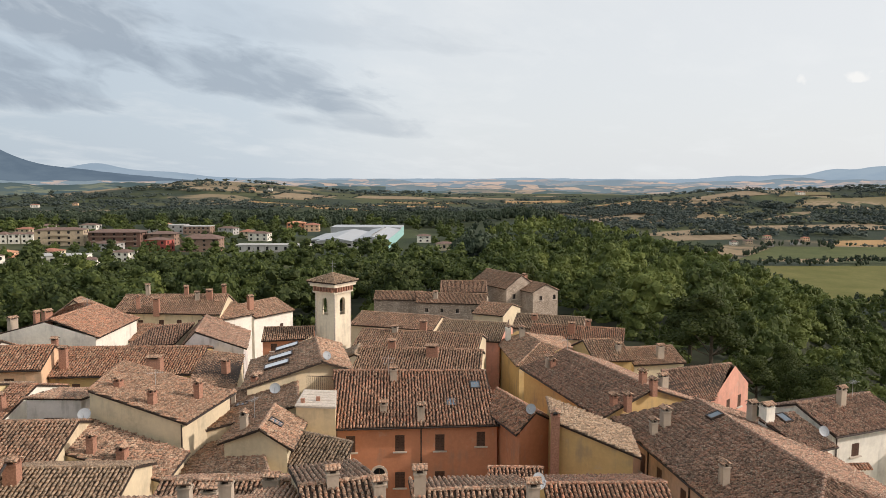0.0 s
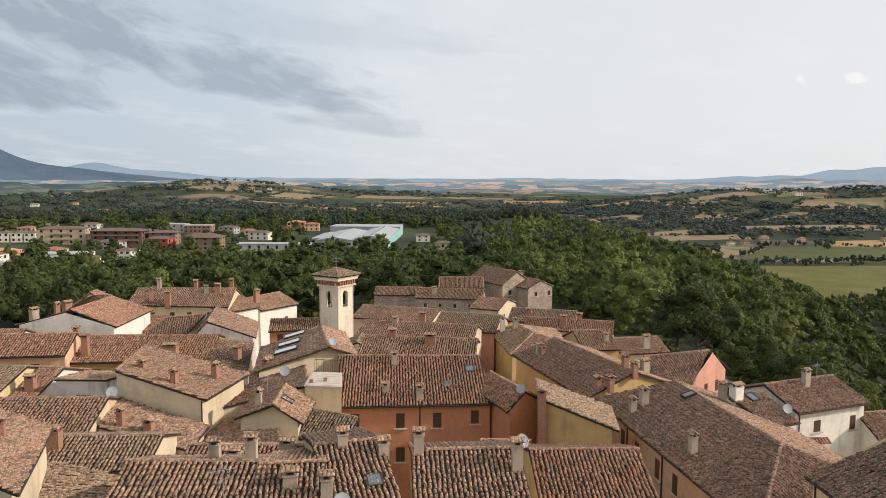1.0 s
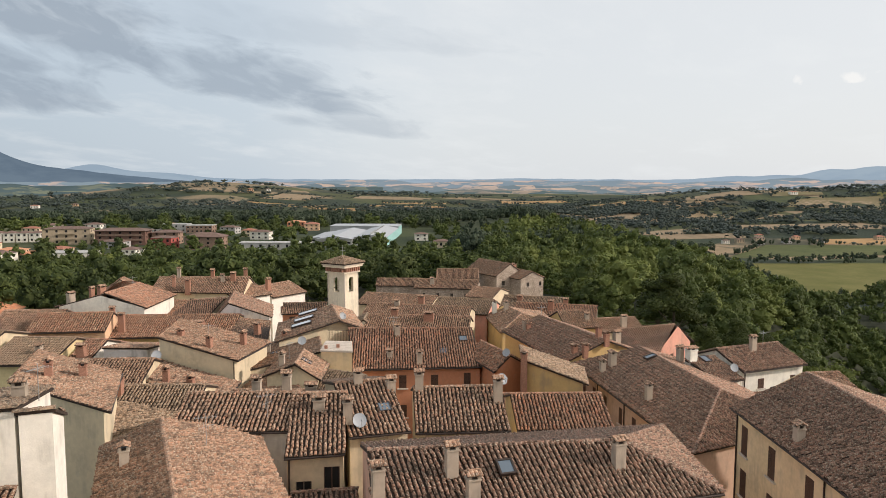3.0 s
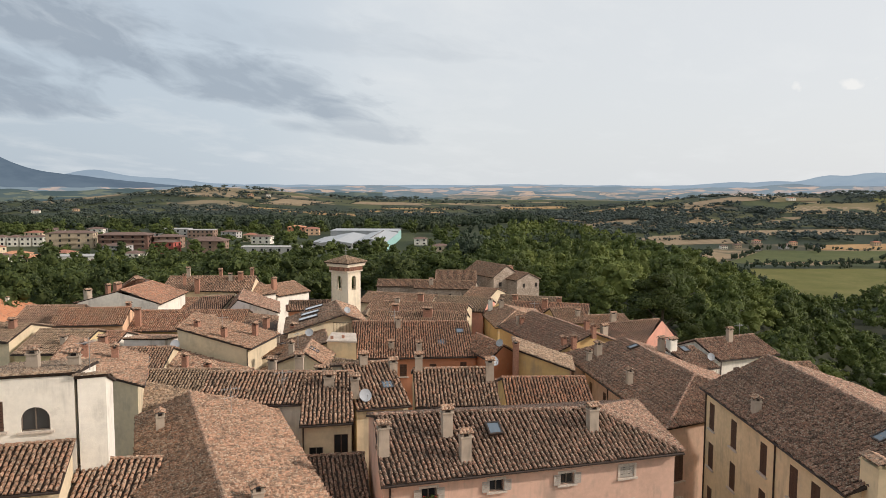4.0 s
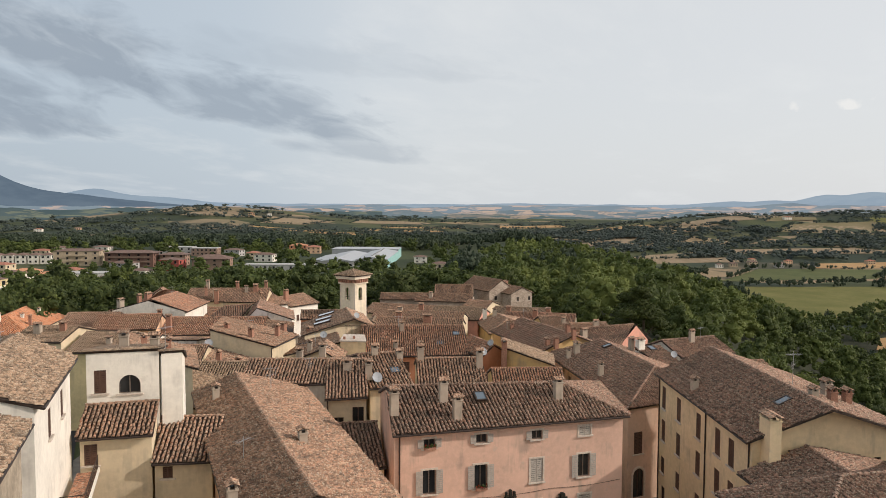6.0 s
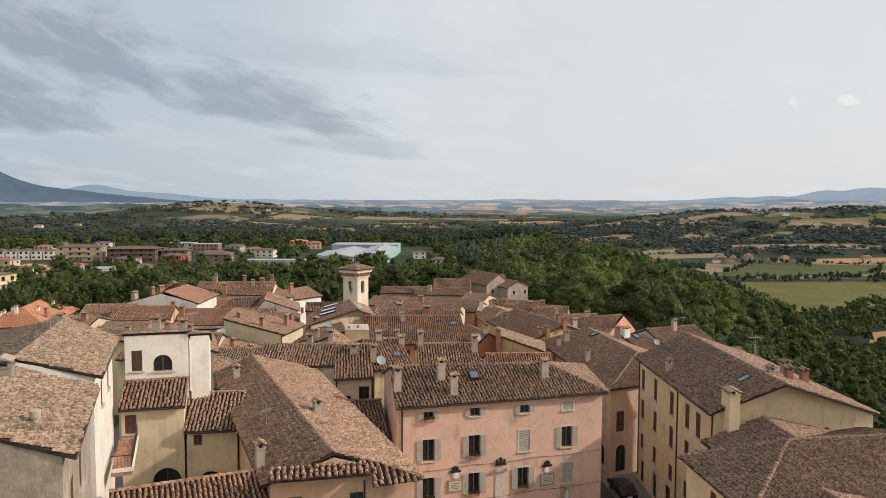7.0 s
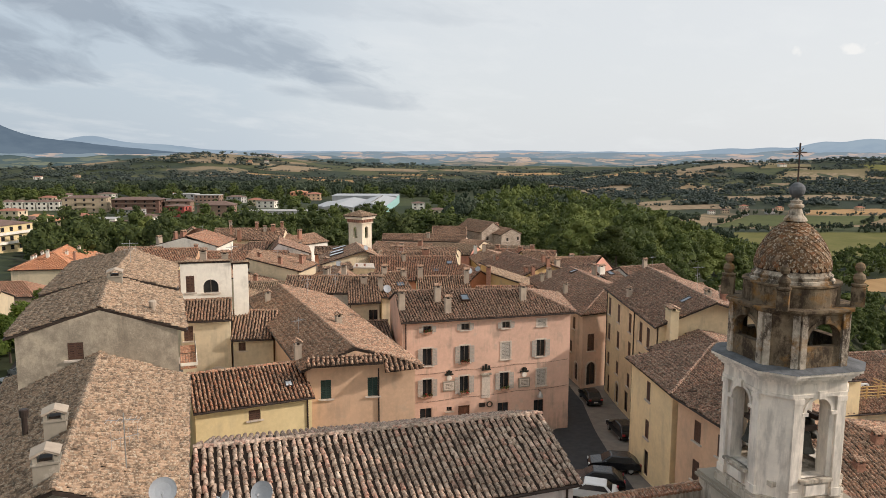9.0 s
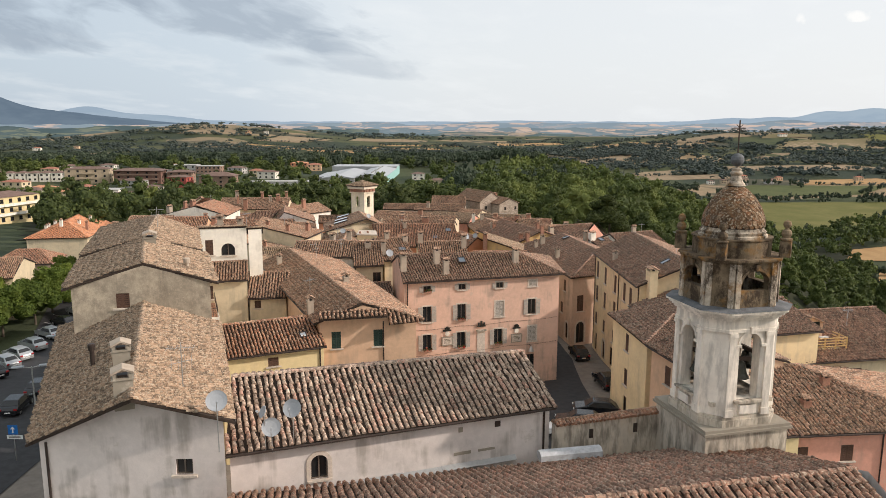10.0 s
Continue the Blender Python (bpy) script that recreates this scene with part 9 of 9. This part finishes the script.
def front_cables():
    t = thing("wall_cable", "thin grey cables strung along the pink front", "cable", at=tuple(on_front(8, 7.2).translation))
    for z0, z1 in ((7.15, 7.35), (4.45, 4.7)):
        pts = [on_front(0.2 + 16.6 * i / 12, z0 + (z1 - z0) * i / 12 - 0.12 * math.sin(math.pi * (i % 4) / 4)) @ Vector((0, -0.05, 0)) for i in range(13)]
        part("strand", Geo().tube(pts, 0.014, 5).data, "dark_metal", t)


front_cables()
for x_, y_ in ((-88.5, 84.5), (-90.5, 89.0), (-91.5, 93.5), (-84.0, 82.5), (-83.0, 88.0), (-84.5, 96.0)):
    chimney("o1", x_, y_, on_roof("o1", x_, y_) - 0.1, 1.3, "white", 0.55, 0.55)


# ---- single roof tiles, laid last ----
def lay_tiles():
    arc = np.array(ARC)
    k = len(arc)
    shared = {}
    for roof, (o, s, up, nrm, cols), pitch, style in PENDING:
        rad = pitch * 0.335
        for c, r, length, h0, h1 in cols:
            key = (style, pitch, round(length, 1))
            if key not in shared:
                vs = [Vector((x * rad * 1.06, 0, y * rad * 1.25 + 0.055)) for x, y in arc] + [Vector((x * rad * 0.84, length, y * rad * 1.0)) for x, y in arc]
                me = mesh_of("roof_tile", vs, [(i, i + 1, k + i + 1, k + i) for i in range(k - 1)] + [tuple(range(k))[::-1]])
                me.materials.append(MATS["tile_" + style])
                for p in me.polygons:
                    p.use_smooth = len(p.vertices) == 4
                shared[key] = me
            ob = new("roof_tile", shared[key])
            ob.parent = roof
            j = RNG.normal(0, 1, 3)
            m = Matrix.Translation(o + s * (c + j[0] * pitch * 0.05) + up * (r + j[1] * 0.02) + nrm * (abs(j[2]) * 0.012 + h0)) @ Matrix((s, up, nrm)).transposed().to_4x4()
            ob.matrix_local = m @ pose(0, 0, 0, math.degrees(math.atan2(h1 - h0, length)), 0, j[2] * 1.6)


def lay_scales():
    for dome, m, prof in SCALES:
        zs = [z for r, z in prof]
        rs = [r for r, z in prof]
        rows = 15
        for i in range(rows):
            z = 22.82 + (24.66 - 22.82) * (i / rows) ** 0.94
            r = float(np.interp(z, zs, rs))
            r2 = float(np.interp(z + 0.1, zs, rs))
            lean = math.atan2(r - r2, 0.1)
            n = max(8, int(2 * math.pi * r / 0.27))
            w = 2 * math.pi * r / n * 0.47
            L = 0.24
            pts = [(-w, L), (-w, 0.1), (-w * 0.72, 0.03), (0, 0.0), (w * 0.72, 0.03), (w, 0.1), (w, L)]
            me = mesh_of("scale_tile", [(x, 0, y) for x, y in pts] + [(x, -0.045, y) for x, y in pts], [tuple(range(7))[::-1], tuple(range(7, 14))] + [(q, (q + 1) % 7, 7 + (q + 1) % 7, 7 + q) for q in range(7)])
            me.materials.append(MATS["scale"])
            for q in range(n):
                a = 2 * math.pi * (q + 0.5 * (i % 2)) / n
                ob = new("scale_tile", me)
                ob.parent = dome
                ob.matrix_local = m @ Matrix.Rotation(a, 4, "Z") @ Matrix.Translation((0, -r - 0.055, z)) @ Matrix.Rotation(-lean - 0.16 + RNG.normal(0, 0.025), 4, "X")


MATS["scale"] = tiles("scale", [(0.0, (0.075, 0.045, 0.026)), (0.3, (0.15, 0.085, 0.045)), (0.6, (0.20, 0.115, 0.058)), (0.85, (0.23, 0.10, 0.045)), (1.0, (0.30, 0.21, 0.13))], 0.35, True)
lay_tiles()
lay_scales()
